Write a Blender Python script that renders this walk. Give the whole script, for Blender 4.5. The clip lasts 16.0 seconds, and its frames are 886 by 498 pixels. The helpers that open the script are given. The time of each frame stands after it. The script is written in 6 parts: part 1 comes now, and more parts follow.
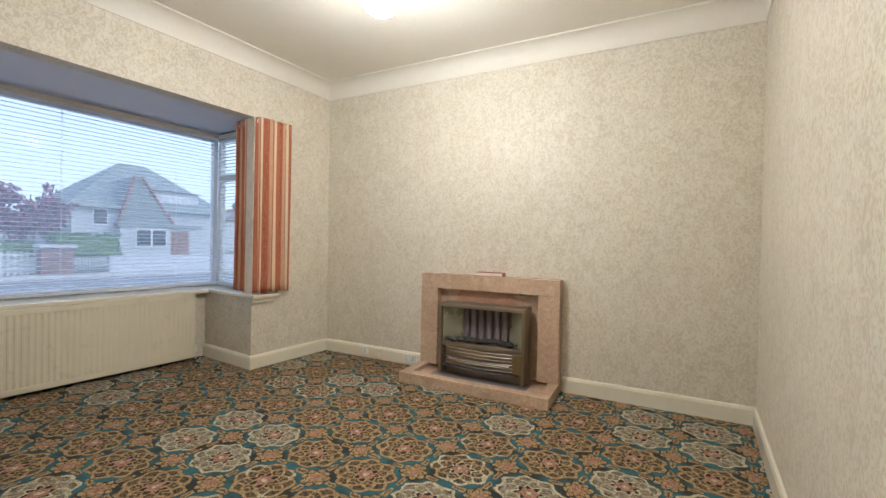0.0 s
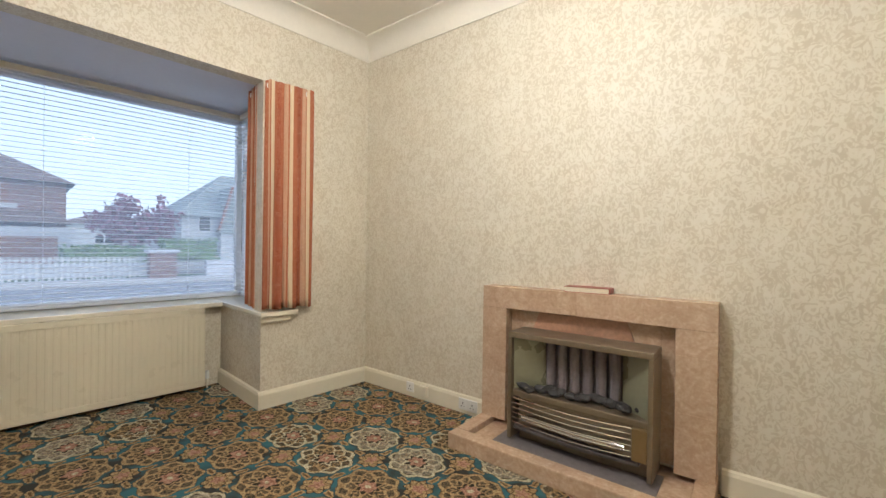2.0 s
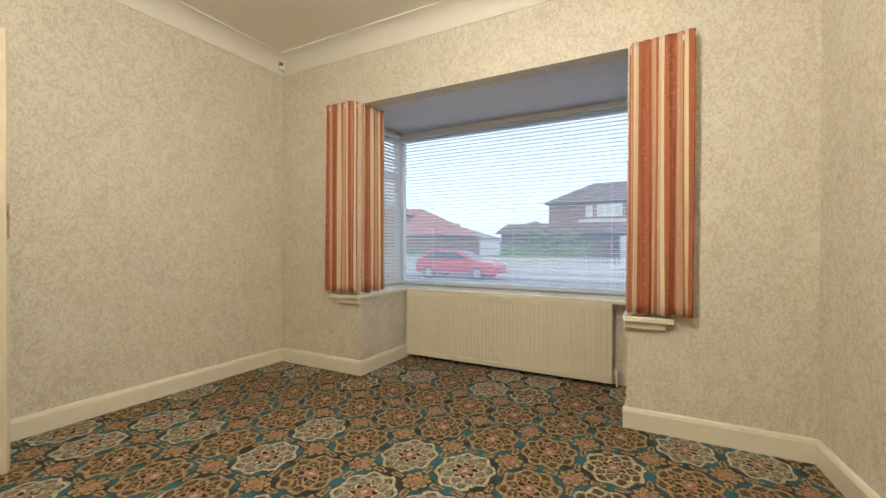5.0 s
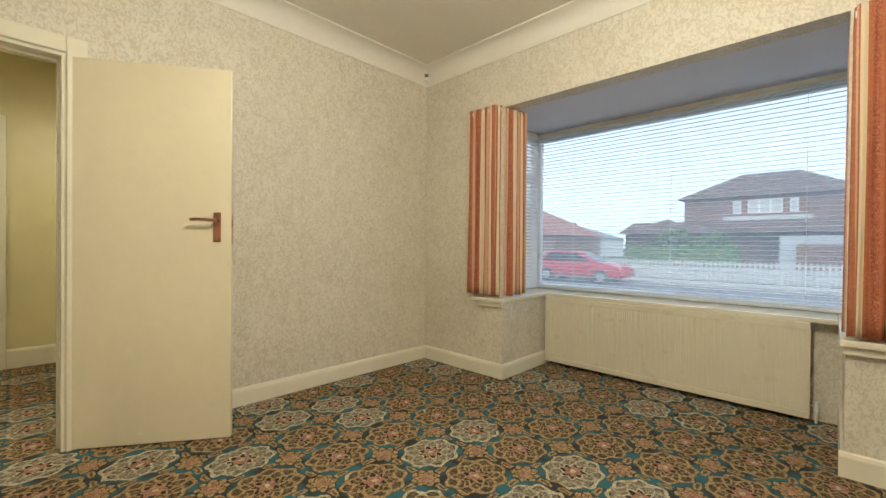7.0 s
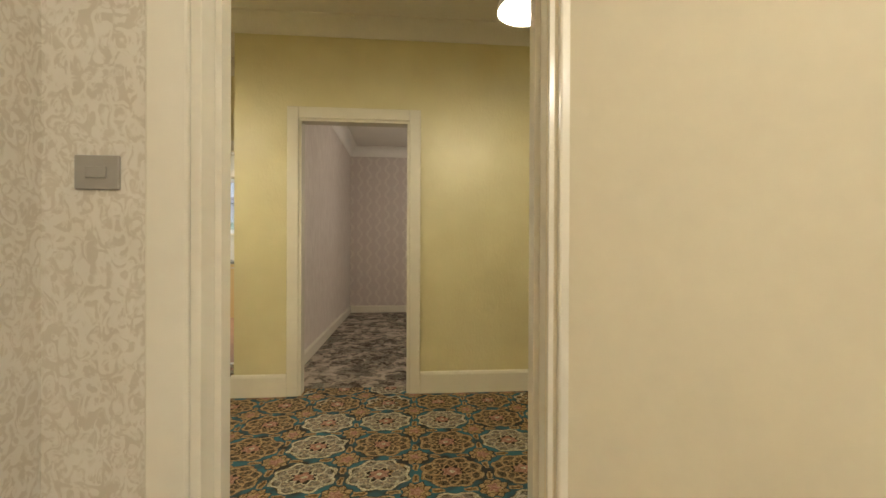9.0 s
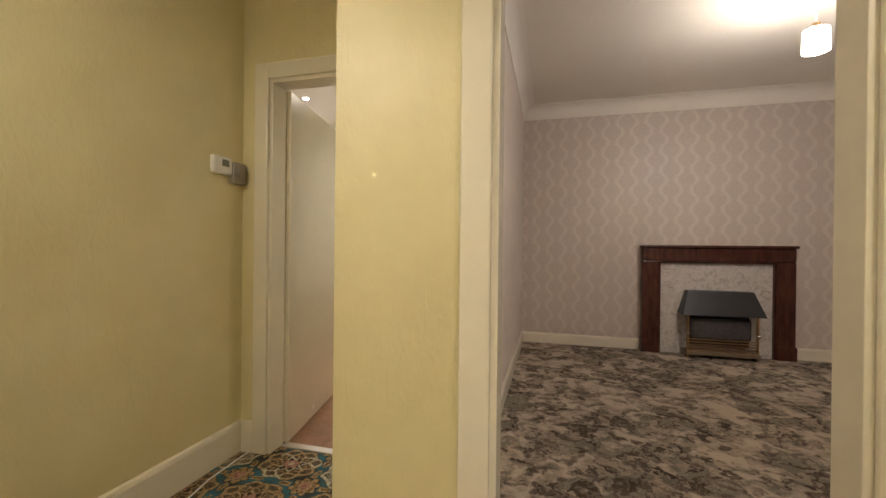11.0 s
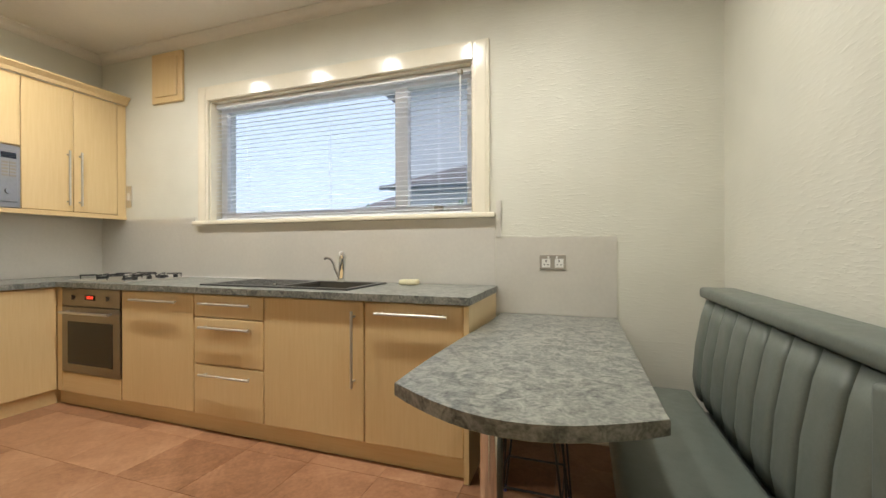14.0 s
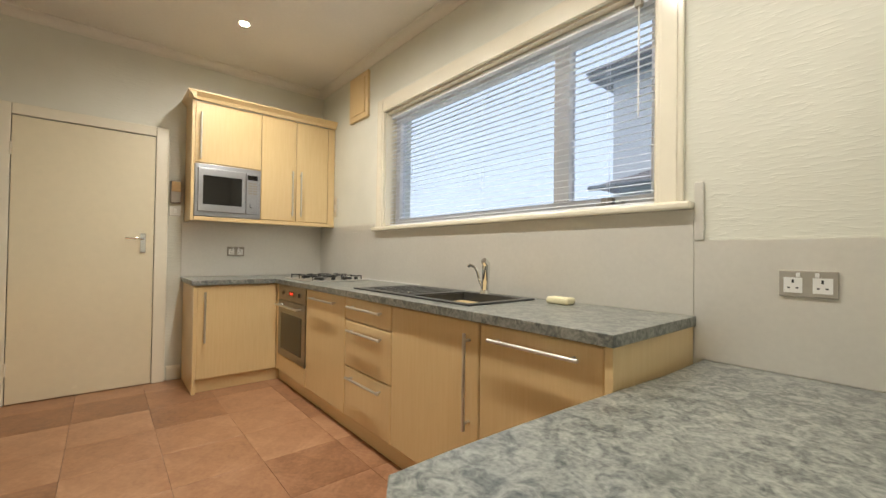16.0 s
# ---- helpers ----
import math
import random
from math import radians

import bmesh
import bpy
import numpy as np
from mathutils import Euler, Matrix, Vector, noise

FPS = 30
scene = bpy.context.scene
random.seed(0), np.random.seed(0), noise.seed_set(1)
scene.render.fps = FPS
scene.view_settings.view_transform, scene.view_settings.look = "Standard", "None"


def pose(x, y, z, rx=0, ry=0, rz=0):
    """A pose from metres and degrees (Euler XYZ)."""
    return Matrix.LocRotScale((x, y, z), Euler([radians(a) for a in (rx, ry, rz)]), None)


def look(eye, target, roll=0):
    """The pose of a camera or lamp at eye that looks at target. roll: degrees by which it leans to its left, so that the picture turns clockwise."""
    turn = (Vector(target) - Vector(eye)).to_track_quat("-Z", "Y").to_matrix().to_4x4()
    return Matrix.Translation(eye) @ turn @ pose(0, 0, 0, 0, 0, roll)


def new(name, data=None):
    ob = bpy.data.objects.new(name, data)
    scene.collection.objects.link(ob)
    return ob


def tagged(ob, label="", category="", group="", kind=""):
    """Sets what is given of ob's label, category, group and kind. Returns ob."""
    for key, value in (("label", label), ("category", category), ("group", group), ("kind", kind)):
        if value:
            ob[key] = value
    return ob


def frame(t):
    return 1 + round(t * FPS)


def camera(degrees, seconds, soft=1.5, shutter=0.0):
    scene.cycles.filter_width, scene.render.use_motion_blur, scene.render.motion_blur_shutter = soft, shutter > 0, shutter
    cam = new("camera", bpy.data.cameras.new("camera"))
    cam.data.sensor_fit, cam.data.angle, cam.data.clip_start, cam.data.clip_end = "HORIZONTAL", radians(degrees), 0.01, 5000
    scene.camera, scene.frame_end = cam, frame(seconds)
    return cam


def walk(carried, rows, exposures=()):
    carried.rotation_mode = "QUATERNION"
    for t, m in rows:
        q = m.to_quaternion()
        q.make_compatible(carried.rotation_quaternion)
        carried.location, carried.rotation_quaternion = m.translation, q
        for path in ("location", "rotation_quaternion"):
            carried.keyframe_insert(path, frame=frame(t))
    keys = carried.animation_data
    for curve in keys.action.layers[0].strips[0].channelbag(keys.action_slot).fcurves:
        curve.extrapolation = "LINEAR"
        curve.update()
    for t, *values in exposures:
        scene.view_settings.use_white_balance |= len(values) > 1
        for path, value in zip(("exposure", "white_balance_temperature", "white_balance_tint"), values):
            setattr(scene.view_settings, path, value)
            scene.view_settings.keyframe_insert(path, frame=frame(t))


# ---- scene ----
cam = camera(94.9, 16.0)
PATH = [
    (0, (0.417, 0.195, 1.118), (-0.653, 1.884, 1.095), 1.2),
    (0.5, (0.366, 0.287, 1.113), (-0.769, 1.934, 1.091), 1.1),
    (1, (0.257, 0.474, 1.115), (-0.932, 2.082, 1.093), 1.0),
    (1.5, (0.09, 0.78, 1.109), (-1.157, 2.344, 1.092), 0.9),
    (2, (-0.128, 1.147, 1.096), (-1.502, 2.6, 1.085), 0.8),
    (2.5, (-0.348, 1.52, 1.088), (-1.997, 2.651, 1.078), 0.7),
    (3, (-0.576, 1.739, 1.061), (-2.448, 2.445, 1.047), 1.0),
    (3.5, (-0.593, 1.97, 1.056), (-2.589, 2.093, 1.038), 0.7),
    (4, (-0.456, 2.147, 1.032), (-2.41, 1.723, 1.019), 0.9),
    (4.2, (-0.41, 2.228, 1.032), (-2.323, 1.645, 1.017), 0.7),
    (6.3, (-0.169, 2.544, 1.066), (-1.803, 1.39, 1.056), 0.5),
    (6.5, (-0.161, 2.49, 1.072), (-1.765, 1.296, 1.057), 0.6),
    (7, (-0.165, 2.236, 1.064), (-1.606, 0.849, 1.05), 0.5),
    (7.5, (-0.135, 1.876, 1.076), (-1.279, 0.235, 1.057), 0.5),
    (8, (-0.11, 1.421, 1.076), (-0.819, -0.449, 1.055), 0.3),
    (8.2, (-0.071, 1.226, 1.083), (-0.621, -0.697, 1.059), 0.3),
    (10.3, (0.143, -1.213, 1.101), (0.435, -3.192, 1.099), 0.4),
    (10.5, (0.228, -1.388, 1.095), (0.639, -3.345, 1.1), 0.5),
    (11, (0.662, -1.707, 1.097), (1.174, -3.641, 1.093), 0.6),
    (11.5, (1.228, -2.06, 1.093), (1.669, -4.011, 1.089), 0.4),
    (12, (1.543, -2.484, 1.098), (1.983, -4.435, 1.085), 0.6),
    (12.5, (1.688, -3.027, 1.106), (1.903, -5.015, 1.088), 0.2),
    (13, (1.777, -3.512, 1.111), (1.879, -5.509, 1.102), 0.4),
    (13.5, (1.757, -3.994, 1.112), (1.965, -5.984, 1.109), -0.1),
    (14, (1.732, -4.372, 1.099), (2.384, -6.263, 1.096), -0.1),
    (14.5, (1.734, -4.678, 1.067), (2.785, -6.379, 1.08), 0.2),
    (15, (1.699, -4.875, 1.068), (3.028, -6.37, 1.091), 0.5),
    (15.5, (1.669, -4.987, 1.079), (3.132, -6.35, 1.105), 0.7),
    (16, (1.642, -5.052, 1.096), (3.18, -6.331, 1.124), 0.8),
]
walk(cam, [(t, look(e, g, r)) for t, e, g, r in PATH],
     [(0, 1.5, 5700, 9), (1.5, 1.56, 5850, 9), (3, 1.56, 6200, 9), (4.2, 1.62, 6500, 10), (6.3, 1.62, 6500, 2), (8.2, 1.65, 6500, 3), (10.3, 1.72, 6400, 16), (11, 1.88, 6400, 14), (12, 2.08, 6300, 16), (12.6, 1.8, 6200, 10), (13.2, 1.62, 6050, 10), (13.6, 1.5, 6000, 10), (14.3, 1.42, 6350, 10), (16, 1.42, 6400, 10)])

# ---------- world and exposure ----------
world = bpy.data.worlds.new("sky")
scene.world = world
world.use_nodes = True
wn = world.node_tree
sky = wn.nodes.new("ShaderNodeTexSky")
sky.sky_type = "NISHITA"
sky.sun_disc = False
sky.sun_elevation = radians(30)
sky.sun_rotation = radians(45)
sky.air_density, sky.dust_density, sky.ozone_density = 1.0, 3.0, 2.2
overcast = wn.nodes.new("ShaderNodeMix")
overcast.data_type = "RGBA"
overcast.inputs[0].default_value = 0.88
overcast.inputs[7].default_value = (2.4, 2.8, 3.4, 1)
wn.links.new(sky.outputs[0], overcast.inputs[6])
wn.links.new(overcast.outputs[2], wn.nodes["Background"].inputs[0])
wn.nodes["Background"].inputs[1].default_value = 0.15

sun_data = bpy.data.lights.new("sun", "SUN")
sun_data.energy, sun_data.angle, sun_data.color = 0.5, radians(60), (1.0, 0.95, 0.9)
sun = new("sun", sun_data)
sun.matrix_world = look((20, 20, 16), (0, 0, 0))

# ---------- node helpers ----------


class Nodes:
    """Short writing of a material's node tree."""

    def __init__(self, name, rough=0.5, metal=0.0, spec=0.5):
        self.m = bpy.data.materials.new(name)
        self.m.use_nodes = True
        self.t = self.m.node_tree
        self.b = self.t.nodes["Principled BSDF"]
        self.b.inputs["Roughness"].default_value = rough
        self.b.inputs["Metallic"].default_value = metal
        self.b.inputs["Specular IOR Level"].default_value = spec
        self.tc = self.t.nodes.new("ShaderNodeTexCoord")
        self.obj = self.tc.outputs["Object"]

    def put(self, sock, v):
        if isinstance(v, bpy.types.NodeSocket):
            self.t.links.new(v, sock)
        elif isinstance(v, tuple) and len(v) == 3 and sock.type == "RGBA":
            sock.default_value = (*v, 1)
        else:
            sock.default_value = v

    def math(self, op, a, b=0.0, c=0.0):
        n = self.t.nodes.new("ShaderNodeMath")
        n.operation = op
        for i, v in enumerate((a, b, c)):
            self.put(n.inputs[i], v)
        return n.outputs[0]

    def mix(self, f, a, b, blend="MIX"):
        n = self.t.nodes.new("ShaderNodeMix")
        n.data_type, n.blend_type = "RGBA", blend
        self.put(n.inputs[0], f)
        self.put(n.inputs[6], a)
        self.put(n.inputs[7], b)
        return n.outputs[2]

    def scale(self, v, s):
        n = self.t.nodes.new("ShaderNodeMapping")
        self.put(n.inputs[0], v)
        n.inputs["Scale"].default_value = s
        return n.outputs[0]

    def noise(self, scale, detail=3.0, rough=0.5, vec=None, dist=0.0):
        n = self.t.nodes.new("ShaderNodeTexNoise")
        self.put(n.inputs["Vector"], vec or self.obj)
        n.inputs["Scale"].default_value = scale
        n.inputs["Detail"].default_value = detail
        n.inputs["Roughness"].default_value = rough
        n.inputs["Distortion"].default_value = dist
        return n.outputs["Fac"]

    def voronoi(self, scale, vec=None, feature="F1", out="Distance"):
        n = self.t.nodes.new("ShaderNodeTexVoronoi")
        n.feature = feature
        self.put(n.inputs["Vector"], vec or self.obj)
        n.inputs["Scale"].default_value = scale
        return n.outputs[out]

    def ramp(self, f, *stops):
        n = self.t.nodes.new("ShaderNodeValToRGB")
        e = n.color_ramp.elements
        while len(e) < len(stops):
            e.new(0.5)
        for el, (p, c) in zip(e, stops):
            el.position = p
            el.color = (*c, 1) if isinstance(c, tuple) else (c, c, c, 1)
        self.put(n.inputs[0], f)
        return n.outputs[0]

    def xyz(self, v=None):
        n = self.t.nodes.new("ShaderNodeSeparateXYZ")
        self.put(n.inputs[0], v or self.obj)
        return n.outputs

    def random(self):
        return self.t.nodes.new("ShaderNodeObjectInfo").outputs["Random"]

    def color(self, c):
        self.put(self.b.inputs["Base Color"], c)
        return self

    def rough(self, r):
        self.put(self.b.inputs["Roughness"], r)
        return self

    def bump(self, h, strength=0.3, dist=0.004):
        n = self.t.nodes.new("ShaderNodeBump")
        n.inputs["Strength"].default_value = strength
        n.inputs["Distance"].default_value = dist
        self.put(n.inputs["Height"], h)
        self.t.links.new(n.outputs[0], self.b.inputs["Normal"])
        return self


# ---------- materials ----------


def make_plain(name, c, rough=0.5, metal=0.0, grain=40.0, vary=0.08, bump=0.05, spec=0.5):
    n = Nodes(name, rough, metal, spec)
    lo = tuple(v * (1 - vary) for v in c)
    hi = tuple(min(1, v * (1 + vary)) for v in c)
    f = n.math("ADD", n.math("MULTIPLY", n.noise(grain, 4), 0.5), n.math("MULTIPLY", n.noise(grain / 14, 2), 0.5))
    n.color(n.ramp(f, (0.3, lo), (0.7, hi)))
    n.rough(n.math("MULTIPLY_ADD", n.noise(grain / 5, 3), 0.2, rough - 0.1))
    if bump:
        n.bump(n.noise(grain * 2, 3), bump, 0.002)
    return n.m


def make_wallpaper():
    n = Nodes("leaf_wallpaper", 0.6)
    v = n.scale(n.obj, (1.0, 1.0, 0.75))
    a = n.noise(36, 3, 0.5, v, 2.2)
    b = n.noise(9, 3, 0.5, v, 0.6)
    leaf = n.ramp(a, (0.43, 0.0), (0.55, 1.0))
    f = n.math("MULTIPLY_ADD", b, 0.45, n.math("MULTIPLY", leaf, 0.42))
    n.color(n.ramp(f, (0.15, (0.57, 0.50, 0.39)), (0.45, (0.66, 0.60, 0.49)), (0.75, (0.73, 0.68, 0.58))))
    n.rough(n.math("MULTIPLY_ADD", leaf, -0.18, 0.66))
    n.bump(leaf, 0.12, 0.003)
    return n.m


def make_hall_paper():
    n = Nodes("embossed_yellow_paint", 0.42)
    v = n.scale(n.obj, (1.0, 1.0, 0.45))
    a = n.noise(38, 4, 0.55, v, 1.2)
    b = n.noise(3, 2)
    n.color(n.ramp(b, (0.3, (0.67, 0.59, 0.33)), (0.7, (0.73, 0.655, 0.385))))
    n.bump(a, 0.4, 0.006)
    return n.m


def make_kitchen_paper():
    n = Nodes("stroke_textured_white_paint", 0.6)
    v = n.scale(n.obj, (1.0, 1.0, 5.0))
    a = n.math("POWER", n.noise(17, 2, 0.5, v, 0.5), 5.0)
    f = n.noise(2.5, 3)
    n.color(n.ramp(f, (0.3, (0.66, 0.65, 0.56)), (0.7, (0.72, 0.71, 0.62))))
    n.bump(a, 0.22, 0.02)
    return n.m


def make_bed_paper():
    n = Nodes("wave_pattern_wallpaper", 0.55)
    o = n.xyz()
    tri = n.math("PINGPONG", n.math("MULTIPLY", o[2], 1.0), 0.11)
    tri = n.math("MINIMUM", n.math("MAXIMUM", tri, 0.03), 0.085)
    u = n.math("FRACT", n.math("DIVIDE", o[0], 0.30))
    side = n.math("GREATER_THAN", u, 0.5)
    sign = n.math("MULTIPLY_ADD", side, -2.0, 1.0)
    w = n.math("PINGPONG", n.math("ADD", o[0], n.math("MULTIPLY", sign, n.math("SUBTRACT", tri, 0.057))), 0.15)
    d = n.math("ABSOLUTE", n.math("SUBTRACT", w, 0.075))
    band = n.math("LESS_THAN", d, 0.024)
    line = n.math("GREATER_THAN", n.math("SINE", n.math("MULTIPLY", d, 520)), 0.2)
    fine = n.noise(60, 3)
    base = n.ramp(fine, (0.3, (0.545, 0.465, 0.41)), (0.7, (0.62, 0.54, 0.48)))
    gold = n.mix(line, (0.60, 0.525, 0.46), (0.68, 0.605, 0.53))
    n.color(n.mix(band, base, gold))
    n.rough(n.math("MULTIPLY_ADD", band, -0.26, 0.6))
    n.bump(n.math("MULTIPLY", band, line), 0.2, 0.002)
    return n.m


def make_bed_side_paper():
    n = Nodes("striped_pink_wallpaper", 0.6)
    a = n.noise(30, 3, 0.5, n.scale(n.obj, (1, 1, 0.25)))
    n.color(n.ramp(a, (0.3, (0.56, 0.485, 0.42)), (0.7, (0.66, 0.59, 0.52))))
    n.bump(a, 0.15, 0.003)
    return n.m


def make_carpet():
    """Woven carpet: round medallions between small rosettes joined by bars, on dark teal."""
    n = Nodes("medallion_carpet", 0.95, 0.0, 0.15)
    PX, PY = 0.355, 0.303
    wob = n.noise(22, 2)
    o = n.xyz()
    x = n.math("ADD", n.math("MULTIPLY_ADD", wob, 0.03, o[0]), 2.505)
    y = n.math("ADD", n.math("MULTIPLY_ADD", wob, 0.03, o[1]), -2.125)

    def polar(shift, stretch):
        fx = n.math("MULTIPLY", n.math("SUBTRACT", n.math("FRACT", n.math("ADD", n.math("DIVIDE", x, PX), shift)), 0.5), PX * stretch)
        fy = n.math("MULTIPLY", n.math("SUBTRACT", n.math("FRACT", n.math("ADD", n.math("DIVIDE", y, PY), shift)), 0.5), PY)
        r = n.math("SQRT", n.math("ADD", n.math("MULTIPLY", fx, fx), n.math("MULTIPLY", fy, fy)))
        return fx, fy, r, n.math("ARCTAN2", fy, fx)

    bx_, by_, rb, angb = polar(0.5, 1.0)
    fx, fy, r, ang = polar(0.0, 0.86)
    cell = n.t.nodes.new("ShaderNodeTexWhiteNoise")
    cv = n.t.nodes.new("ShaderNodeCombineXYZ")
    n.put(cv.inputs[0], n.math("FLOOR", n.math("DIVIDE", x, PX)))
    n.put(cv.inputs[1], n.math("FLOOR", n.math("DIVIDE", y, PY)))
    n.put(cell.inputs[0], cv.outputs[0])
    rnd = cell.outputs[0]
    pile = n.noise(260, 2)
    fleck = n.noise(70, 4, 0.6, None, 1.5)
    patch = n.noise(7, 2)
    hi = n.math("GREATER_THAN", fleck, 0.5)
    ground = n.mix(n.ramp(patch, (0.38, 0.0), (0.58, 1.0)), (0.034, 0.036, 0.034), (0.04, 0.145, 0.175))
    tan = n.mix(hi, (0.27, 0.165, 0.075), (0.48, 0.335, 0.17))
    rust = n.mix(hi, (0.27, 0.125, 0.08), (0.47, 0.27, 0.19))
    cream = n.mix(hi, (0.36, 0.30, 0.18), (0.64, 0.58, 0.41))
    scroll = n.mix(n.math("GREATER_THAN", n.math("ADD", rnd, n.math("MULTIPLY", patch, 0.6)), 0.86), tan, cream)

    def wave(k, amp, rad, a):
        return n.math("MULTIPLY_ADD", n.math("COSINE", n.math("MULTIPLY", a, k)), amp, rad)

    def band(c, d, lo, hi_, col):
        inside = n.math("COMPARE", d, (lo + hi_) / 2, (hi_ - lo) / 2)
        return n.mix(inside, c, col)

    c = ground
    bar = n.math("MINIMUM", n.math("ABSOLUTE", bx_), n.math("ABSOLUTE", by_))
    c = n.mix(n.math("MULTIPLY", n.math("LESS_THAN", n.math("ADD", bar, n.math("MULTIPLY", n.math("COMPARE", rb, 0.128, 0.008), 0.006)), 0.0155), n.math("COMPARE", rb, 0.104, 0.032)), c, tan)
    c = n.mix(n.math("MULTIPLY", n.math("LESS_THAN", bar, 0.005), n.math("COMPARE", rb, 0.104, 0.022)), c, (0.13, 0.075, 0.035))
    # medallion: looped outer scroll, inner scroll, star and heart
    c = n.mix(n.math("LESS_THAN", wave(8.0, 0.008, r, ang), 0.134), c, n.mix(hi, (0.04, 0.034, 0.025), (0.17, 0.12, 0.068)))
    c = band(c, wave(8.0, 0.009, r, ang), 0.115, 0.131, scroll)
    c = band(c, wave(8.0, -0.014, r, ang), 0.086, 0.102, scroll)
    c = band(c, wave(16.0, 0.010, r, ang), 0.072, 0.082, tan)
    haze = n.math("MULTIPLY", n.math("LESS_THAN", r, 0.115), n.math("MULTIPLY", n.math("GREATER_THAN", rnd, 0.62), 0.5))
    c = n.mix(haze, c, n.mix(hi, (0.22, 0.20, 0.155), (0.47, 0.42, 0.33)))
    c = n.mix(n.math("LESS_THAN", wave(8.0, 0.010, r, ang), 0.060), c, scroll)
    c = n.mix(n.math("LESS_THAN", wave(8.0, 0.010, r, ang), 0.048), c, (0.03, 0.025, 0.02))
    c = n.mix(n.math("LESS_THAN", wave(6.0, 0.006, r, ang), 0.038), c, rust)
    c = n.mix(n.math("LESS_THAN", r, 0.012), c, cream)
    # rosette
    c = n.mix(n.math("LESS_THAN", wave(8.0, 0.007, rb, angb), 0.068), c, (0.03, 0.026, 0.02))
    c = n.mix(n.math("LESS_THAN", wave(8.0, 0.007, rb, angb), 0.063), c, tan)
    c = band(c, wave(8.0, -0.008, rb, angb), 0.042, 0.048, (0.07, 0.04, 0.02))
    c = n.mix(n.math("LESS_THAN", wave(5.0, 0.008, rb, angb), 0.028), c, rust)
    c = n.mix(n.math("MULTIPLY", pile, 0.28), c, (0.04, 0.04, 0.032))
    n.color(c)
    n.bump(pile, 0.6, 0.004)
    return n.m


def make_bed_carpet():
    n = Nodes("leaf_carpet", 0.95, 0.0, 0.15)
    warp = n.t.nodes.new("ShaderNodeTexNoise")
    warp.inputs["Scale"].default_value = 7.0
    warp.inputs["Detail"].default_value = 4.0
    n.put(warp.inputs["Vector"], n.obj)
    mixv = n.t.nodes.new("ShaderNodeVectorMath")
    mixv.operation = "MULTIPLY_ADD"
    n.put(mixv.inputs[0], warp.outputs["Color"])
    mixv.inputs[1].default_value = (0.5, 0.5, 0.5)
    n.put(mixv.inputs[2], n.obj)
    vec = mixv.outputs[0]
    big = n.noise(4.8, 3, 0.55, vec)
    edge = n.voronoi(15.0, vec, "DISTANCE_TO_EDGE")
    cell = n.voronoi(15.0, vec, "F1", "Color")
    tone = n.xyz(cell)[0]
    vein = n.noise(38, 3, 0.6, vec, 1.0)
    leaf = n.ramp(n.math("MULTIPLY_ADD", vein, 0.35, n.math("MULTIPLY", tone, 0.6)), (0.2, (0.055, 0.04, 0.03)), (0.45, (0.13, 0.105, 0.08)), (0.6, (0.19, 0.18, 0.14)), (0.8, (0.33, 0.27, 0.20)))
    ground = n.mix(vein, (0.46, 0.37, 0.28), (0.58, 0.49, 0.385))
    inside = n.math("MULTIPLY", n.ramp(big, (0.38, 0.15), (0.52, 1.0)), n.ramp(edge, (0.0, 0.7), (0.08, 1.0)))
    n.color(n.mix(inside, ground, leaf))
    n.bump(n.noise(260, 2), 0.6, 0.004)
    return n.m


def make_floor_tile():
    n = Nodes("terracotta_vinyl", 0.38)
    g = n.random()
    a = n.noise(5, 6, 0.65, None, 1.2)
    b = n.noise(45, 4, 0.6)
    f = n.math("ADD", n.math("MULTIPLY_ADD", b, 0.25, n.math("MULTIPLY", a, 0.6)), n.math("MULTIPLY", g, 0.14))
    n.color(n.ramp(f, (0.34, (0.19, 0.085, 0.04)), (0.5, (0.32, 0.16, 0.083)), (0.68, (0.44, 0.25, 0.14))))
    n.rough(n.math("MULTIPLY_ADD", a, 0.25, 0.25))
    n.bump(b, 0.12, 0.002)
    return n.m


def make_beech(name="beech_veneer", axis=2):
    n = Nodes(name, 0.28)
    s = [14.0, 14.0, 14.0]
    s[axis] = 0.8
    v = n.scale(n.obj, tuple(s))
    a = n.noise(6, 4, 0.6, v)
    b = n.noise(1.3, 2)
    g = n.random()
    f = n.math("ADD", n.math("MULTIPLY_ADD", b, 0.3, n.math("MULTIPLY", a, 0.6)), n.math("MULTIPLY", g, 0.08))
    n.color(n.ramp(f, (0.3, (0.69, 0.50, 0.245)), (0.7, (0.76, 0.58, 0.315))))
    n.bump(a, 0.04, 0.001)
    return n.m


def make_worktop():
    n = Nodes("slate_green_laminate", 0.32)
    a = n.noise(20, 6, 0.65, None, 1.2)
    b = n.noise(90, 3)
    f = n.math("MULTIPLY_ADD", b, 0.3, n.math("MULTIPLY", a, 0.7))
    n.color(n.ramp(f, (0.34, (0.05, 0.056, 0.052)), (0.45, (0.14, 0.148, 0.135)), (0.55, (0.25, 0.255, 0.225)), (0.70, (0.37, 0.37, 0.33))))
    n.bump(b, 0.08, 0.001)
    return n.m


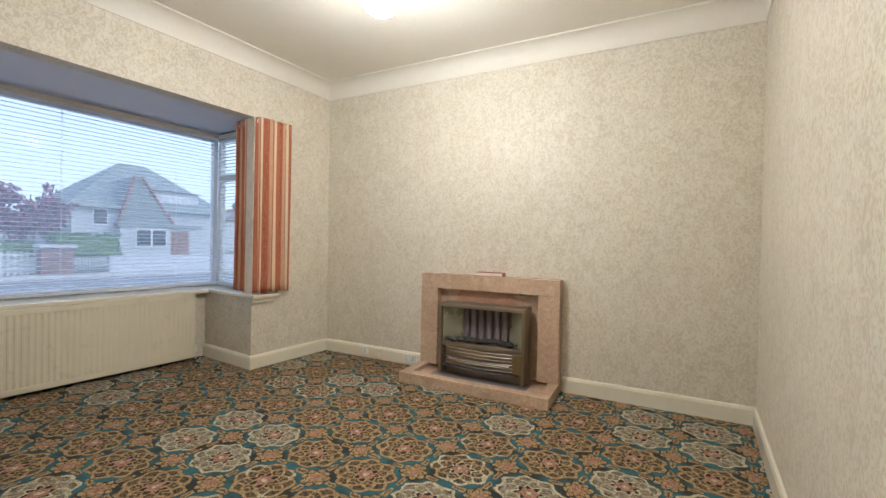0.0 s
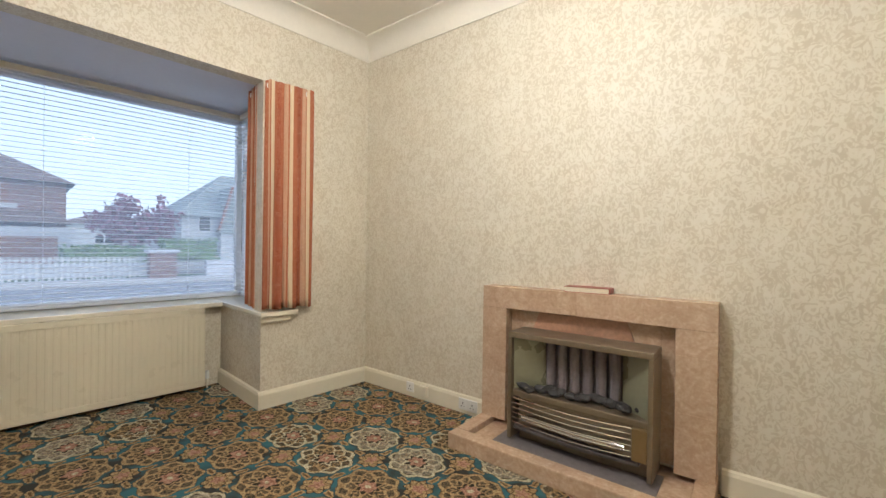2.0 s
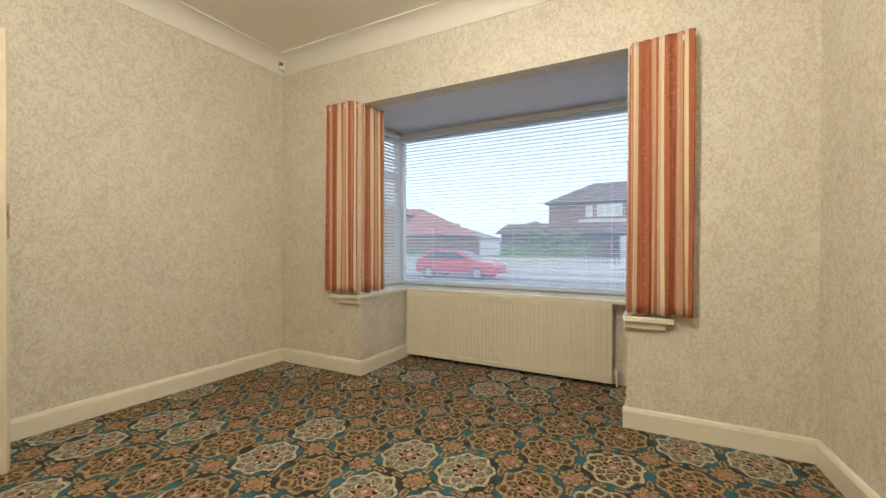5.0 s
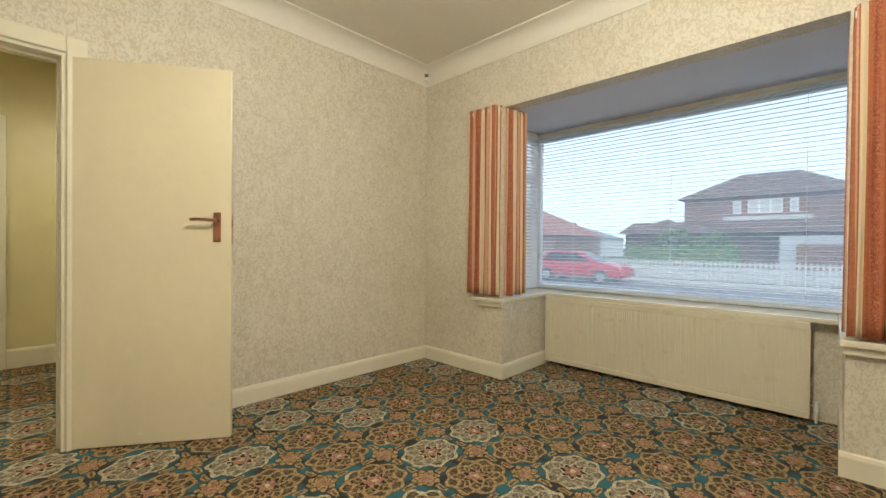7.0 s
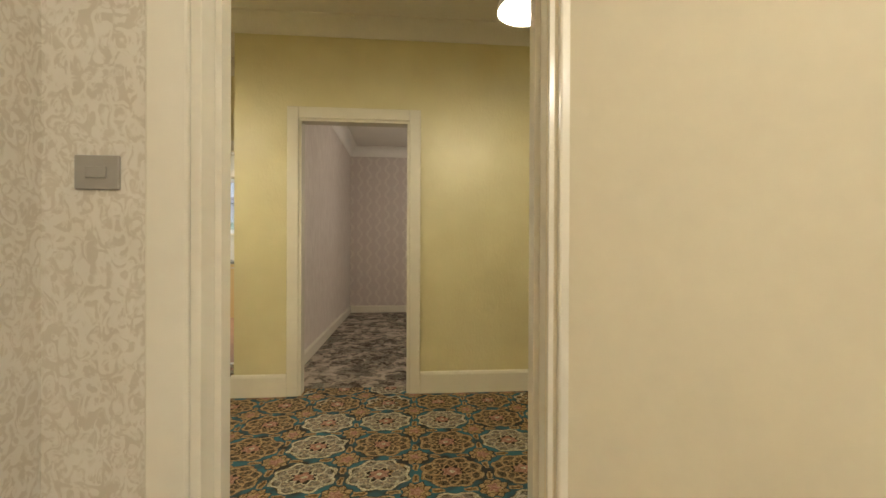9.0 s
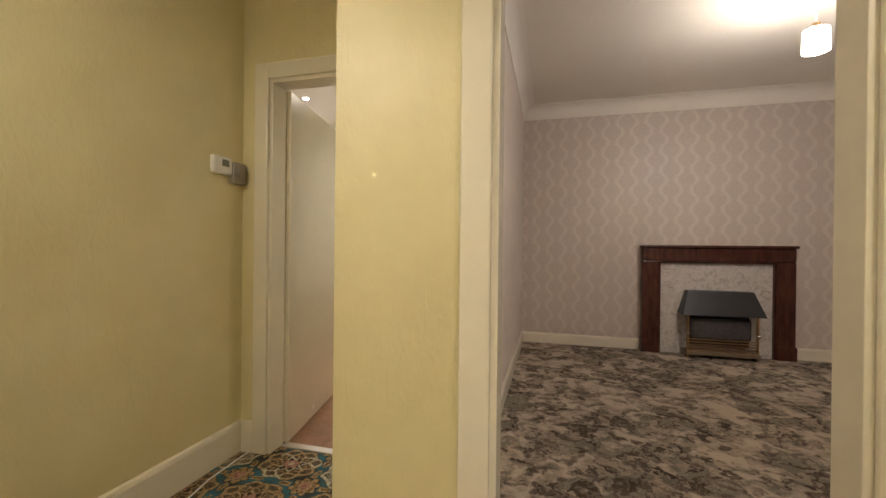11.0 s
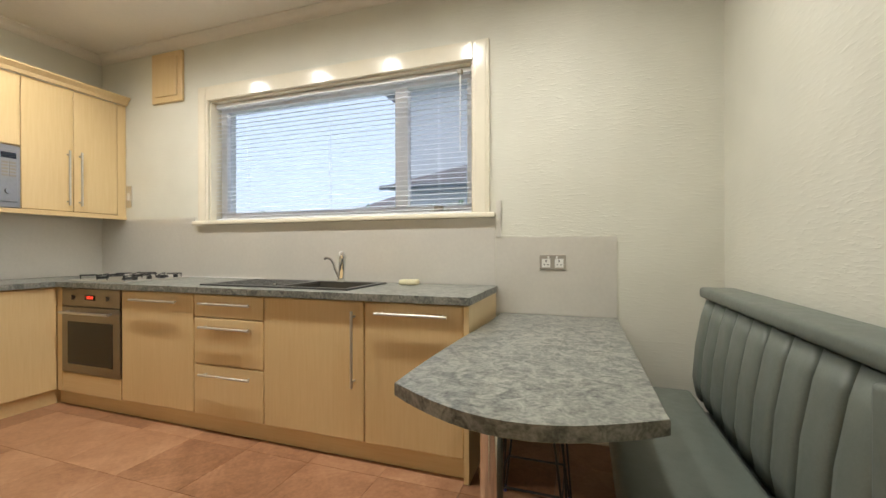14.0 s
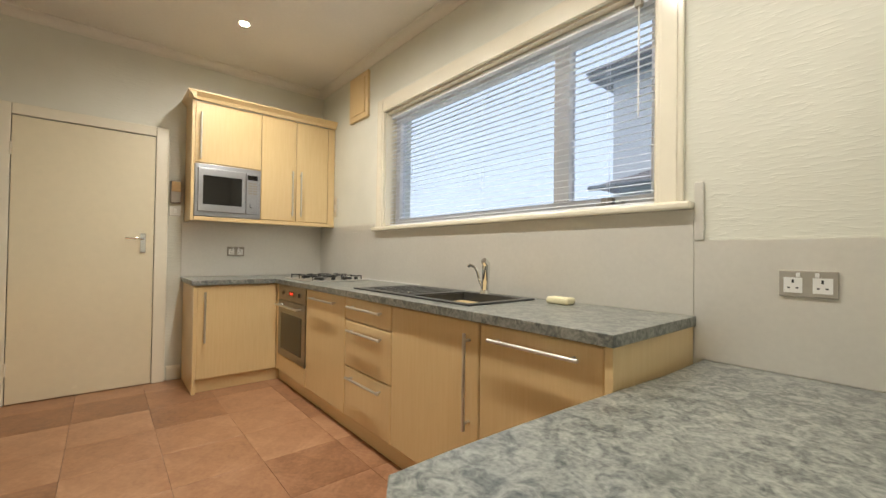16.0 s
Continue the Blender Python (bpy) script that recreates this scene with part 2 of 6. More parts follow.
def make_stone():
    n = Nodes("rose_beige_marble", 0.24)
    a = n.noise(14, 6, 0.65, None, 1.5)
    b = n.noise(70, 4)
    g = n.random()
    f = n.math("ADD", n.math("MULTIPLY_ADD", b, 0.3, n.math("MULTIPLY", a, 0.55)), n.math("MULTIPLY", g, 0.1))
    n.color(n.ramp(f, (0.32, (0.42, 0.28, 0.185)), (0.5, (0.54, 0.385, 0.27)), (0.66, (0.66, 0.51, 0.38))))
    n.bump(b, 0.05, 0.001)
    return n.m


def make_white_marble():
    n = Nodes("pale_veined_marble", 0.35)
    a = n.noise(12, 6, 0.7, None, 2.0)
    n.color(n.ramp(a, (0.35, (0.34, 0.31, 0.29)), (0.5, (0.55, 0.52, 0.49)), (0.65, (0.62, 0.59, 0.55))))
    return n.m


def make_mahogany():
    n = Nodes("dark_mahogany", 0.22)
    a = n.noise(8, 4, 0.6, n.scale(n.obj, (3, 3, 0.7)))
    n.color(n.ramp(a, (0.3, (0.035, 0.010, 0.007)), (0.7, (0.09, 0.028, 0.018))))
    return n.m


def make_curtain():
    n = Nodes("striped_curtain_cloth", 0.85, 0.0, 0.2)
    uv = n.tc.outputs["UV"]
    o = n.xyz(uv)
    u = n.math("FRACT", o[0])
    leaf = n.noise(16, 4, 0.6, n.scale(uv, (2.0, 9.0, 1.0)), 2.0)
    motif = n.math("GREATER_THAN", leaf, 0.55)
    red = n.mix(motif, (0.42, 0.135, 0.065), (0.50, 0.22, 0.13))
    deep = n.mix(motif, (0.33, 0.085, 0.04), (0.52, 0.26, 0.17))
    pink = n.mix(motif, (0.58, 0.34, 0.22), (0.66, 0.45, 0.32))
    cream = (0.74, 0.62, 0.44)
    c = n.mix(n.math("LESS_THAN", u, 0.12), red, cream)
    c = n.mix(n.math("COMPARE", u, 0.26, 0.06), c, deep)
    c = n.mix(n.math("COMPARE", u, 0.42, 0.05), c, pink)
    c = n.mix(n.math("COMPARE", u, 0.54, 0.045), c, cream)
    c = n.mix(n.math("COMPARE", u, 0.72, 0.04), c, deep)
    c = n.mix(n.math("COMPARE", u, 0.90, 0.05), c, pink)
    n.color(c)
    n.bump(n.noise(300, 2), 0.2, 0.001)
    return n.m


def make_emit(name, c, strength):
    n = Nodes(name, 0.4)
    n.color(c)
    n.put(n.b.inputs["Emission Color"], c)
    n.b.inputs["Emission Strength"].default_value = strength
    return n.m


def make_glass():
    n = Nodes("window_glass", 0.02)
    n.b.inputs["Base Color"].default_value = (1, 1, 1, 1)
    n.b.inputs["Transmission Weight"].default_value = 1.0
    n.b.inputs["IOR"].default_value = 1.1
    # a thin bluish layer scattering some daylight, added to imitate glare haze outside
    haze_layer = n.t.nodes.new("ShaderNodeBsdfTranslucent")
    haze_layer.inputs["Color"].default_value = (0.80, 0.88, 1.0, 1)
    both = n.t.nodes.new("ShaderNodeMixShader")
    n.put(both.inputs[0], n.math("MULTIPLY_ADD", n.noise(3, 3), 0.06, 0.13))
    n.put(both.inputs[1], n.b.outputs[0])
    n.put(both.inputs[2], haze_layer.outputs[0])
    out = [k for k in n.t.nodes if k.bl_idname == "ShaderNodeOutputMaterial"][0]
    n.put(out.inputs[0], both.outputs[0])
    return n.m


def make_brick():
    n = Nodes("red_brown_brick", 0.85)
    t = n.t.nodes.new("ShaderNodeTexBrick")
    v = n.scale(n.obj, (1, 1, 1))
    o = n.xyz()
    cv = n.t.nodes.new("ShaderNodeCombineXYZ")
    n.put(cv.inputs[0], n.math("ADD", o[0], o[1]))
    n.put(cv.inputs[1], o[2])
    n.put(t.inputs["Vector"], cv.outputs[0])
    n.put(t.inputs["Color1"], (0.17, 0.085, 0.07))
    n.put(t.inputs["Color2"], (0.23, 0.12, 0.095))
    n.put(t.inputs["Mortar"], (0.30, 0.26, 0.22))
    t.inputs["Scale"].default_value = 1.0
    t.inputs["Brick Width"].default_value = 0.225
    t.inputs["Row Height"].default_value = 0.075
    t.inputs["Mortar Size"].default_value = 0.006
    n.color(n.mix(n.math("MULTIPLY", n.noise(2, 3), 0.3), t.outputs[0], (0.14, 0.07, 0.05)))
    return n.m


def make_roof(name, a, b):
    n = Nodes(name, 0.8)
    o = n.xyz()
    row = n.math("FRACT", n.math("MULTIPLY", o[2], 6.0))
    f = n.noise(3, 4)
    c = n.ramp(f, (0.3, a), (0.7, b))
    n.color(n.mix(n.math("MULTIPLY", n.math("LESS_THAN", row, 0.18), 0.5), c, tuple(v * 0.4 for v in a)))
    return n.m


def make_leaf(name, a, b):
    n = Nodes(name, 0.7)
    g = n.t.nodes.new("ShaderNodeNewGeometry").outputs["Random Per Island"]
    n.color(n.mix(g, a, b))
    return n.m


M_PAPER = make_wallpaper()
M_HALL = make_hall_paper()
M_KPAPER = make_kitchen_paper()
M_BEDPAPER = make_bed_paper()
M_BEDSIDE = make_bed_side_paper()
M_CARPET = make_carpet()
M_BEDCARPET = make_bed_carpet()
M_TILE = make_floor_tile()
M_BEECH = make_beech()
M_BEECH_H = make_beech("beech_veneer_across", 0)
M_WORKTOP = make_worktop()
M_STONE = make_stone()
M_MARBLE = make_white_marble()
M_MAHOGANY = make_mahogany()
M_CURTAIN = make_curtain()
M_GLASS = make_glass()
M_BRICK = make_brick()
M_CEIL = make_plain("ceiling_paint", (0.78, 0.74, 0.66), 0.8, vary=0.03, bump=0.03)
M_GLOSS = make_plain("cream_gloss_paint", (0.79, 0.735, 0.60), 0.16, vary=0.03, bump=0.03, grain=18)
M_DOOR = make_plain("cream_door_paint", (0.76, 0.68, 0.50), 0.22, vary=0.03, bump=0.05, grain=22)
M_RADIATOR = make_plain("cream_radiator_enamel", (0.74, 0.68, 0.53), 0.3, vary=0.02, bump=0.0)
M_WHITE = make_plain("white_plastic", (0.78, 0.77, 0.74), 0.3, vary=0.02, bump=0.0)
M_UPVC = make_plain("white_window_frame", (0.86, 0.87, 0.90), 0.25, vary=0.02, bump=0.0)
M_SLAT = make_plain("white_blind_slat", (0.80, 0.82, 0.85), 0.4, vary=0.02, bump=0.0)
# the sky's lilac light is put into the soffit's base colour
M_SOFFIT = make_plain("bay_soffit_skylit", (0.70, 0.71, 0.80), 0.6, vary=0.03)
M_STEEL = make_plain("brushed_steel", (0.68, 0.66, 0.62), 0.38, 1.0, grain=60, vary=0.06)
M_SPLASH = make_plain("steel_splashback", (0.70, 0.68, 0.63), 0.42, 0.45, grain=50, vary=0.04)
M_CHROME = make_plain("chrome", (0.75, 0.75, 0.75), 0.08, 1.0, vary=0.02, bump=0.0)
M_BRASS = make_plain("aged_brass", (0.42, 0.27, 0.13), 0.3, 1.0, vary=0.15)
M_NICKEL = make_plain("worn_bronzed_nickel", (0.30, 0.24, 0.18), 0.35, 0.9, vary=0.12)
M_BRONZE = make_plain("copper_bronze_plate", (0.30, 0.14, 0.08), 0.3, 0.9, vary=0.15)
M_BLACK = make_plain("black_enamel", (0.015, 0.015, 0.016), 0.35, vary=0.2)
M_DARKGLASS = make_plain("dark_oven_glass", (0.012, 0.011, 0.010), 0.06, vary=0.1, bump=0.0)
M_GUNMETAL = make_plain("fire_surround_metal", (0.29, 0.235, 0.165), 0.38, 0.7, vary=0.12)
M_COAL = make_plain("coal", (0.06, 0.055, 0.055), 0.8, vary=0.5, bump=0.4)
M_ASH = make_plain("firebrick_grey", (0.17, 0.15, 0.15), 0.8, vary=0.2)
M_VINYL = make_plain("green_leatherette", (0.135, 0.155, 0.135), 0.42, vary=0.12, grain=160, bump=0.15)
M_SINK = make_plain("dark_composite_sink", (0.035, 0.036, 0.036), 0.35, vary=0.2)
M_BLUE = make_plain("blue_rubber", (0.04, 0.08, 0.35), 0.5)
M_SEATDARK = make_plain("dark_stool_seat", (0.03, 0.022, 0.018), 0.4)
M_PAPERPAGE = make_plain("book_pages", (0.72, 0.66, 0.52), 0.8, grain=90)
M_BOOK = make_plain("red_book_cover", (0.30, 0.07, 0.04), 0.5)
M_SPONGE = make_plain("cream_sponge", (0.72, 0.66, 0.44), 0.9, bump=0.4)
M_LCD = make_plain("grey_display", (0.16, 0.18, 0.15), 0.2)
M_GREYBOX = make_plain("grey_plastic", (0.34, 0.31, 0.26), 0.4)
M_ALARM = make_plain("dark_sensor_lens", (0.16, 0.14, 0.11), 0.3)
M_GLOBE = make_emit("lit_opal_glass", (1.0, 0.93, 0.82), 72.0)
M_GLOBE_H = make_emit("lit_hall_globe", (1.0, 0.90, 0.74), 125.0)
M_GLOBE_B = make_emit("lit_opal_shade", (1.0, 0.90, 0.80), 48.0)
M_BULB = make_emit("lit_spot_lens", (1.0, 0.92, 0.80), 60.0)
M_RENDER = make_plain("white_harling", (0.50, 0.51, 0.54), 0.9, grain=25, vary=0.08)
M_ASPHALT = make_plain("asphalt", (0.17, 0.17, 0.18), 0.9, grain=20, vary=0.2)
M_PAVE = make_plain("pavement_concrete", (0.42, 0.41, 0.40), 0.9, grain=12, vary=0.15)
M_GRASS = make_plain("lawn", (0.07, 0.12, 0.04), 0.95, grain=18, vary=0.4)
M_SLATE = make_roof("grey_slate", (0.19, 0.22, 0.215), (0.29, 0.325, 0.315))
M_BROWNROOF = make_roof("brown_roof_tile", (0.10, 0.065, 0.055), (0.17, 0.11, 0.09))
M_REDROOF = make_roof("red_roof_tile", (0.26, 0.10, 0.075), (0.36, 0.16, 0.12))
M_CARPAINT = make_plain("red_car_paint", (0.42, 0.03, 0.05), 0.2, vary=0.03, bump=0.0)
M_TYRE = make_plain("tyre_rubber", (0.02, 0.02, 0.02), 0.8)
M_FENCE = make_plain("pale_fence_paint", (0.55, 0.56, 0.56), 0.7, vary=0.1)
M_GARAGE = make_plain("brown_garage_door", (0.22, 0.10, 0.06), 0.5)
M_LEAF = make_leaf("hedge_leaf", (0.05, 0.11, 0.03), (0.14, 0.23, 0.07))
M_PINKLEAF = make_leaf("plum_leaf", (0.13, 0.045, 0.075), (0.28, 0.11, 0.16))
M_BARK = make_plain("bark", (0.10, 0.07, 0.05), 0.9, vary=0.3)

# ---------- building helpers ----------
BASE = {}


def thing(name, label, category, at=(0, 0, 0), group="", m=None):
    """An empty that carries parts. With m the parts are modelled in its own axes, else in the world's."""
    ob = new(name)
    ob.empty_display_size = 0.1
    ob.matrix_basis = m if m is not None else Matrix.Translation(at)
    BASE[ob.name] = Matrix.Identity(4) if m is not None else Matrix.Translation(at).inverted()
    return tagged(ob, label, category, group)


def mesh_of(bm, name, material, smooth=False):
    me = bpy.data.meshes.new(name)
    bmesh.ops.recalc_face_normals(bm, faces=bm.faces)
    bm.to_mesh(me)
    bm.free()
    me.materials.append(material)
    if smooth:
        me.polygons.foreach_set("use_smooth", [True] * len(me.polygons))
        me.set_sharp_from_angle(angle=radians(40))
    return me


def part(name, bm, material, parent, label="", smooth=False):
    ob = new(name, mesh_of(bm, name, material, smooth))
    ob.parent = parent
    ob.matrix_parent_inverse = BASE.get(parent.name, Matrix.Identity(4))
    return tagged(ob, label)


def solid(name, bm, material, label, category="", kind="structure", group="", smooth=False):
    ob = new(name, mesh_of(bm, name, material, smooth))
    return tagged(ob, label, category or name.split("_")[0], group, kind)


def add_box(bm, x0, x1, y0, y1, z0, z1, bev=0.0, seg=2, m=None):
    mat = Matrix.LocRotScale(((x0 + x1) / 2, (y0 + y1) / 2, (z0 + z1) / 2), None, (abs(x1 - x0), abs(y1 - y0), abs(z1 - z0)))
    got = bmesh.ops.create_cube(bm, size=1, matrix=(m @ mat) if m is not None else mat)["verts"]
    if bev:
        edges = list({e for v in got for e in v.link_edges})
        bmesh.ops.bevel(bm, geom=edges, offset=bev, segments=seg, affect="EDGES", profile=0.5)
    return bm


def bx(x0, x1, y0, y1, z0, z1, bev=0.0, seg=2):
    return add_box(bmesh.new(), x0, x1, y0, y1, z0, z1, bev, seg)


def add_rod(bm, a, b, r, n=12, r2=None):
    a, b = Vector(a), Vector(b)
    d = b - a
    m = Matrix.Translation((a + b) / 2) @ d.to_track_quat("Z", "Y").to_matrix().to_4x4()
    bmesh.ops.create_cone(bm, cap_ends=True, segments=n, radius1=r, radius2=r if r2 is None else r2, depth=d.length, matrix=m)
    return bm


def rod(a, b, r, n=12, r2=None):
    return add_rod(bmesh.new(), a, b, r, n, r2)


def tube(points, r, n=8):
    """A round bar bent through points."""
    bm = bmesh.new()
    pts = [Vector(p) for p in points]
    rings = []
    for i, p in enumerate(pts):
        d = (pts[min(i + 1, len(pts) - 1)] - pts[max(i - 1, 0)]).normalized()
        q = d.to_track_quat("Z", "Y")
        rings.append([bm.verts.new(p + q @ Vector((r * math.cos(k * math.tau / n), r * math.sin(k * math.tau / n), 0))) for k in range(n)])
    for a, b in zip(rings, rings[1:]):
        for k in range(n):
            bm.faces.new((a[k], a[(k + 1) % n], b[(k + 1) % n], b[k]))
    bm.faces.new(rings[0])
    bm.faces.new(rings[-1])
    return bm


def prism(poly, z0, z1, bev=0.0):
    """An upright solid over a plan outline."""
    bm = bmesh.new()
    lo = [bm.verts.new((x, y, z0)) for x, y in poly]
    hi = [bm.verts.new((x, y, z1)) for x, y in poly]
    n = len(poly)
    for i in range(n):
        bm.faces.new((lo[i], lo[(i + 1) % n], hi[(i + 1) % n], hi[i]))
    bm.faces.new(lo)
    top = bm.faces.new(hi)
    if bev:
        edges = [e for e in bm.edges if abs(e.verts[0].co.z - e.verts[1].co.z) < 1e-6]
        bmesh.ops.bevel(bm, geom=edges, offset=bev, segments=2, affect="EDGES", profile=0.5)
    return bm


def sweep(profile, a, b, out):
    """A moulding: profile of (away from the wall, height) swept from a to b on plan; out is the way off the wall."""
    bm = bmesh.new()
    ox, oy = out
    rings = [[bm.verts.new((p[0] + ox * d, p[1] + oy * d, h)) for d, h in profile] for p in (a, b)]
    n = len(profile)
    for k in range(n):
        bm.faces.new((rings[0][k], rings[0][(k + 1) % n], rings[1][(k + 1) % n], rings[1][k]))
    bm.faces.new(rings[0])
    bm.faces.new(rings[1])
    return bm


def sphere(at, r, u=16, v=10, squash=1.0):
    bm = bmesh.new()
    bmesh.ops.create_uvsphere(bm, u_segments=u, v_segments=v, radius=r, matrix=Matrix.Translation(at) @ Matrix.Diagonal((1, 1, squash, 1)))
    return bm


def add_wall(bm, axis, face, back, a, b, z1, holes=()):
    """A wall from a to b along the other axis between the planes face and back, with holes (a0, a1, z0, z1)."""
    def put(p, q, zl, zh):
        if q - p > 1e-4 and zh - zl > 1e-4:
            if axis == "x":
                add_box(bm, min(face, back), max(face, back), p, q, zl, zh)
            else:
                add_box(bm, p, q, min(face, back), max(face, back), zl, zh)
    cur = a
    for h0, h1, zl, zh in sorted(holes):
        put(cur, h0, 0, z1)
        put(h0, h1, 0, zl)
        put(h0, h1, zh, z1)
        cur = h1
    put(cur, b, 0, z1)
    return bm


SKIRT_HALL = [(0, 0), (0.018, 0), (0.018, 0.14), (0.012, 0.156), (0, 0.163)]
SKIRT = [(0, 0), (0.018, 0), (0.018, 0.095), (0.012, 0.112), (0, 0.118)]


def cove(z0, z1, w):
    pts = [(0, z0), (0.008, z0)]
    for k in range(7):
        a = math.pi / 2 * k / 6
        pts.append((0.008 + (w - 0.02) * (1 - math.cos(a)), z0 + 0.012 + (z1 - z0 - 0.024) * math.sin(a)))
    return pts + [(w, z1 - 0.01), (w, z1), (0, z1)]

# ---------- plan ----------
WX = -2.85            # window wall of the front room
SY = -0.58            # door wall of the front room
EX = 0.74             # blank wall of the front room
TILT = radians(5.5)   # the chimney wall is out of square
NU, NV = (math.cos(TILT), math.sin(TILT)), (math.sin(TILT), -math.cos(TILT))
N0 = (WX, 3.12)
LC, HC, BC, KC = 2.715, 2.77, 2.77, 2.80
HY = -2.77            # hall wall with the bedroom door
PX1 = 1.27            # end of that wall
PX2 = 1.155           # the return wall runs out of square to here
KY = -3.55            # hall face of the kitchen door wall
HX = 2.27             # hall side wall
BX, BY = 0.985, -6.63
KX0, KX1, KYS, KYN = 1.045, 5.80, -6.82, -3.66


def north(s, d=0.0):
    """A point s along the chimney wall and d off it."""
    return (N0[0] + NU[0] * s + NV[0] * d, N0[1] + NU[1] * s + NV[1] * d)


NLEN = (EX - WX) / NU[0]
NE = north(NLEN)

# ---------- floors and ceilings ----------
solid("floor_carpet", prism([(-3.62, -0.9), (-2.5, -0.9), (-2.5, -2.92), (PX1 + 0.02, -2.92), (PX2 - 0.03, -3.66), (HX + 0.2, -3.66), (HX + 0.2, -0.4), (0.95, -0.4), (0.95, 3.7), (-3.62, 3.4)], -0.08, 0.0),
      M_CARPET, "patterned teal and tan medallion carpet", "carpet")
solid("floor_bedroom", bx(-3.3, 1.02, -6.8, -2.92, -0.08, 0.0), M_BEDCARPET, "beige carpet with brown and grey leaves", "carpet")
solid("floor_kitchen", bx(1.02, 6.0, -7.0, -3.66, -0.08, -0.006), M_ASPHALT, "dark screed beneath the kitchen tiles", "floor")
solid("ceiling_living", bx(-3.1, 0.96, -0.65, 3.75, LC, LC + 0.1), M_CEIL, "cream painted ceiling of the front room", "ceiling")
solid("ceiling_hall", bx(-2.6, 2.5, -3.62, -0.65, HC, HC + 0.1), M_CEIL, "cream painted hall ceiling", "ceiling")
solid("ceiling_bedroom", bx(-3.4, 1.0, -6.8, -2.85, BC, BC + 0.06), M_CEIL, "cream painted bedroom ceiling", "ceiling")
solid("ceiling_kitchen", bx(1.02, 6.0, -7.0, -3.6, KC, KC + 0.1), M_CEIL, "white painted kitchen ceiling", "ceiling")

# ---------- front room walls ----------
bm = bmesh.new()
p = [north(-0.3), north(NLEN + 0.3), north(NLEN + 0.3, -0.25), north(-0.3, -0.25)]
solid("wall_north", prism(p, 0, LC), M_PAPER, "chimney wall papered in mottled cream leaves", "wall")
solid("wall_east", bx(EX, EX + 0.2, SY - 0.06, 3.75, 0, LC), M_PAPER, "wall papered in mottled cream leaves", "wall")
solid("wall_south", add_wall(bmesh.new(), "y", SY, SY - 0.07, WX - 0.25, EX, LC, [(-0.31, 0.435, 0, 2.02)]), M_PAPER, "door wall papered in mottled cream leaves", "wall")
BAY0, BAY1 = 0.322, 2.278
solid("wall_west", add_wall(bmesh.new(), "x", WX, WX - 0.13, SY, 3.2, LC, [(BAY0, BAY1, 0, 2.18)]), M_PAPER, "bay wall papered in mottled cream leaves", "wall")
# bay: dwarf walls, soffit
bm = bmesh.new()
add_box(bm, -3.95, WX - 0.13, -0.04, BAY0, 0, 0.615)
add_box(bm, -3.95, WX - 0.13, BAY1, 2.60, 0, 0.615)
add_box(bm, -3.95, -3.60, BAY0, BAY1, 0, 0.615)
solid("wall_bay", bm, M_PAPER, "low bay walls papered in mottled cream leaves", "wall")
solid("ceiling_bay", bx(-3.95, WX - 0.13, -0.04, 2.60, 2.18, 2.30), M_SOFFIT, "flat painted soffit over the bay window, coloured with blue sky light", "ceiling")
bm = bmesh.new()
add_box(bm, -3.90, -3.50, BAY0 + 0.02, BAY1 - 0.02, 0.615, 0.648, 0.006)
add_box(bm, -3.90, WX + 0.055, 0.035, BAY0 + 0.02, 0.615, 0.648, 0.006)
add_box(bm, -3.90, WX + 0.055, BAY1 - 0.02, 2.515, 0.615, 0.648, 0.006)
add_box(bm, WX + 0.001, WX + 0.03, 0.085, BAY0 + 0.012, 0.575, 0.615, 0.008)
add_box(bm, WX + 0.001, WX + 0.03, BAY1 - 0.012, 2.475, 0.575, 0.615, 0.008)
solid("trim_window_sill", bm, M_GLOSS, "cream gloss bay window sill", "window sill")

# skirtings and coves of the front room
for nm, a, b, out in (("south_a", (WX, SY), (-0.40, SY), (0, 1)), ("south_b", (0.525, SY), (EX, SY), (0, 1)),
                      ("east", (EX, SY), (EX, NE[1]), (-1, 0)), ("north_a", north(0), north(1.18), NV), ("north_b", north(2.40), north(NLEN), NV),
                      ("west_a", (WX, SY), (WX, BAY0 + 0.018), (1, 0)), ("west_b", (WX, BAY1 - 0.018), (WX, 3.12), (1, 0)),
                      ("bay_a", (WX, BAY0), (-3.60, BAY0), (0, 1)), ("bay_b", (WX, BAY1), (-3.60, BAY1), (0, -1))):
    solid("baseboard_" + nm, sweep(SKIRT, a, b, out), M_GLOSS, "cream gloss skirting board", "skirting")
CV = cove(2.575, LC, 0.125)
for nm, a, b, out in (("south", (WX, SY), (EX, SY), (0, 1)), ("east", (EX, SY), (EX, NE[1]), (-1, 0)), ("north", north(0), north(NLEN), NV), ("west", (WX, SY), (WX, 3.12), (1, 0))):
    solid("trim_cove_" + nm, sweep(CV, a, b, out), M_CEIL, "plain white plaster cove", "cornice", smooth=True)

# ---------- hall ----------
solid("wall_hall_north", add_wall(bmesh.new(), "y", SY - 0.14, SY - 0.07, -2.5, HX, HC, [(-0.31, 0.435, 0, 2.02)]), M_HALL, "yellow painted embossed hall wall", "wall")
solid("wall_hall_south", add_wall(bmesh.new(), "y", HY, HY - 0.075, -2.5, PX1, HC, [(0.012, 0.80, 0, 2.03)]), M_HALL, "yellow painted embossed hall wall with the bedroom doorway", "wall")
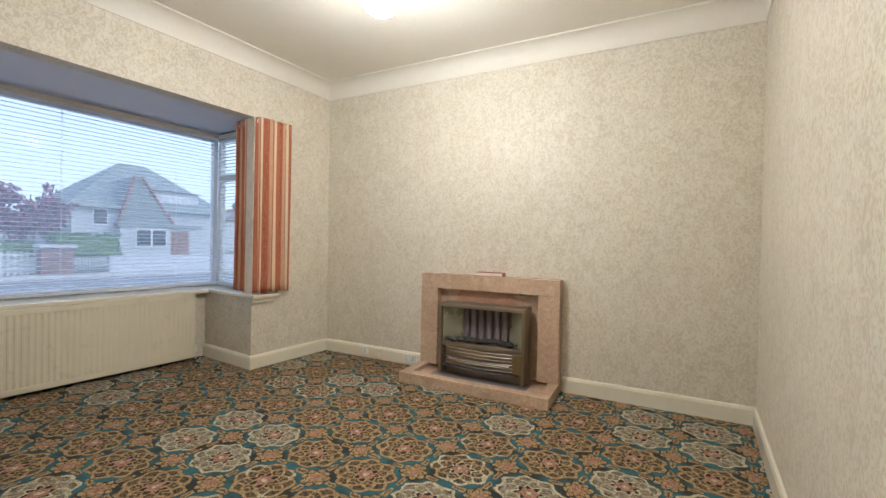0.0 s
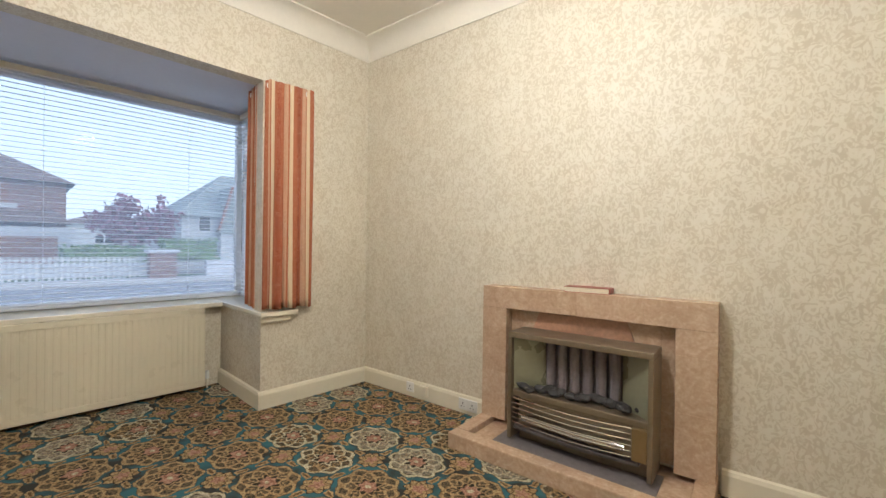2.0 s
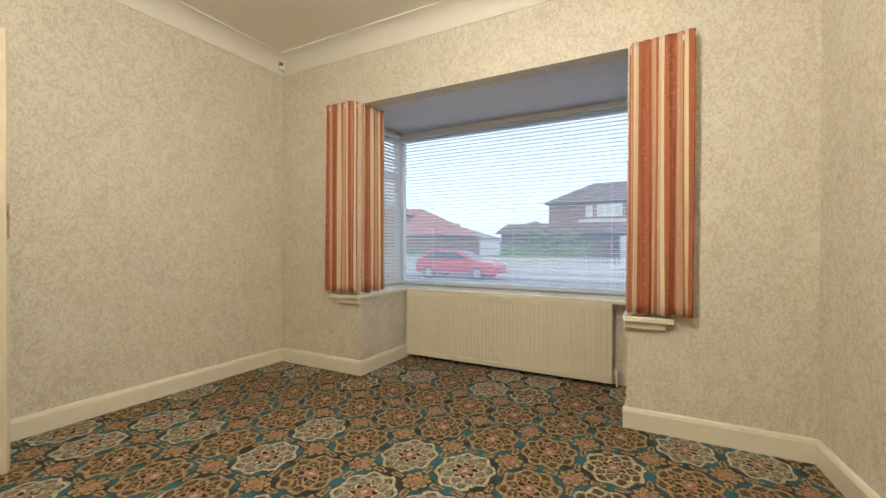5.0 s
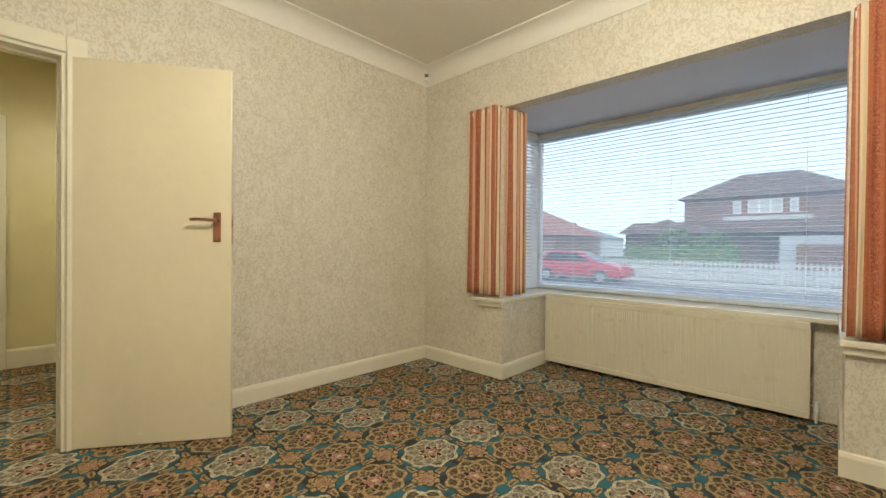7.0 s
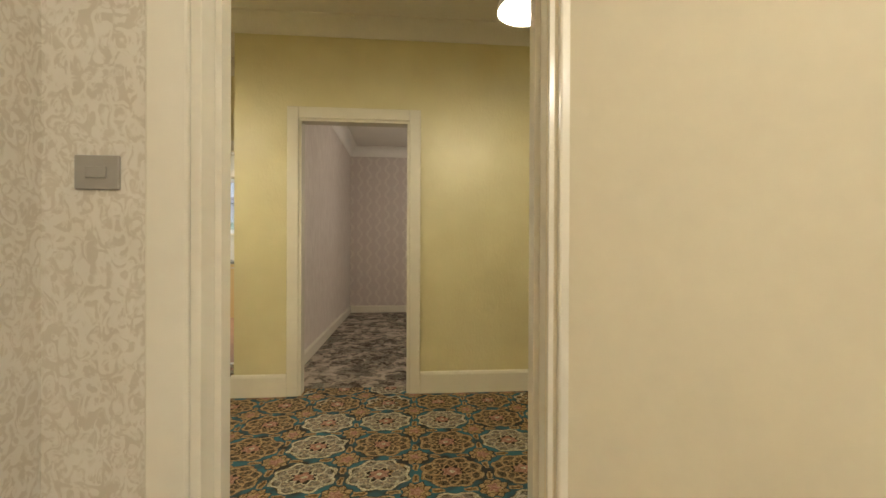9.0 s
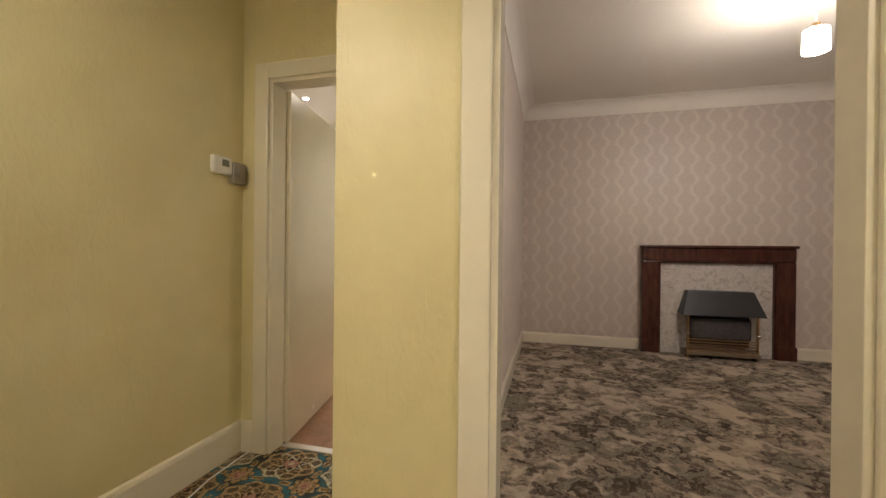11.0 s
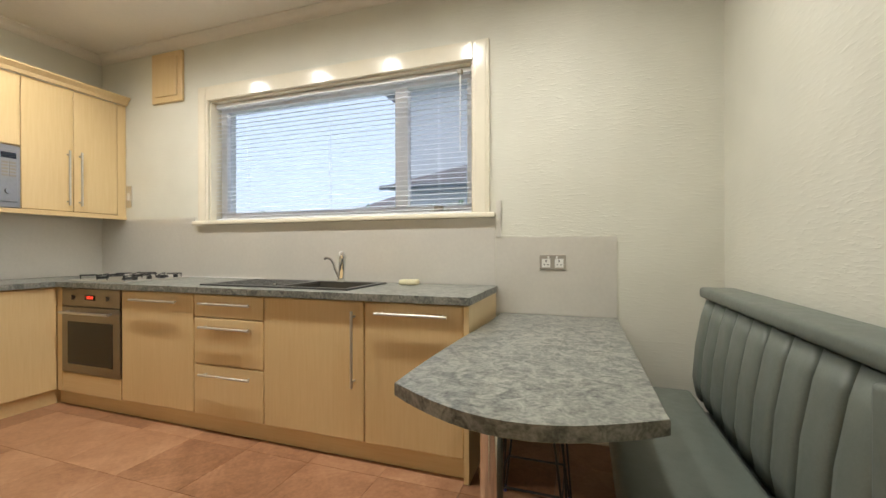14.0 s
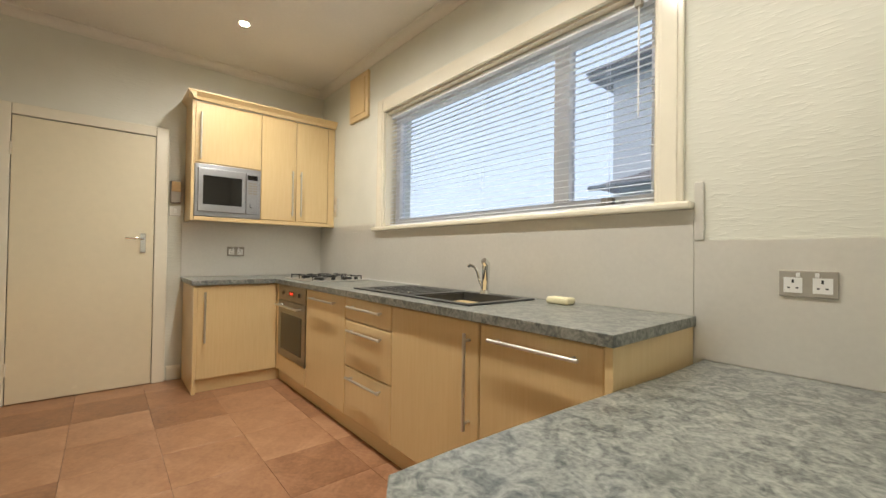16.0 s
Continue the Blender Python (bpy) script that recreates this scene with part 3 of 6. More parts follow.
solid("wall_hall_return", prism([(PX1 - 0.06, HY - 0.075), (PX1, HY - 0.0745), (PX2, KY), (PX2 - 0.06, KY)], 0, HC), M_HALL, "yellow painted return wall beside the kitchen door", "wall")
solid("wall_hall_kitchen", add_wall(bmesh.new(), "y", KY, KY - 0.05, PX2 - 0.06, HX, HC, [(1.335, 2.09, 0, 1.963)]), M_HALL, "yellow painted wall round the kitchen doorway", "wall")
solid("wall_hall_east", bx(HX, HX + 0.12, KY - 0.05, SY - 0.07, 0, HC), M_HALL, "yellow painted embossed hall wall", "wall")
solid("wall_hall_west", bx(-2.6, -2.5, HY, SY - 0.07, 0, HC), M_HALL, "yellow painted end wall of the hall", "wall")
for nm, a, b, out in (("hall_a", (-2.5, HY), (-0.085, HY), (0, 1)), ("hall_b", (0.897, HY), (PX1 + 0.018, HY), (0, 1)), ("hall_c", (PX1, HY), (PX2, KY), (0.989, -0.146)),
                      ("hall_d", (HX, SY - 0.14), (HX, KY), (-1, 0)), ("hall_e", (HX, KY), (2.18, KY), (0, 1))):
    solid("baseboard_" + nm, sweep(SKIRT_HALL, a, b, out), M_GLOSS, "cream gloss skirting board", "skirting")
CVH = cove(2.65, HC, 0.11)
for nm, a, b, out in (("hall_a", (-2.5, HY), (PX1 + 0.1, HY), (0, 1)), ("hall_b", (PX1, HY), (PX2, KY), (0.989, -0.146)), ("hall_c", (PX2, KY), (HX, KY), (0, 1)), ("hall_d", (HX, SY - 0.14), (HX, KY), (-1, 0)), ("hall_e", (-2.5, SY - 0.14), (HX, SY - 0.14), (0, -1))):
    solid("trim_cove_" + nm, sweep(CVH, a, b, out), M_CEIL, "plain white plaster cove", "cornice", smooth=True)

# ---------- bedroom ----------
solid("wall_bedroom_north", add_wall(bmesh.new(), "y", HY - 0.10, HY - 0.075, -3.2, BX, BC, [(0.012, 0.80, 0, 2.03)]), M_BEDSIDE, "pink beige papered bedroom wall", "wall")
solid("wall_bedroom_east", bx(BX, BX + 0.028, BY - 0.1, HY - 0.10, 0, BC), M_BEDSIDE, "pink beige papered bedroom wall", "wall")
solid("wall_bedroom_south", bx(-3.2, BX, BY - 0.15, BY, 0, BC), M_BEDPAPER, "chimney wall in pale wave pattern paper", "wall")
solid("wall_bedroom_west", bx(-3.3, -3.2, BY - 0.1, HY - 0.075, 0, BC), M_BEDSIDE, "pink beige papered bedroom wall", "wall")
for nm, a, b, out in (("bed_a", (BX, HY - 0.15), (BX, BY), (-1, 0)), ("bed_b", (BX, BY), (-0.30, BY), (0, 1)), ("bed_c", (-1.73, BY), (-3.2, BY), (0, 1)), ("bed_d", (-3.2, BY), (-3.2, HY - 0.15), (1, 0))):
    solid("baseboard_" + nm, sweep(SKIRT, a, b, out), M_GLOSS, "cream gloss skirting board", "skirting")
CVB = cove(2.62, BC, 0.12)
for nm, a, b, out in (("bed_a", (BX, HY - 0.15), (BX, BY), (-1, 0)), ("bed_b", (BX, BY), (-3.2, BY), (0, 1))):
    solid("trim_cove_" + nm, sweep(CVB, a, b, out), M_CEIL, "plain white plaster cove", "cornice", smooth=True)

# ---------- kitchen shell ----------
KW = (2.375, 4.53, 1.315, 2.265)
solid("wall_kitchen_south", add_wall(bmesh.new(), "y", KYS, KYS - 0.26, 1.013, 6.0, KC, [KW]), M_KPAPER, "off-white stroke textured kitchen window wall", "wall")
solid("wall_kitchen_west", bx(1.013, KX0, KYS, KYN, 0, KC), M_KPAPER, "off-white stroke textured kitchen wall", "wall")
solid("wall_kitchen_north", add_wall(bmesh.new(), "y", KYN, KY - 0.05, 1.013, 6.0, KC, [(1.335, 2.09, 0, 1.963)]), M_KPAPER, "off-white textured kitchen door wall", "wall")
solid("wall_kitchen_east", bx(KX1, KX1 + 0.2, KYS, KYN, 0, KC), M_KPAPER, "off-white textured kitchen end wall", "wall")
CVK = cove(2.735, KC, 0.07)
for nm, a, b, out in (("k_a", (KX0, KYN), (KX0, KYS), (1, 0)), ("k_b", (KX0, KYS), (KX1, KYS), (0, 1)), ("k_c", (KX1, KYS), (KX1, KYN), (-1, 0)), ("k_d", (KX0, KYN), (KX1, KYN), (0, -1))):
    solid("trim_cove_" + nm, sweep(CVK, a, b, out), M_CEIL, "small white plaster cove", "cornice", smooth=True)
for nm, a, b, out in (("k_a", (KX0, KYN), (KX0, KYS), (1, 0)), ("k_b", (KX0, KYS), (2.2, KYS), (0, 1)), ("k_c", (KX1, -5.57), (KX1, -5.47), (-1, 0)), ("k_d", (2.17, KYN), (KX1, KYN), (0, -1))):
    solid("baseboard_" + nm, sweep(SKIRT, a, b, out), M_GLOSS, "cream gloss skirting board", "skirting")


# ---------- door cases ----------
ARCH = [(0, 0), (0.085, 0), (0.085, 0.010), (0.070, 0.017), (0.018, 0.021), (0.006, 0.016), (0, 0.010)]


def add_architrave(bm, x0, x1, z1, y, out, left=True, right=True, w=0.085):
    """Architrave round an opening x0..x1 in a wall whose face is y; out is +1 or -1."""
    t = 0.02 * out
    if left:
        add_box(bm, x0 - w, x0 - 0.002, *sorted((y + 0.001 * out, y + t)), 0, z1 + w, 0.006)
    if right:
        add_box(bm, x1 + 0.002, x1 + w, *sorted((y + 0.001 * out, y + t)), 0, z1 + w, 0.006)
    add_box(bm, x0 - 0.002, x1 + 0.002, *sorted((y + 0.001 * out, y + t)), z1 + 0.002, z1 + w, 0.006)


def door_case(name, x0, x1, z1, ya, yb, label, stop=None):
    """Lining between the faces ya > yb, architraves on both."""
    d = thing(name, label, "door frame", ((x0 + x1) / 2, ya, 0))
    tagged(d, kind="structure")
    bm = bmesh.new()
    add_box(bm, x0, x0 + 0.028, yb - 0.001, ya + 0.001, 0, z1 - 0.028, 0.002)
    add_box(bm, x1 - 0.028, x1, yb - 0.001, ya + 0.001, 0, z1 - 0.028, 0.002)
    add_box(bm, x0, x1, yb - 0.001, ya + 0.001, z1 - 0.028, z1, 0.002)
    if stop:
        s0, s1 = stop
        add_box(bm, x0 + 0.028, x0 + 0.042, s0, s1, 0, z1 - 0.042)
        add_box(bm, x1 - 0.042, x1 - 0.028, s0, s1, 0, z1 - 0.042)
        add_box(bm, x0 + 0.028, x1 - 0.028, s0, s1, z1 - 0.042, z1 - 0.028)
    part("lining", bm, M_GLOSS, d)
    for nm, y, o in (("architrave", ya, 1), ("architrave", yb, -1)):
        bm = bmesh.new()
        add_architrave(bm, x0 + 0.012, x1 - 0.012, z1 - 0.012, y, o)
        part(nm, bm, M_GLOSS, d)
    return d


door_case("door_frame_living", -0.335, 0.460, 2.035, SY, SY - 0.14, "cream gloss door frame of the front room", (SY - 0.10, SY - 0.06))
door_case("door_frame_bedroom", -0.010, 0.822, 2.055, HY, HY - 0.10, "cream gloss door frame of the bedroom")
door_case("door_frame_kitchen", 1.312, 2.112, 1.988, KY, KYN, "cream gloss door frame of the kitchen")


def lever(parent, x, z, y, side, way, metal, pw=0.019):
    """Lever handle on a plate, on the face at y of a leaf in the plane of x and z."""
    bm = bx(x - pw, x + pw, *sorted((y, y + 0.008 * side)), z - 0.115, z + 0.045, 0.004)
    add_box(bm, x - 0.006, x + 0.006, *sorted((y + 0.008 * side, y + 0.0095 * side)), z - 0.085, z - 0.06)
    h = part("door_handle", bm, metal, parent, "lever handle on a tall plate")
    part("lever", tube([(x, y + 0.006 * side, z), (x, y + 0.05 * side, z), (x + 0.02 * way, y + 0.056 * side, z), (x + 0.075 * way, y + 0.056 * side, z + 0.004), (x + 0.115 * way, y + 0.052 * side, z + 0.002)], 0.008), metal, h, smooth=True)


def door_leaf(name, hinge, turn, width, height, label, metal, out, side_sign=1, inset=0.07, hz=1.185):
    """A flush leaf: runs along +x from its hinge, 40 mm thick."""
    d = thing(name, label, "door", m=Matrix.Translation((hinge[0], hinge[1], 0.006)) @ Matrix.Rotation(radians(turn), 4, "Z"))
    tagged(d, kind="structure")
    part("leaf", bx(0, width, -0.02, 0.02, 0, height, 0.003), M_DOOR, d)
    for s in (1, -1):
        lever(d, width - inset, hz, 0.02 * s, s, -1, metal)
    part("latch_plate", bx(width - 0.001, width + 0.002, -0.011, 0.011, 1.06, 1.22), M_BRASS, d, "brass latch plate")
    for z in (0.2, 1.75):
        part("hinge", rod((-0.004, 0.02 * side_sign, z), (-0.004, 0.02 * side_sign, z + 0.09), 0.007), M_GLOSS, d)
    return d


a = math.degrees(math.atan2(0.448, -0.66))
door_leaf("door_living", (-0.315, -0.606), a, 0.798, 2.005, "cream painted flush door standing open into the front room", M_BRONZE, 1)
a = math.degrees(math.atan2(-0.872, 0.166))
door_leaf("door_kitchen", (2.085, -3.675), a, 0.86, 1.955, "cream painted flush door standing open into the kitchen", M_NICKEL, 1, 1, 0.058, 1.21)
a = math.degrees(math.atan2(-0.13, -0.78))
door_leaf("door_bedroom", (-0.045, -2.905), a, 0.80, 2.0, "cream painted door folded back inside the bedroom", M_STEEL, 1)
# end door of the kitchen, shut
d = door_leaf("door_back", (KX1 - 0.022, -4.535), -90, 0.825, 2.03, "cream painted flush back door, shut", M_CHROME, 1, -1)
c = thing("door_frame_back", "cream gloss door frame of the shut back door", "door frame", (KX1, -4.95, 0))
tagged(c, kind="structure")
for y0, y1, z0, z1 in ((-4.53, -4.44, 0, 2.125), (-5.455, -5.365, 0, 2.125), (-5.365, -4.53, 2.045, 2.125)):
    part("architrave", bx(KX1 - 0.045, KX1 - 0.001, y0, y1, z0, z1, 0.006), M_GLOSS, c)

# ---------- bay window ----------


def window_unit(name, label, axis, at, a0, a1, z0, z1, bars=(), rails=(), depth=0.06, fw=0.045):
    """A framed window: at is the plane, a0..a1 its run along the other axis."""
    def b(p, q, lo, hi, d0=0.0, d1=depth, bev=0.005):
        return bx(at - d1, at - d0, p, q, lo, hi, bev) if axis == "x" else bx(p, q, at - d1, at - d0, lo, hi, bev)
    w = thing(name, label, "window", (at, (a0 + a1) / 2, z0) if axis == "x" else ((a0 + a1) / 2, at, z0))
    tagged(w, kind="structure")
    part("window_frame", b(a0, a1, z0, z0 + fw), M_UPVC, w)
    part("window_frame", b(a0, a1, z1 - fw, z1), M_UPVC, w)
    part("window_frame", b(a0, a0 + fw, z0 + fw, z1 - fw), M_UPVC, w)
    part("window_frame", b(a1 - fw, a1, z0 + fw, z1 - fw), M_UPVC, w)
    edges = [a0 + fw]
    for p, q in bars:
        part("mullion", b(p, q, z0 + fw, z1 - fw), M_UPVC, w)
        edges += [p, q]
    edges.append(a1 - fw)
    for zc in rails:
        part("transom", b(a0 + fw, a1 - fw, zc - 0.03, zc + 0.03), M_UPVC, w)
    for p, q in zip(edges[::2], edges[1::2]):
        g = part("pane", b(p, q, z0 + fw, z1 - fw, depth * 0.55, depth * 0.55 + 0.004, 0), M_GLASS, w)
        g.visible_shadow = False
    return w


window_unit("window_1", "wide white framed bay window", "x", -3.85, 0.02, 2.52, 0.648, 2.17)
window_unit("window_2", "white framed side light of the bay", "y", 0.03, -3.85, -3.0, 0.648, 2.17, rails=(1.75,))
window_unit("window_3", "white framed side light of the bay", "y", 2.58, -3.85, -3.0, 0.648, 2.17, rails=(1.75,))
bm = bmesh.new()
add_box(bm, -3.97, -3.85, 0.0, 2.60, 2.171, 2.24)
add_box(bm, WX - 0.18, WX - 0.13, -0.04, 0.03, 0.6, 2.18)
add_box(bm, WX - 0.18, WX - 0.13, 2.52, 2.60, 0.6, 2.18)
solid("trim_bay_head", bm, M_UPVC, "white painted head of the bay window", "window head")
# curtain rail along the head
rail = thing("curtain_rail", "cream curtain track round the bay head", "curtain rail", (-3.70, 1.28, 2.13))
part("track", bx(-3.72, -3.695, 0.10, 2.46, 2.125, 2.165, 0.005), M_GLOSS, rail)
part("track", bx(-3.695, -2.95, 0.10, 0.125, 2.125, 2.165, 0.005), M_GLOSS, rail)
part("track", bx(-3.695, -2.95, 2.435, 2.46, 2.125, 2.165, 0.005), M_GLOSS, rail)


def blind(name, label, axis, at, a0, a1, z0, z1, pitch=0.033, w=0.031, tilt=4, cords=()):
    """A venetian blind of single slats."""
    horizontal = axis == "y"
    c = ((a0 + a1) / 2, at, 0) if horizontal else (at, (a0 + a1) / 2, 0)
    t = thing(name, label, "blind", (c[0], c[1], z1))
    L = a1 - a0

    def b(d, lo, hi, p=0.0):
        return bx(a0 + p, a1 - p, at - d, at + d, lo, hi, 0.003) if horizontal else bx(at - d, at + d, a0 + p, a1 - p, lo, hi, 0.003)
    part("head_rail", b(0.014, z1 - 0.03, z1), M_SLAT, t)
    part("bottom_rail", b(0.012, z0, z0 + 0.014), M_SLAT, t)
    bm = bmesh.new()
    h = w / 2
    rows = []
    for e in (-L / 2, L / 2):
        rows.append([bm.verts.new((e, y, z)) for y, z in ((-h, 0), (0, 0.0022), (h, 0), (h, -0.0008), (0, 0.0014), (-h, -0.0008))])
    for k in range(6):
        bm.faces.new((rows[0][k], rows[0][(k + 1) % 6], rows[1][(k + 1) % 6], rows[1][k]))
    for r in rows:
        bm.faces.new(r)
    me = mesh_of(bm, "slat", M_SLAT)
    z = z0 + 0.03
    while z < z1 - 0.035:
        s = new("slat", me)
        s.parent = t
        s.matrix_parent_inverse = BASE[t.name]
        s.matrix_basis = Matrix.Translation((c[0], c[1], z)) @ Matrix.Rotation(0 if horizontal else radians(90), 4, "Z") @ Matrix.Rotation(radians(tilt), 4, "X")
        z += pitch
    for q in cords:
        for off in (-0.012, 0.012):
            p0 = (q, at + off, z0) if horizontal else (at + off, q, z0)
            p1 = (q, at + off, z1) if horizontal else (at + off, q, z1)
            part("cord", rod(p0, p1, 0.0009, 5), M_SLAT, t)
    return t


blind("venetian_blind", "white venetian blind lowered with open slats in the bay", "x", -3.805, 0.065, 2.475, 0.66, 2.165, cords=(0.45, 1.28, 2.1))
blind("venetian_blind", "narrow white venetian blind on the bay side light", "y", 0.065, -3.79, -3.02, 0.66, 2.165, cords=(-3.6, -3.2), tilt=-62)
blind("venetian_blind", "narrow white venetian blind on the bay side light", "y", 2.485, -3.79, -3.02, 0.66, 2.165, cords=(-3.6, -3.2))


def curtain(name, label, path, z0, z1, repeats, folds, depth):
    """A pleated curtain along a plan path, deeper folds to the hem."""
    cum = [0.0]
    for a, b in zip(path, path[1:]):
        cum.append(cum[-1] + math.dist(a, b))
    L = cum[-1]
    bm = bmesh.new()
    uvl = bm.loops.layers.uv.new("UVMap")
    nu, nv = folds * 12, 22
    grid, us = [], []
    for i in range(nu + 1):
        s = L * i / nu
        k = max(j for j in range(len(path) - 1) if cum[j] <= s + 1e-9)
        f = (s - cum[k]) / (cum[k + 1] - cum[k])
        dx, dy = path[k + 1][0] - path[k][0], path[k + 1][1] - path[k][1]
        n = math.hypot(dx, dy)
        px, py = path[k][0] + f * dx, path[k][1] + f * dy
        ph = i / nu * folds * math.tau
        col = []
        for j in range(nv + 1):
            v = j / nv
            drop = 1 - v
            a = depth * (0.55 + 0.45 * drop) * (math.sin(ph + 0.5 * math.sin(ph * 0.37)) + 0.3 * math.sin(2.3 * ph + 1 + drop))
            if v > 0.955:
                a *= 0.6
            side = 0.006 * math.sin(ph * 0.61 + 3 * drop) * drop
            x = px - dy / n * a + dx / n * side
            y = py + dx / n * a + dy / n * side
            col.append(bm.verts.new((x, y, z0 + (z1 - z0) * v + 0.006 * math.sin(ph * 0.5) * (drop ** 3))))
        grid.append(col)
        us.append(i / nu * repeats)
    for i in range(nu):
        for j in range(nv):
            f = bm.faces.new((grid[i][j], grid[i + 1][j], grid[i + 1][j + 1], grid[i][j + 1]))
            for lp, (ui, vj) in zip(f.loops, ((i, j), (i + 1, j), (i + 1, j + 1), (i, j + 1))):
                lp[uvl].uv = (us[ui], vj / nv * (z1 - z0))
    t = thing(name, label, "curtain", (*path[0], z0))
    ob = part("cloth", bm, M_CURTAIN, t, smooth=True)
    md = ob.modifiers.new("thickness", "SOLIDIFY")
    md.thickness = 0.0025
    for i in range(folds + 1):
        s = L * i / folds * 0.999
        k = max(j for j in range(len(path) - 1) if cum[j] <= s + 1e-9)
        f = (s - cum[k]) / (cum[k + 1] - cum[k])
        hx, hy = path[k][0] + f * (path[k + 1][0] - path[k][0]), path[k][1] + f * (path[k + 1][1] - path[k][1])
        part("hook", rod((hx, hy, z1 - 0.05), (hx, hy, z1 - 0.02), 0.004, 6), M_WHITE, t)
    return t


curtain("curtain", "terracotta and cream striped curtain drawn back beside the bay", [(-2.795, -0.015), (-2.795, 0.27), (-2.90, 0.345), (-3.10, 0.37)], 0.672, 2.20, 4.0, 11, 0.02)
curtain("curtain", "terracotta and cream striped curtain hanging flat beside the bay", [(-3.16, 2.30), (-2.96, 2.285), (-2.81, 2.30), (-2.785, 2.605)], 0.665, 2.182, 2.7, 12, 0.013)


def radiator(name, label, m, width, height, depth, pitch=0.028, groove=0.006):
    """A pressed-steel panel radiator: local x along it, front to +y, base at z 0."""
    r = thing(name, label, "radiator", m=m)
    bm = bmesh.new()
    n = int(width / pitch)
    prof = []
    for i in range(n + 1):
        x = 0.03 + (width - 0.06) * i / n
        prof.append((x - pitch * 0.32, 0.0))
        prof.append((x - pitch * 0.18, -groove))
        prof.append((x + pitch * 0.18, -groove))
        prof.append((x + pitch * 0.32, 0.0))
    prof = [(0, 0.0)] + [(max(0.012, min(width - 0.012, x)), y) for x, y in prof] + [(width, 0.0)]
    lo = [bm.verts.new((x, y, 0.04)) for x, y in prof]
    hi = [bm.verts.new((x, y, height - 0.04)) for x, y in prof]
    for k in range(len(prof) - 1):
        bm.faces.new((lo[k], lo[k + 1], hi[k + 1], hi[k]))
    part("front_panel", bm, M_RADIATOR, r)
    bm = bmesh.new()
    add_box(bm, 0, width, -0.018, 0.003, 0, 0.042, 0.003)
    add_box(bm, 0, width, -0.018, 0.003, height - 0.042, height, 0.003)
    add_box(bm, 0, 0.01, -0.018, 0.003, 0.042, height - 0.042)
    add_box(bm, width - 0.01, width, -0.018, 0.003, 0.042, height - 0.042)
    part("rim", bm, M_RADIATOR, r)
    part("back_panel", bx(0.0, width, -depth, -depth + 0.012, 0, height, 0.003), M_RADIATOR, r)
    part("side_cover", bx(0.0, 0.006, -depth + 0.012, -0.019, 0.01, height - 0.004), M_RADIATOR, r)
    part("side_cover", bx(width - 0.006, width, -depth + 0.012, -0.019, 0.01, height - 0.004), M_RADIATOR, r)
    part("trough", bx(0.008, width - 0.008, -depth + 0.014, -0.02, height - 0.06, height - 0.045), M_RADIATOR, r)
    for x, s in ((-0.03, 1), (width + 0.03, -1)):
        bm = rod((x, -depth / 2, 0.04), (x, -depth / 2, 0.10), 0.013, 10)
        add_rod(bm, (x, -depth / 2, 0.07), (x + 0.035 * s, -depth / 2, 0.07), 0.008, 8)
        part("valve", bm, M_WHITE, r)
        part("pipe", rod((x, -depth / 2, -m.translation.z), (x, -depth / 2, 0.045), 0.007, 8), M_GLOSS, r)
    return r


radiator("radiator", "long cream panel radiator under the bay window", Matrix.Translation((-3.497, 2.137, 0.03)) @ Matrix.Rotation(radians(-90), 4, "Z"), 1.80, 0.585, 0.09, 0.036, 0.0025)
radiator("radiator", "cream panel radiator on the kitchen wall", Matrix.Translation((1.135, -3.97, 0.095)) @ Matrix.Rotation(radians(-90), 4, "Z"), 1.05, 0.59, 0.085)

# ---------- fireplace in the front room ----------
FM = Matrix.Translation((*north(1.79), 0)) @ Matrix.Rotation(TILT + math.pi, 4, "Z")
# local: x runs towards the bay, y off the wall, z up
fp = thing("fireplace", "beige marble tiled fire surround with raised hearth", "fireplace", m=FM)
FW, FH, FD = 0.595, 0.865, 0.115
rng = random.Random(4)


def slab(name, x0, x1, y0, y1, z0, z1, bev=0.0015):
    return part(name, bx(x0, x1, y0, y1, z0, z1, bev), M_STONE, fp)


IW = 0.435
M_ROSE = make_plain("rose_stone", (0.44, 0.25, 0.165), 0.35, grain=55, vary=0.3)
for s in (-1, 1):
    zs = [0.08, 0.36, 0.62, 0.74]
    for z0, z1 in zip(zs, zs[1:]):
        x0, x1 = sorted((s * FW, s * IW))
        slab("tile", x0, x1, 0.002, FD, z0 + 0.0003, z1 - 0.0003)
xs = [-FW, -0.30, 0.02, 0.32, FW]
for x0, x1 in zip(xs, xs[1:]):
    slab("tile", x0 + 0.0003, x1 - 0.0003, 0.002, FD, 0.741, FH)
for s in (-1, 1):
    x0, x1 = sorted((s * IW, s * 0.365))
    slab("inner_slip", x0, x1, 0.002, 0.045, 0.08, 0.74)
for x0, x1 in ((-0.365, -0.12), (-0.12, 0.14), (0.14, 0.365)):
    slab("inner_slip", x0, x1, 0.002, 0.045 + 0.003 * (x0 < 0.1), 0.60, 0.74)
bm = bmesh.new()
front = [(-0.25, 0.635), (0.29, 0.635), (0.25, 0.735), (-0.215, 0.735)]
rows_ = [[bm.verts.new((x, y, z)) for x, z in front] for y in (0.0475, 0.062)]
for k in range(4):
    bm.faces.new((rows_[0][k], rows_[0][(k + 1) % 4], rows_[1][(k + 1) % 4], rows_[1][k]))
bm.faces.new(rows_[0]), bm.faces.new(rows_[1])
part("keystone_slip", bm, M_ROSE, fp, "darker rose stone piece over the fire")
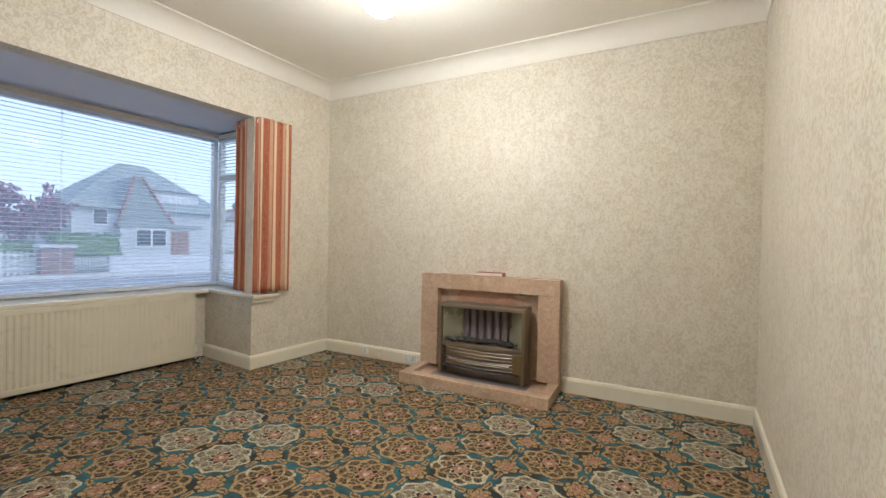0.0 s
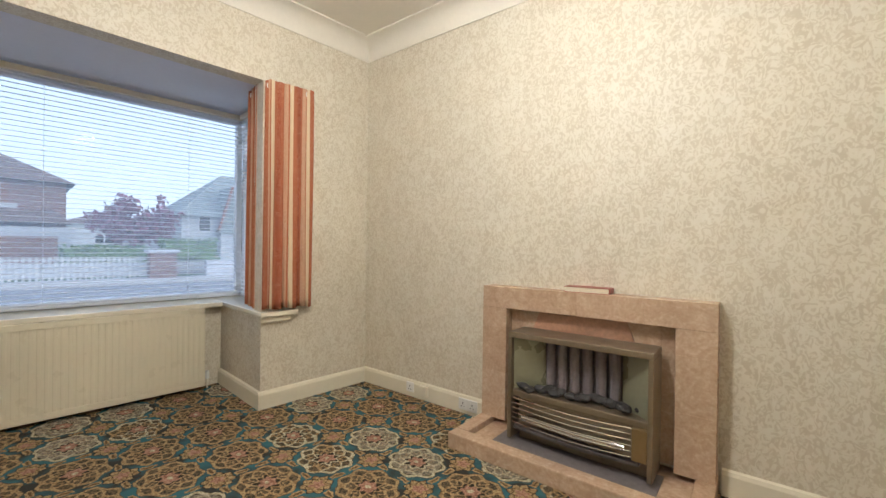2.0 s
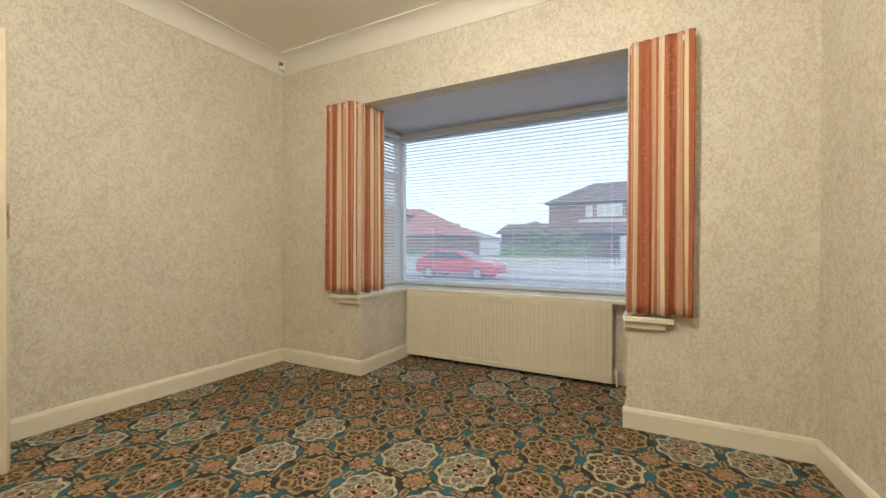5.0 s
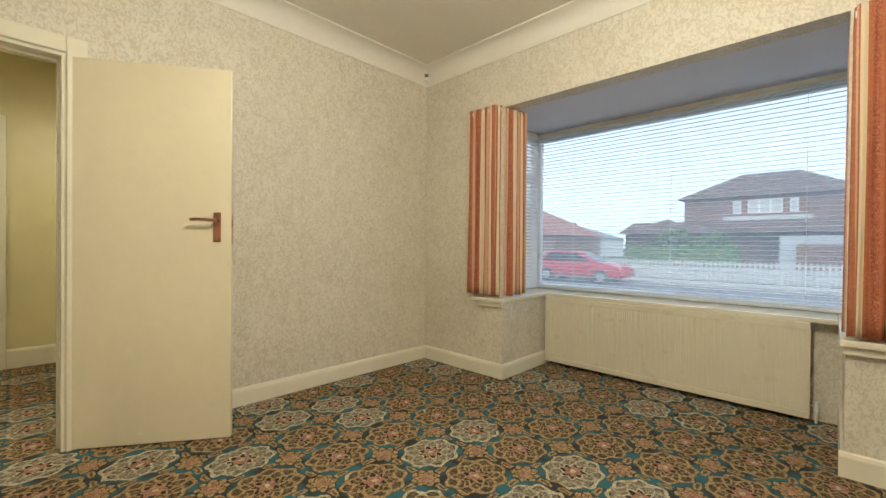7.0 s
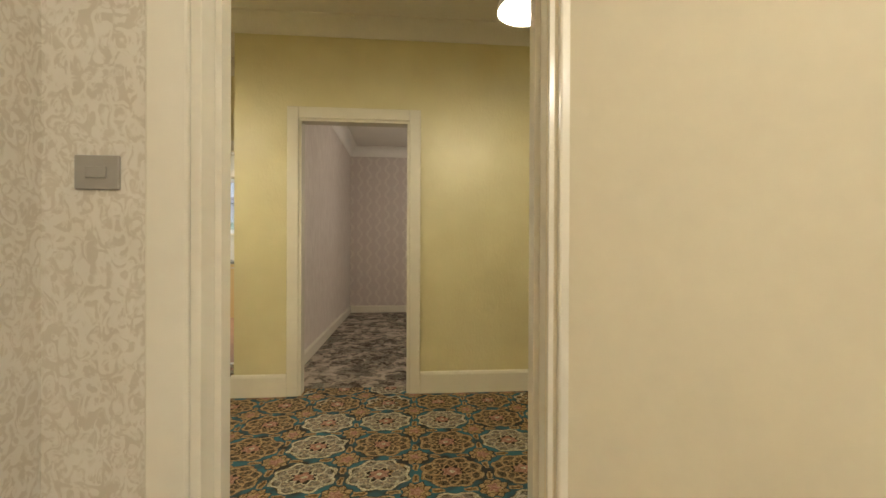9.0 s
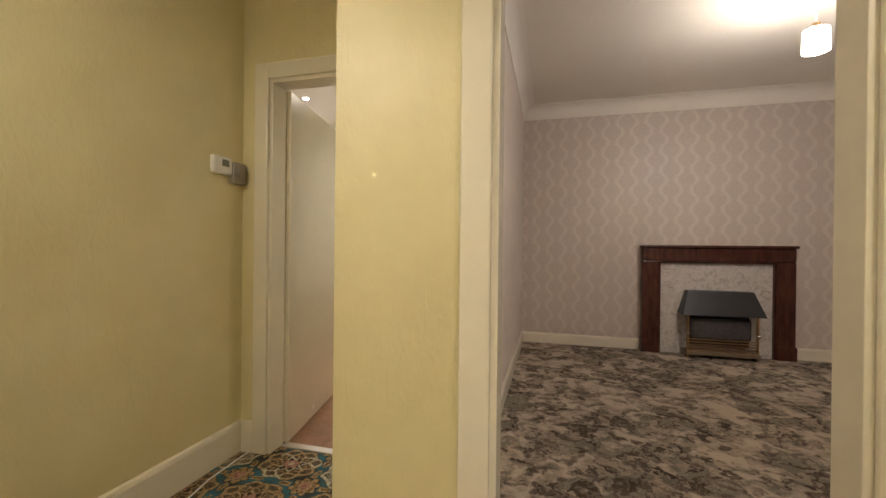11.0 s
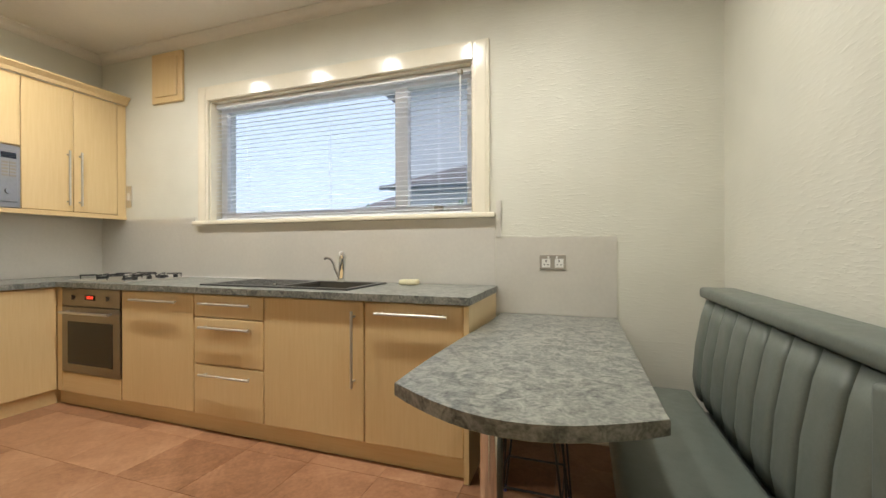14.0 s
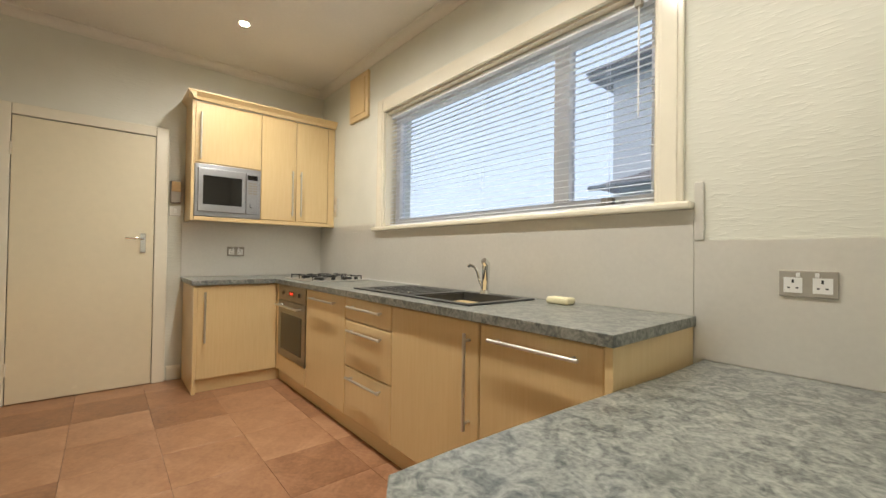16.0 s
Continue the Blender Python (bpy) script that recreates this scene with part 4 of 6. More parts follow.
# raised hearth with its sunk middle
slab("hearth", -0.60, 0.60, FD + 0.255, 0.45, 0.0, 0.085, 0.006)
slab("hearth", -0.60, -0.52, 0.002, FD + 0.254, 0.0, 0.085, 0.006)
slab("hearth", 0.52, 0.60, 0.002, FD + 0.254, 0.0, 0.085, 0.006)
slab("hearth_bed", -0.519, 0.519, 0.002, FD + 0.254, 0.0, 0.05, 0.003)
part("hearth_plate", bx(-0.40, 0.40, 0.12, FD + 0.245, 0.0505, 0.0535, 0.001), M_ASH, fp, "grey metal plate sunk in the hearth")

gf = thing("gas_fire", "gas fire with bronze case, coals and chrome grille", "gas fire", m=FM @ Matrix.Translation((-0.022, 0.045, 0)))
GW, GZ0, GZ1, GD = 0.355, 0.075, 0.645, 0.23
bm = bx(-GW, GW, 0.046, GD, GZ1 - 0.03, GZ1, 0.004)
add_box(bm, -GW, -GW + 0.022, 0.046, GD, GZ0, GZ1 - 0.03, 0.003)
add_box(bm, GW - 0.022, GW, 0.046, GD, GZ0, GZ1 - 0.03, 0.003)
part("case", bm, M_GUNMETAL, gf)
part("back", bx(-GW + 0.022, GW - 0.022, 0.046, 0.075, GZ0, GZ1 - 0.03), M_ASH, gf)
M_CHEEK = make_plain("olive_enamel_cheek", (0.36, 0.35, 0.24), 0.3, 0.3)
for s in (-1, 1):
    bm = prism([(s * (GW - 0.022), 0.20), (s * (GW - 0.16), 0.085), (s * (GW - 0.16), 0.075), (s * (GW - 0.022), 0.075)], 0.33, GZ1 - 0.031)
    part("cheek", bm, M_CHEEK, gf, "olive enamel cheek")
M_RADIANT = make_plain("fired_clay_radiant", (0.21, 0.18, 0.19), 0.85, vary=0.2)
for k in range(6):
    x = -0.165 + k * 0.066
    part("radiant", rod((x, 0.10, 0.36), (x + 0.006, 0.088, GZ1 - 0.04), 0.024, 10, 0.028), M_RADIANT, gf)
part("coal_bed", bx(-GW + 0.022, GW - 0.022, 0.076, 0.215, 0.30, 0.335, 0.006), M_GUNMETAL, gf)
for k in range(15):
    c = Vector((-0.28 + 0.04 * k + rng.uniform(-0.012, 0.012), rng.uniform(0.13, 0.20), 0.348 + rng.uniform(0, 0.016)))
    bm = bmesh.new()
    bmesh.ops.create_icosphere(bm, subdivisions=2, radius=0.03)
    sc = Vector((rng.uniform(0.8, 1.5), rng.uniform(0.7, 1.0), rng.uniform(0.5, 0.8)))
    for v in bm.verts:
        v.co = Vector((v.co.x * sc.x, v.co.y * sc.y, v.co.z * sc.z)) * (1 + 0.35 * noise.noise(v.co * 40 + c * 30)) + c
    part("coal", bm, M_COAL, gf)
part("lower_panel", bx(-GW + 0.04, GW - 0.055, 0.15, 0.20, 0.155, 0.30, 0.003), M_GUNMETAL, gf)
part("control_panel", bx(GW * -1 + 0.022, -GW + 0.085, 0.15, 0.232, 0.155, 0.30, 0.003), make_plain("bronze_control_panel", (0.30, 0.21, 0.10), 0.35, 0.6), gf, "bronze control panel")
for k in range(6):
    z = 0.165 + k * 0.026
    pts = [(-GW + 0.09, 0.222, z), (0.0, 0.245, z - 0.004), (GW - 0.03, 0.222, z)]
    part("grille_bar", tube([(x, y, z2) for x, y, z2 in ((pts[0]), (-0.14, 0.238, z - 0.002), pts[1], (0.16, 0.238, z - 0.002), pts[2])], 0.0042, 8), M_CHROME, gf, smooth=True)
part("reflector", tube([(-0.24, 0.222, 0.20), (0.0, 0.232, 0.198), (0.27, 0.222, 0.20)], 0.014, 10), M_CHROME, gf, smooth=True)
bm = prism([(-GW + 0.06, 0.12), (GW - 0.02, 0.12), (GW - 0.02, 0.20), (0.0, 0.225), (-GW + 0.06, 0.20)], 0.118, 0.135, 0.003)
part("base_tray", bm, M_ASH, gf)
part("foot", bx(-GW + 0.03, GW - 0.03, 0.06, 0.14, 0.054, 0.12), M_GUNMETAL, gf)

bk = thing("book", "closed book with a red cover lying on the mantel", "book", m=FM @ Matrix.Translation((-0.02, 0.055, FH + 0.0005)) @ Matrix.Rotation(radians(3), 4, "Z"))
part("cover", bx(-0.115, 0.115, -0.045, 0.05, 0.0, 0.003, 0.001), M_BOOK, bk)
part("cover", bx(-0.115, 0.115, -0.045, 0.05, 0.027, 0.030, 0.001), M_BOOK, bk)
part("pages", bx(-0.111, 0.108, -0.043, 0.047, 0.003, 0.027), M_PAPERPAGE, bk)
part("spine", bx(-0.117, -0.112, -0.045, 0.05, 0.003, 0.027, 0.001), M_BOOK, bk)


def socket(name, label, m, twin=True, plate=None, w=0.146, h=0.086):
    """Socket on a wall: local x along it, y off it, z up from its middle."""
    s = thing(name, label, "socket", m=m)
    part("plate", bx(-w / 2, w / 2, 0, 0.009, -h / 2, h / 2, 0.003), plate or M_WHITE, s)
    for x in ((-w / 4, w / 4) if twin else (0.0,)):
        q = part("insert", bx(x - 0.024, x + 0.024, 0.0085, 0.0105, -0.03, 0.02, 0.001), M_WHITE, s)
        bm = bx(x - 0.003, x + 0.003, 0.0102, 0.0112, 0.002, 0.014)
        add_box(bm, x - 0.014, x - 0.007, 0.0102, 0.0112, -0.016, -0.011)
        add_box(bm, x + 0.007, x + 0.014, 0.0102, 0.0112, -0.016, -0.011)
        part("pin_holes", bm, M_BLACK, q)
        part("rocker", bx(x + (0.008 if x < 0 else -0.018), x + (0.018 if x < 0 else -0.008), 0.0085, 0.0125, 0.022, 0.036, 0.001), M_WHITE, s)
    return s


def on_north(s, z):
    return Matrix.Translation((*north(s, 0.018), z)) @ Matrix.Rotation(TILT + math.pi, 4, "Z")


socket("wall_socket", "white twin socket on the skirting by the fireplace", on_north(1.03, 0.062), h=0.075)
socket("wall_socket", "small white socket on the skirting in the corner", on_north(0.52, 0.07), False, w=0.07, h=0.07)
jb = thing("telephone_box", "cream telephone junction box on the skirting", "junction box", m=on_north(0.66, 0.07))
part("box", bx(-0.035, 0.035, 0, 0.03, -0.04, 0.04, 0.006), M_GLOSS, jb)
part("lid", bx(-0.03, 0.03, 0.0295, 0.033, -0.034, 0.034, 0.002), M_GLOSS, jb)
sw = thing("light_switch", "brown metal light switch by the living room door", "light switch", m=Matrix.Translation((0.631, SY, 1.246)))
part("plate", bx(-0.043, 0.043, 0, 0.007, -0.035, 0.035, 0.003), M_GREYBOX, sw)
part("rocker", bx(-0.02, 0.02, 0.0068, 0.011, -0.012, 0.012, 0.002), M_GREYBOX, sw)
al = thing("alarm_sensor", "small white alarm sensor in the ceiling corner", "alarm sensor", m=Matrix.Translation((-2.77, -0.50, 2.615)) @ Matrix.Rotation(radians(-45), 4, "Z"))
part("body", bx(-0.024, 0.024, -0.02, 0.025, -0.03, 0.045, 0.008), M_WHITE, al)
part("lens", bx(-0.018, 0.018, 0.0245, 0.027, 0.0, 0.03, 0.001), M_ALARM, al)


def pendant(name, label, at, zc, shape, mat, r, drop_to):
    p = thing(name, label, "ceiling lamp", (at[0], at[1], drop_to))
    part("ceiling_rose", rod((at[0], at[1], zc - 0.022), (at[0], at[1], zc), 0.04, 20, 0.045), M_WHITE, p, smooth=True)
    part("flex", rod((at[0], at[1], drop_to + r * 0.8), (at[0], at[1], zc - 0.02), 0.004, 8), M_WHITE, p)
    part("lamp_holder", rod((at[0], at[1], drop_to + r * 0.85), (at[0], at[1], drop_to + r * 0.85 + 0.05), 0.022, 14), M_BRASS, p)
    bm = bmesh.new()
    if shape == "globe":
        bmesh.ops.create_uvsphere(bm, u_segments=28, v_segments=12, radius=r, matrix=Matrix.Translation((at[0], at[1], drop_to)))
        for v in bm.verts:
            d = v.co - Vector((at[0], at[1], drop_to))
            a = math.atan2(d.y, d.x)
            k = 1 + 0.035 * math.cos(14 * a)
            v.co.x, v.co.y = at[0] + d.x * k, at[1] + d.y * k
    else:
        bmesh.ops.create_cone(bm, cap_ends=False, segments=24, radius1=r, radius2=r * 0.95, depth=r * 1.9, matrix=Matrix.Translation((at[0], at[1], drop_to)))
    part("shade", bm, mat, p, "lit opal glass shade", smooth=True)
    return p


pendant("pendant_lamp", "lit ribbed opal globe hanging from the living room ceiling", (-0.97, 1.75), LC, "globe", M_GLOBE, 0.10, 2.36)
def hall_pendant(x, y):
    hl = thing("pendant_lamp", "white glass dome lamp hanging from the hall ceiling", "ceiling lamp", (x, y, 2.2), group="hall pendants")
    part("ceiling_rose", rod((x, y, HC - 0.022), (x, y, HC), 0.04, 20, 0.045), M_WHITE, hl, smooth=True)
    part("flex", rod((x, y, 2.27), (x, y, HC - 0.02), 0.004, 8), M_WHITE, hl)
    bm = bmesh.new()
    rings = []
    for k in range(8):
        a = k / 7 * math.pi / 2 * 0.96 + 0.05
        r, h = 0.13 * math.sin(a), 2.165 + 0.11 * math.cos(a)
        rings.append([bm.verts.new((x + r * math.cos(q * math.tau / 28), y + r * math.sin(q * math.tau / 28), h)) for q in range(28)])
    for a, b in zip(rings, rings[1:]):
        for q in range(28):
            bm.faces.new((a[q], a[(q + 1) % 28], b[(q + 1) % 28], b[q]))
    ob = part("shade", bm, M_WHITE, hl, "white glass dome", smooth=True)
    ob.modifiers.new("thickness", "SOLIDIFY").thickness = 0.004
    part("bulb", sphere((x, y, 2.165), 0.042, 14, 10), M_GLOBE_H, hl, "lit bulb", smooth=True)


hall_pendant(-0.52, -1.5)
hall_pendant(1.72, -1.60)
pendant("pendant_lamp", "lit opal drum shade hanging from the bedroom ceiling", (-0.87, -4.65), BC, "drum", M_GLOBE_B, 0.066, 2.37)

# ---------- hall things ----------
th = thing("thermostat", "white digital thermostat on the yellow hall wall", "thermostat", m=Matrix.Translation((HX, -3.385, 1.50)) @ Matrix.Rotation(radians(90), 4, "Z"))
part("body", bx(-0.062, 0.062, 0, 0.03, -0.045, 0.045, 0.012), M_WHITE, th)
part("display", bx(-0.035, 0.01, 0.0298, 0.0308, -0.005, 0.028), M_LCD, th, "grey display")
for k in range(2):
    part("button", bx(-0.03 + k * 0.03, -0.012 + k * 0.03, 0.0298, 0.033, -0.03, -0.018, 0.002), M_WHITE, th)
tb = thing("heating_dial", "old grey heating control with a round dial", "heating control", m=Matrix.Translation((HX, -3.49, 1.475)) @ Matrix.Rotation(radians(90), 4, "Z"))
part("box", bx(-0.042, 0.042, 0, 0.035, -0.055, 0.055, 0.004), M_GREYBOX, tb)
part("dial", rod((0, 0.034, 0.005), (0, 0.048, 0.005), 0.026, 20), M_GREYBOX, tb)
hs = thing("light_switch", "white light switch beside the kitchen door", "light switch", m=Matrix.Translation((PX1 - 0.0572, -3.16, 1.345)) @ Matrix.Rotation(radians(-98.4), 4, "Z"))
part("plate", bx(-0.043, 0.043, 0, 0.009, -0.043, 0.043, 0.004), M_WHITE, hs)
part("rocker", bx(-0.012, 0.012, 0.0088, 0.013, -0.018, 0.018, 0.002), M_WHITE, hs)
tj = thing("telephone_box", "white telephone box on the hall skirting with a loose cable", "junction box", m=Matrix.Translation((HX - 0.018, -2.66, 0.075)) @ Matrix.Rotation(radians(90), 4, "Z"))
part("box", bx(-0.04, 0.04, 0, 0.028, -0.035, 0.04, 0.006), M_WHITE, tj)
part("cable", tube([(0.02, 0.03, 0.0), (0.03, 0.05, -0.03), (0.06, 0.09, -0.0685), (0.02, 0.13, -0.0685), (-0.10, 0.12, -0.0685), (-0.28, 0.13, -0.0685), (-0.6, 0.06, -0.0685), (-0.9, 0.05, -0.0685)], 0.0035, 6), M_WHITE, tj, "loose white cable", smooth=True)
tm = thing("threshold_strip", "metal carpet strip across the kitchen doorway", "threshold strip", (1.72, -3.66, 0))
part("strip", bx(1.345, 2.08, -3.685, -3.635, -0.001, 0.005, 0.002), M_STEEL, tm)

# ---------- bedroom fireplace ----------
bf = thing("fireplace", "dark mahogany fire surround with pale marble panel", "fireplace", (-1.01, BY, 0))
FX0, FX1 = -1.715, -0.305
for x0, x1 in ((FX0, FX0 + 0.16), (FX1 - 0.16, FX1)):
    part("pilaster", bx(x0, x1, BY + 0.001, BY + 0.10, 0, 0.99, 0.012), M_MAHOGANY, bf)
    part("plinth_block", bx(x0 - 0.008, x1 + 0.008, BY + 0.001, BY + 0.112, 0, 0.14, 0.006), M_MAHOGANY, bf)
part("header", bx(FX0, FX1, BY + 0.001, BY + 0.10, 0.99, 1.125, 0.012), M_MAHOGANY, bf)
part("mantel_shelf", bx(FX0 - 0.015, FX1 + 0.015, BY + 0.001, BY + 0.125, 1.125, 1.155, 0.01), M_MAHOGANY, bf)
bm = bmesh.new()
for k, d in ((0, 0.092), (1, 0.080)):
    o = 0.16 + 0.012 * k
    add_box(bm, FX0 + o, FX0 + o + 0.012, BY + 0.001, BY + d, 0.0, 0.99 - 0.012 * k)
    add_box(bm, FX1 - o - 0.012, FX1 - o, BY + 0.001, BY + d, 0.0, 0.99 - 0.012 * k)
    add_box(bm, FX0 + o + 0.012, FX1 - o - 0.012, BY + 0.001, BY + d, 0.978 - 0.012 * k, 0.99 - 0.012 * k)
part("moulding", bm, M_MAHOGANY, bf)
part("marble_panel", bx(FX0 + 0.184, FX1 - 0.184, BY + 0.001, BY + 0.05, 0, 0.966), M_MARBLE, bf, "pale veined marble panel")
bg = thing("gas_fire", "old gas fire with black hood and brass grille", "gas fire", (-1.03, BY + 0.2, 0))
GX0, GX1 = -1.40, -0.66
bm = bmesh.new()
lo = [bm.verts.new(c) for c in ((GX0, BY + 0.051, 0.44), (GX1, BY + 0.051, 0.44), (GX1, BY + 0.26, 0.44), (GX0, BY + 0.26, 0.44))]
hi = [bm.verts.new(c) for c in ((GX0 + 0.07, BY + 0.051, 0.68), (GX1 - 0.07, BY + 0.051, 0.68), (GX1 - 0.07, BY + 0.15, 0.68), (GX0 + 0.07, BY + 0.15, 0.68))]
for k in range(4):
    bm.faces.new((lo[k], lo[(k + 1) % 4], hi[(k + 1) % 4], hi[k]))
bm.faces.new(lo), bm.faces.new(hi)
part("hood", bm, M_BLACK, bg, "black sloping hood")
part("back", bx(GX0 + 0.09, GX1 - 0.09, BY + 0.051, BY + 0.10, 0.10, 0.44), M_BLACK, bg)
part("coal_box", bx(GX0 + 0.10, GX1 - 0.10, BY + 0.10, BY + 0.19, 0.19, 0.40, 0.02), M_COAL, bg)
for x in (GX0 + 0.06, GX1 - 0.06):
    part("post", rod((x, BY + 0.21, 0.0), (x, BY + 0.21, 0.44), 0.012, 10), M_BRASS, bg)
    part("knob", sphere((x, BY + 0.235, 0.25), 0.018, 10, 8), M_CHROME, bg)
for k in range(5):
    z = 0.08 + k * 0.028
    part("grille_bar", rod((GX0 + 0.06, BY + 0.225, z), (GX1 - 0.06, BY + 0.225, z), 0.006, 8), M_BRASS, bg)
part("base", bx(GX0 + 0.04, GX1 - 0.04, BY + 0.06, BY + 0.24, 0.03, 0.07, 0.005), M_GUNMETAL, bg)
for x in (GX0 + 0.07, GX1 - 0.07):
    part("foot", bx(x - 0.02, x + 0.02, BY + 0.16, BY + 0.22, 0, 0.03), M_BLACK, bg)

# ---------- kitchen window ----------
window_unit("window_4", "white framed kitchen window with two lights", "y", KYS - 0.10, KW[0], KW[1], KW[2], KW[3], bars=((2.862, 2.958),), fw=0.07)
wt = thing("window_surround", "cream gloss window surround and sill", "window surround", (3.45, KYS, 1.3))
tagged(wt, kind="structure")
bm = bmesh.new()
for x0, x1, z0, z1 in ((KW[0] - 0.105, KW[0], KW[2], KW[3] + 0.115), (KW[1], KW[1] + 0.105, KW[2], KW[3] + 0.115), (KW[0], KW[1], KW[3], KW[3] + 0.115)):
    add_box(bm, x0, x1, KYS + 0.001, KYS + 0.022, z0, z1, 0.007)
    add_box(bm, x0 + 0.02, x1 - 0.02 if x1 - x0 < 0.3 else x1, KYS + 0.02, KYS + 0.028, z0, z1 - 0.02, 0.004)
part("architrave", bm, M_GLOSS, wt)
bm = bmesh.new()
add_box(bm, KW[0], KW[0] + 0.012, KYS - 0.10, KYS + 0.001, KW[2], KW[3])
add_box(bm, KW[1] - 0.012, KW[1], KYS - 0.10, KYS + 0.001, KW[2], KW[3])
add_box(bm, KW[0] + 0.012, KW[1] - 0.012, KYS - 0.10, KYS + 0.001, KW[3] - 0.012, KW[3])
part("reveal", bm, M_GLOSS, wt)
part("window_sill", bx(KW[0] - 0.14, KW[1] + 0.14, KYS - 0.10, KYS + 0.05, 1.287, 1.318, 0.009), M_GLOSS, wt)
blind("venetian_blind", "white venetian blind lowered with open slats in the kitchen", "y", KYS - 0.055, KW[0] + 0.02, KW[1] - 0.02, 1.325, 2.25, cords=(2.62, 3.45, 4.2), tilt=-12)
wd = thing("blind_wand", "thin clear tilt wand hanging from the kitchen blind", "blind wand", (2.47, KYS - 0.03, 1.7))
part("wand", rod((2.47, KYS - 0.03, 1.72), (2.47, KYS - 0.03, 2.21), 0.004, 8), M_WHITE, wd)
part("hook", bx(2.455, 2.485, KYS - 0.045, KYS - 0.015, 2.205, 2.235, 0.004), M_GREYBOX, wd)
lt = thing("window_latch", "white window catch on the kitchen casement", "window catch", (2.62, KYS - 0.10, 1.37))
part("base", bx(2.56, 2.70, KYS - 0.099, KYS - 0.085, 1.345, 1.365, 0.003), M_WHITE, lt)
part("arm", bx(2.60, 2.66, KYS - 0.086, KYS - 0.06, 1.35, 1.378, 0.004), M_GREYBOX, lt)
vt = thing("wall_vent", "beech framed square vent cover high on the wall", "vent", (4.97, KYS, 2.5))
part("frame_board", bx(4.80, 5.14, KYS + 0.001, KYS + 0.025, 2.305, 2.715, 0.004), M_BEECH, vt)
part("inset_panel", bx(4.845, 5.095, KYS + 0.024, KYS + 0.036, 2.35, 2.67, 0.006), M_BEECH, vt)

# ---------- kitchen units ----------
FY = -6.20            # unit fronts on the window run
FXE = 5.25            # unit fronts on the end run


def bar_handle(parent, a, b, off, r=0.0075):
    """A steel bar handle between a and b on two posts; off is the way off the front."""
    a, b, off = Vector(a), Vector(b), Vector(off)
    bm = rod(a + off, b + off, r, 10)
    d = (b - a).normalized() * 0.03
    for q in (a + d, b - d):
        add_rod(bm, q, q + off, r * 0.8, 8)
    h = part("handle", bm, M_STEEL, parent, "brushed steel bar handle", smooth=True)
    return h


def base_unit(name, label, x0, x1, fronts):
    """A base unit on the window run; fronts are (z0, z1, handle kind)."""
    u = thing(name, label, "kitchen cabinet", ((x0 + x1) / 2, (FY + KYS) / 2, 0))
    part("body", bx(x0 + 0.002, x1 - 0.002, KYS + 0.012, FY - 0.021, 0.10, 0.832), M_BEECH, u)
    for z0, z1, kind in fronts:
        f = part("drawer_front" if z1 - z0 < 0.4 else "door", bx(x0 + 0.003, x1 - 0.003, FY - 0.02, FY, z0 + 0.002, z1 - 0.002, 0.008), M_BEECH, u)
        if kind == "top":
            w = min(0.40, (x1 - x0) * 0.72)
            c = (x0 + x1) / 2
            bar_handle(f, (c - w / 2, FY, z1 - 0.055), (c + w / 2, FY, z1 - 0.055), (0, 0.032, 0))
        elif kind == "right":
            bar_handle(f, (x0 + 0.055, FY, z1 - 0.44), (x0 + 0.055, FY, z1 - 0.05), (0, 0.032, 0))
    return u


base_unit("integrated_dishwasher", "beech fronted unit with a long steel top handle", 2.26, 2.79, [(0.105, 0.83, "top")])
base_unit("sink_cabinet", "beech fronted cupboard under the sink", 2.79, 3.43, [(0.105, 0.83, "right")])
base_unit("drawer_cabinet", "beech fronted stack of three drawers", 3.43, 3.955, [(0.105, 0.41, "top"), (0.41, 0.69, "top"), (0.69, 0.83, "top")])
base_unit("pull_out_cabinet", "beech fronted tall pull-out unit", 3.955, 4.59, [(0.105, 0.83, "top")])
M_OVEN = make_plain("dark_brushed_steel", (0.30, 0.27, 0.23), 0.34, 1.0, grain=60)
M_LED = make_emit("red_clock_digits", (1.0, 0.05, 0.02), 0.8)
ov = thing("oven", "built-under steel oven with a dark glass door", "oven", (4.895, FY - 0.3, 0.1))
part("body", bx(4.595, 5.195, KYS + 0.012, FY - 0.021, 0.22, 0.832), M_BLACK, ov)
dr = part("oven_door", bx(4.60, 5.19, FY - 0.02, FY + 0.004, 0.245, 0.70, 0.004), M_OVEN, ov)
part("glass", bx(4.665, 5.125, FY + 0.003, FY + 0.006, 0.305, 0.60, 0.002), M_DARKGLASS, dr, "dark oven glass")
bar_handle(dr, (4.65, FY, 0.665), (5.14, FY, 0.665), (0, 0.045, 0), 0.009)
cp = part("control_panel", bx(4.60, 5.19, FY - 0.02, FY + 0.002, 0.705, 0.828, 0.003), M_OVEN, ov)
part("display", bx(4.84, 4.95, FY + 0.0015, FY + 0.003, 0.75, 0.785), M_DARKGLASS, cp)
for k in range(4):
    part("digit", bx(4.865 + k * 0.017, 4.874 + k * 0.017, FY + 0.0028, FY + 0.0036, 0.759, 0.777), M_LED, cp, "red lit digit")
for x in (4.72, 5.07):
    part("knob", rod((x, FY, 0.767), (x, FY + 0.02, 0.767), 0.016, 14), M_OVEN, cp)
part("lower_panel", bx(4.60, 5.19, FY - 0.02, FY - 0.001, 0.105, 0.238, 0.003), M_BEECH_H, ov)
ep = thing("end_panel", "beech end panel closing the run of units", "panel", (2.235, -6.5, 0))
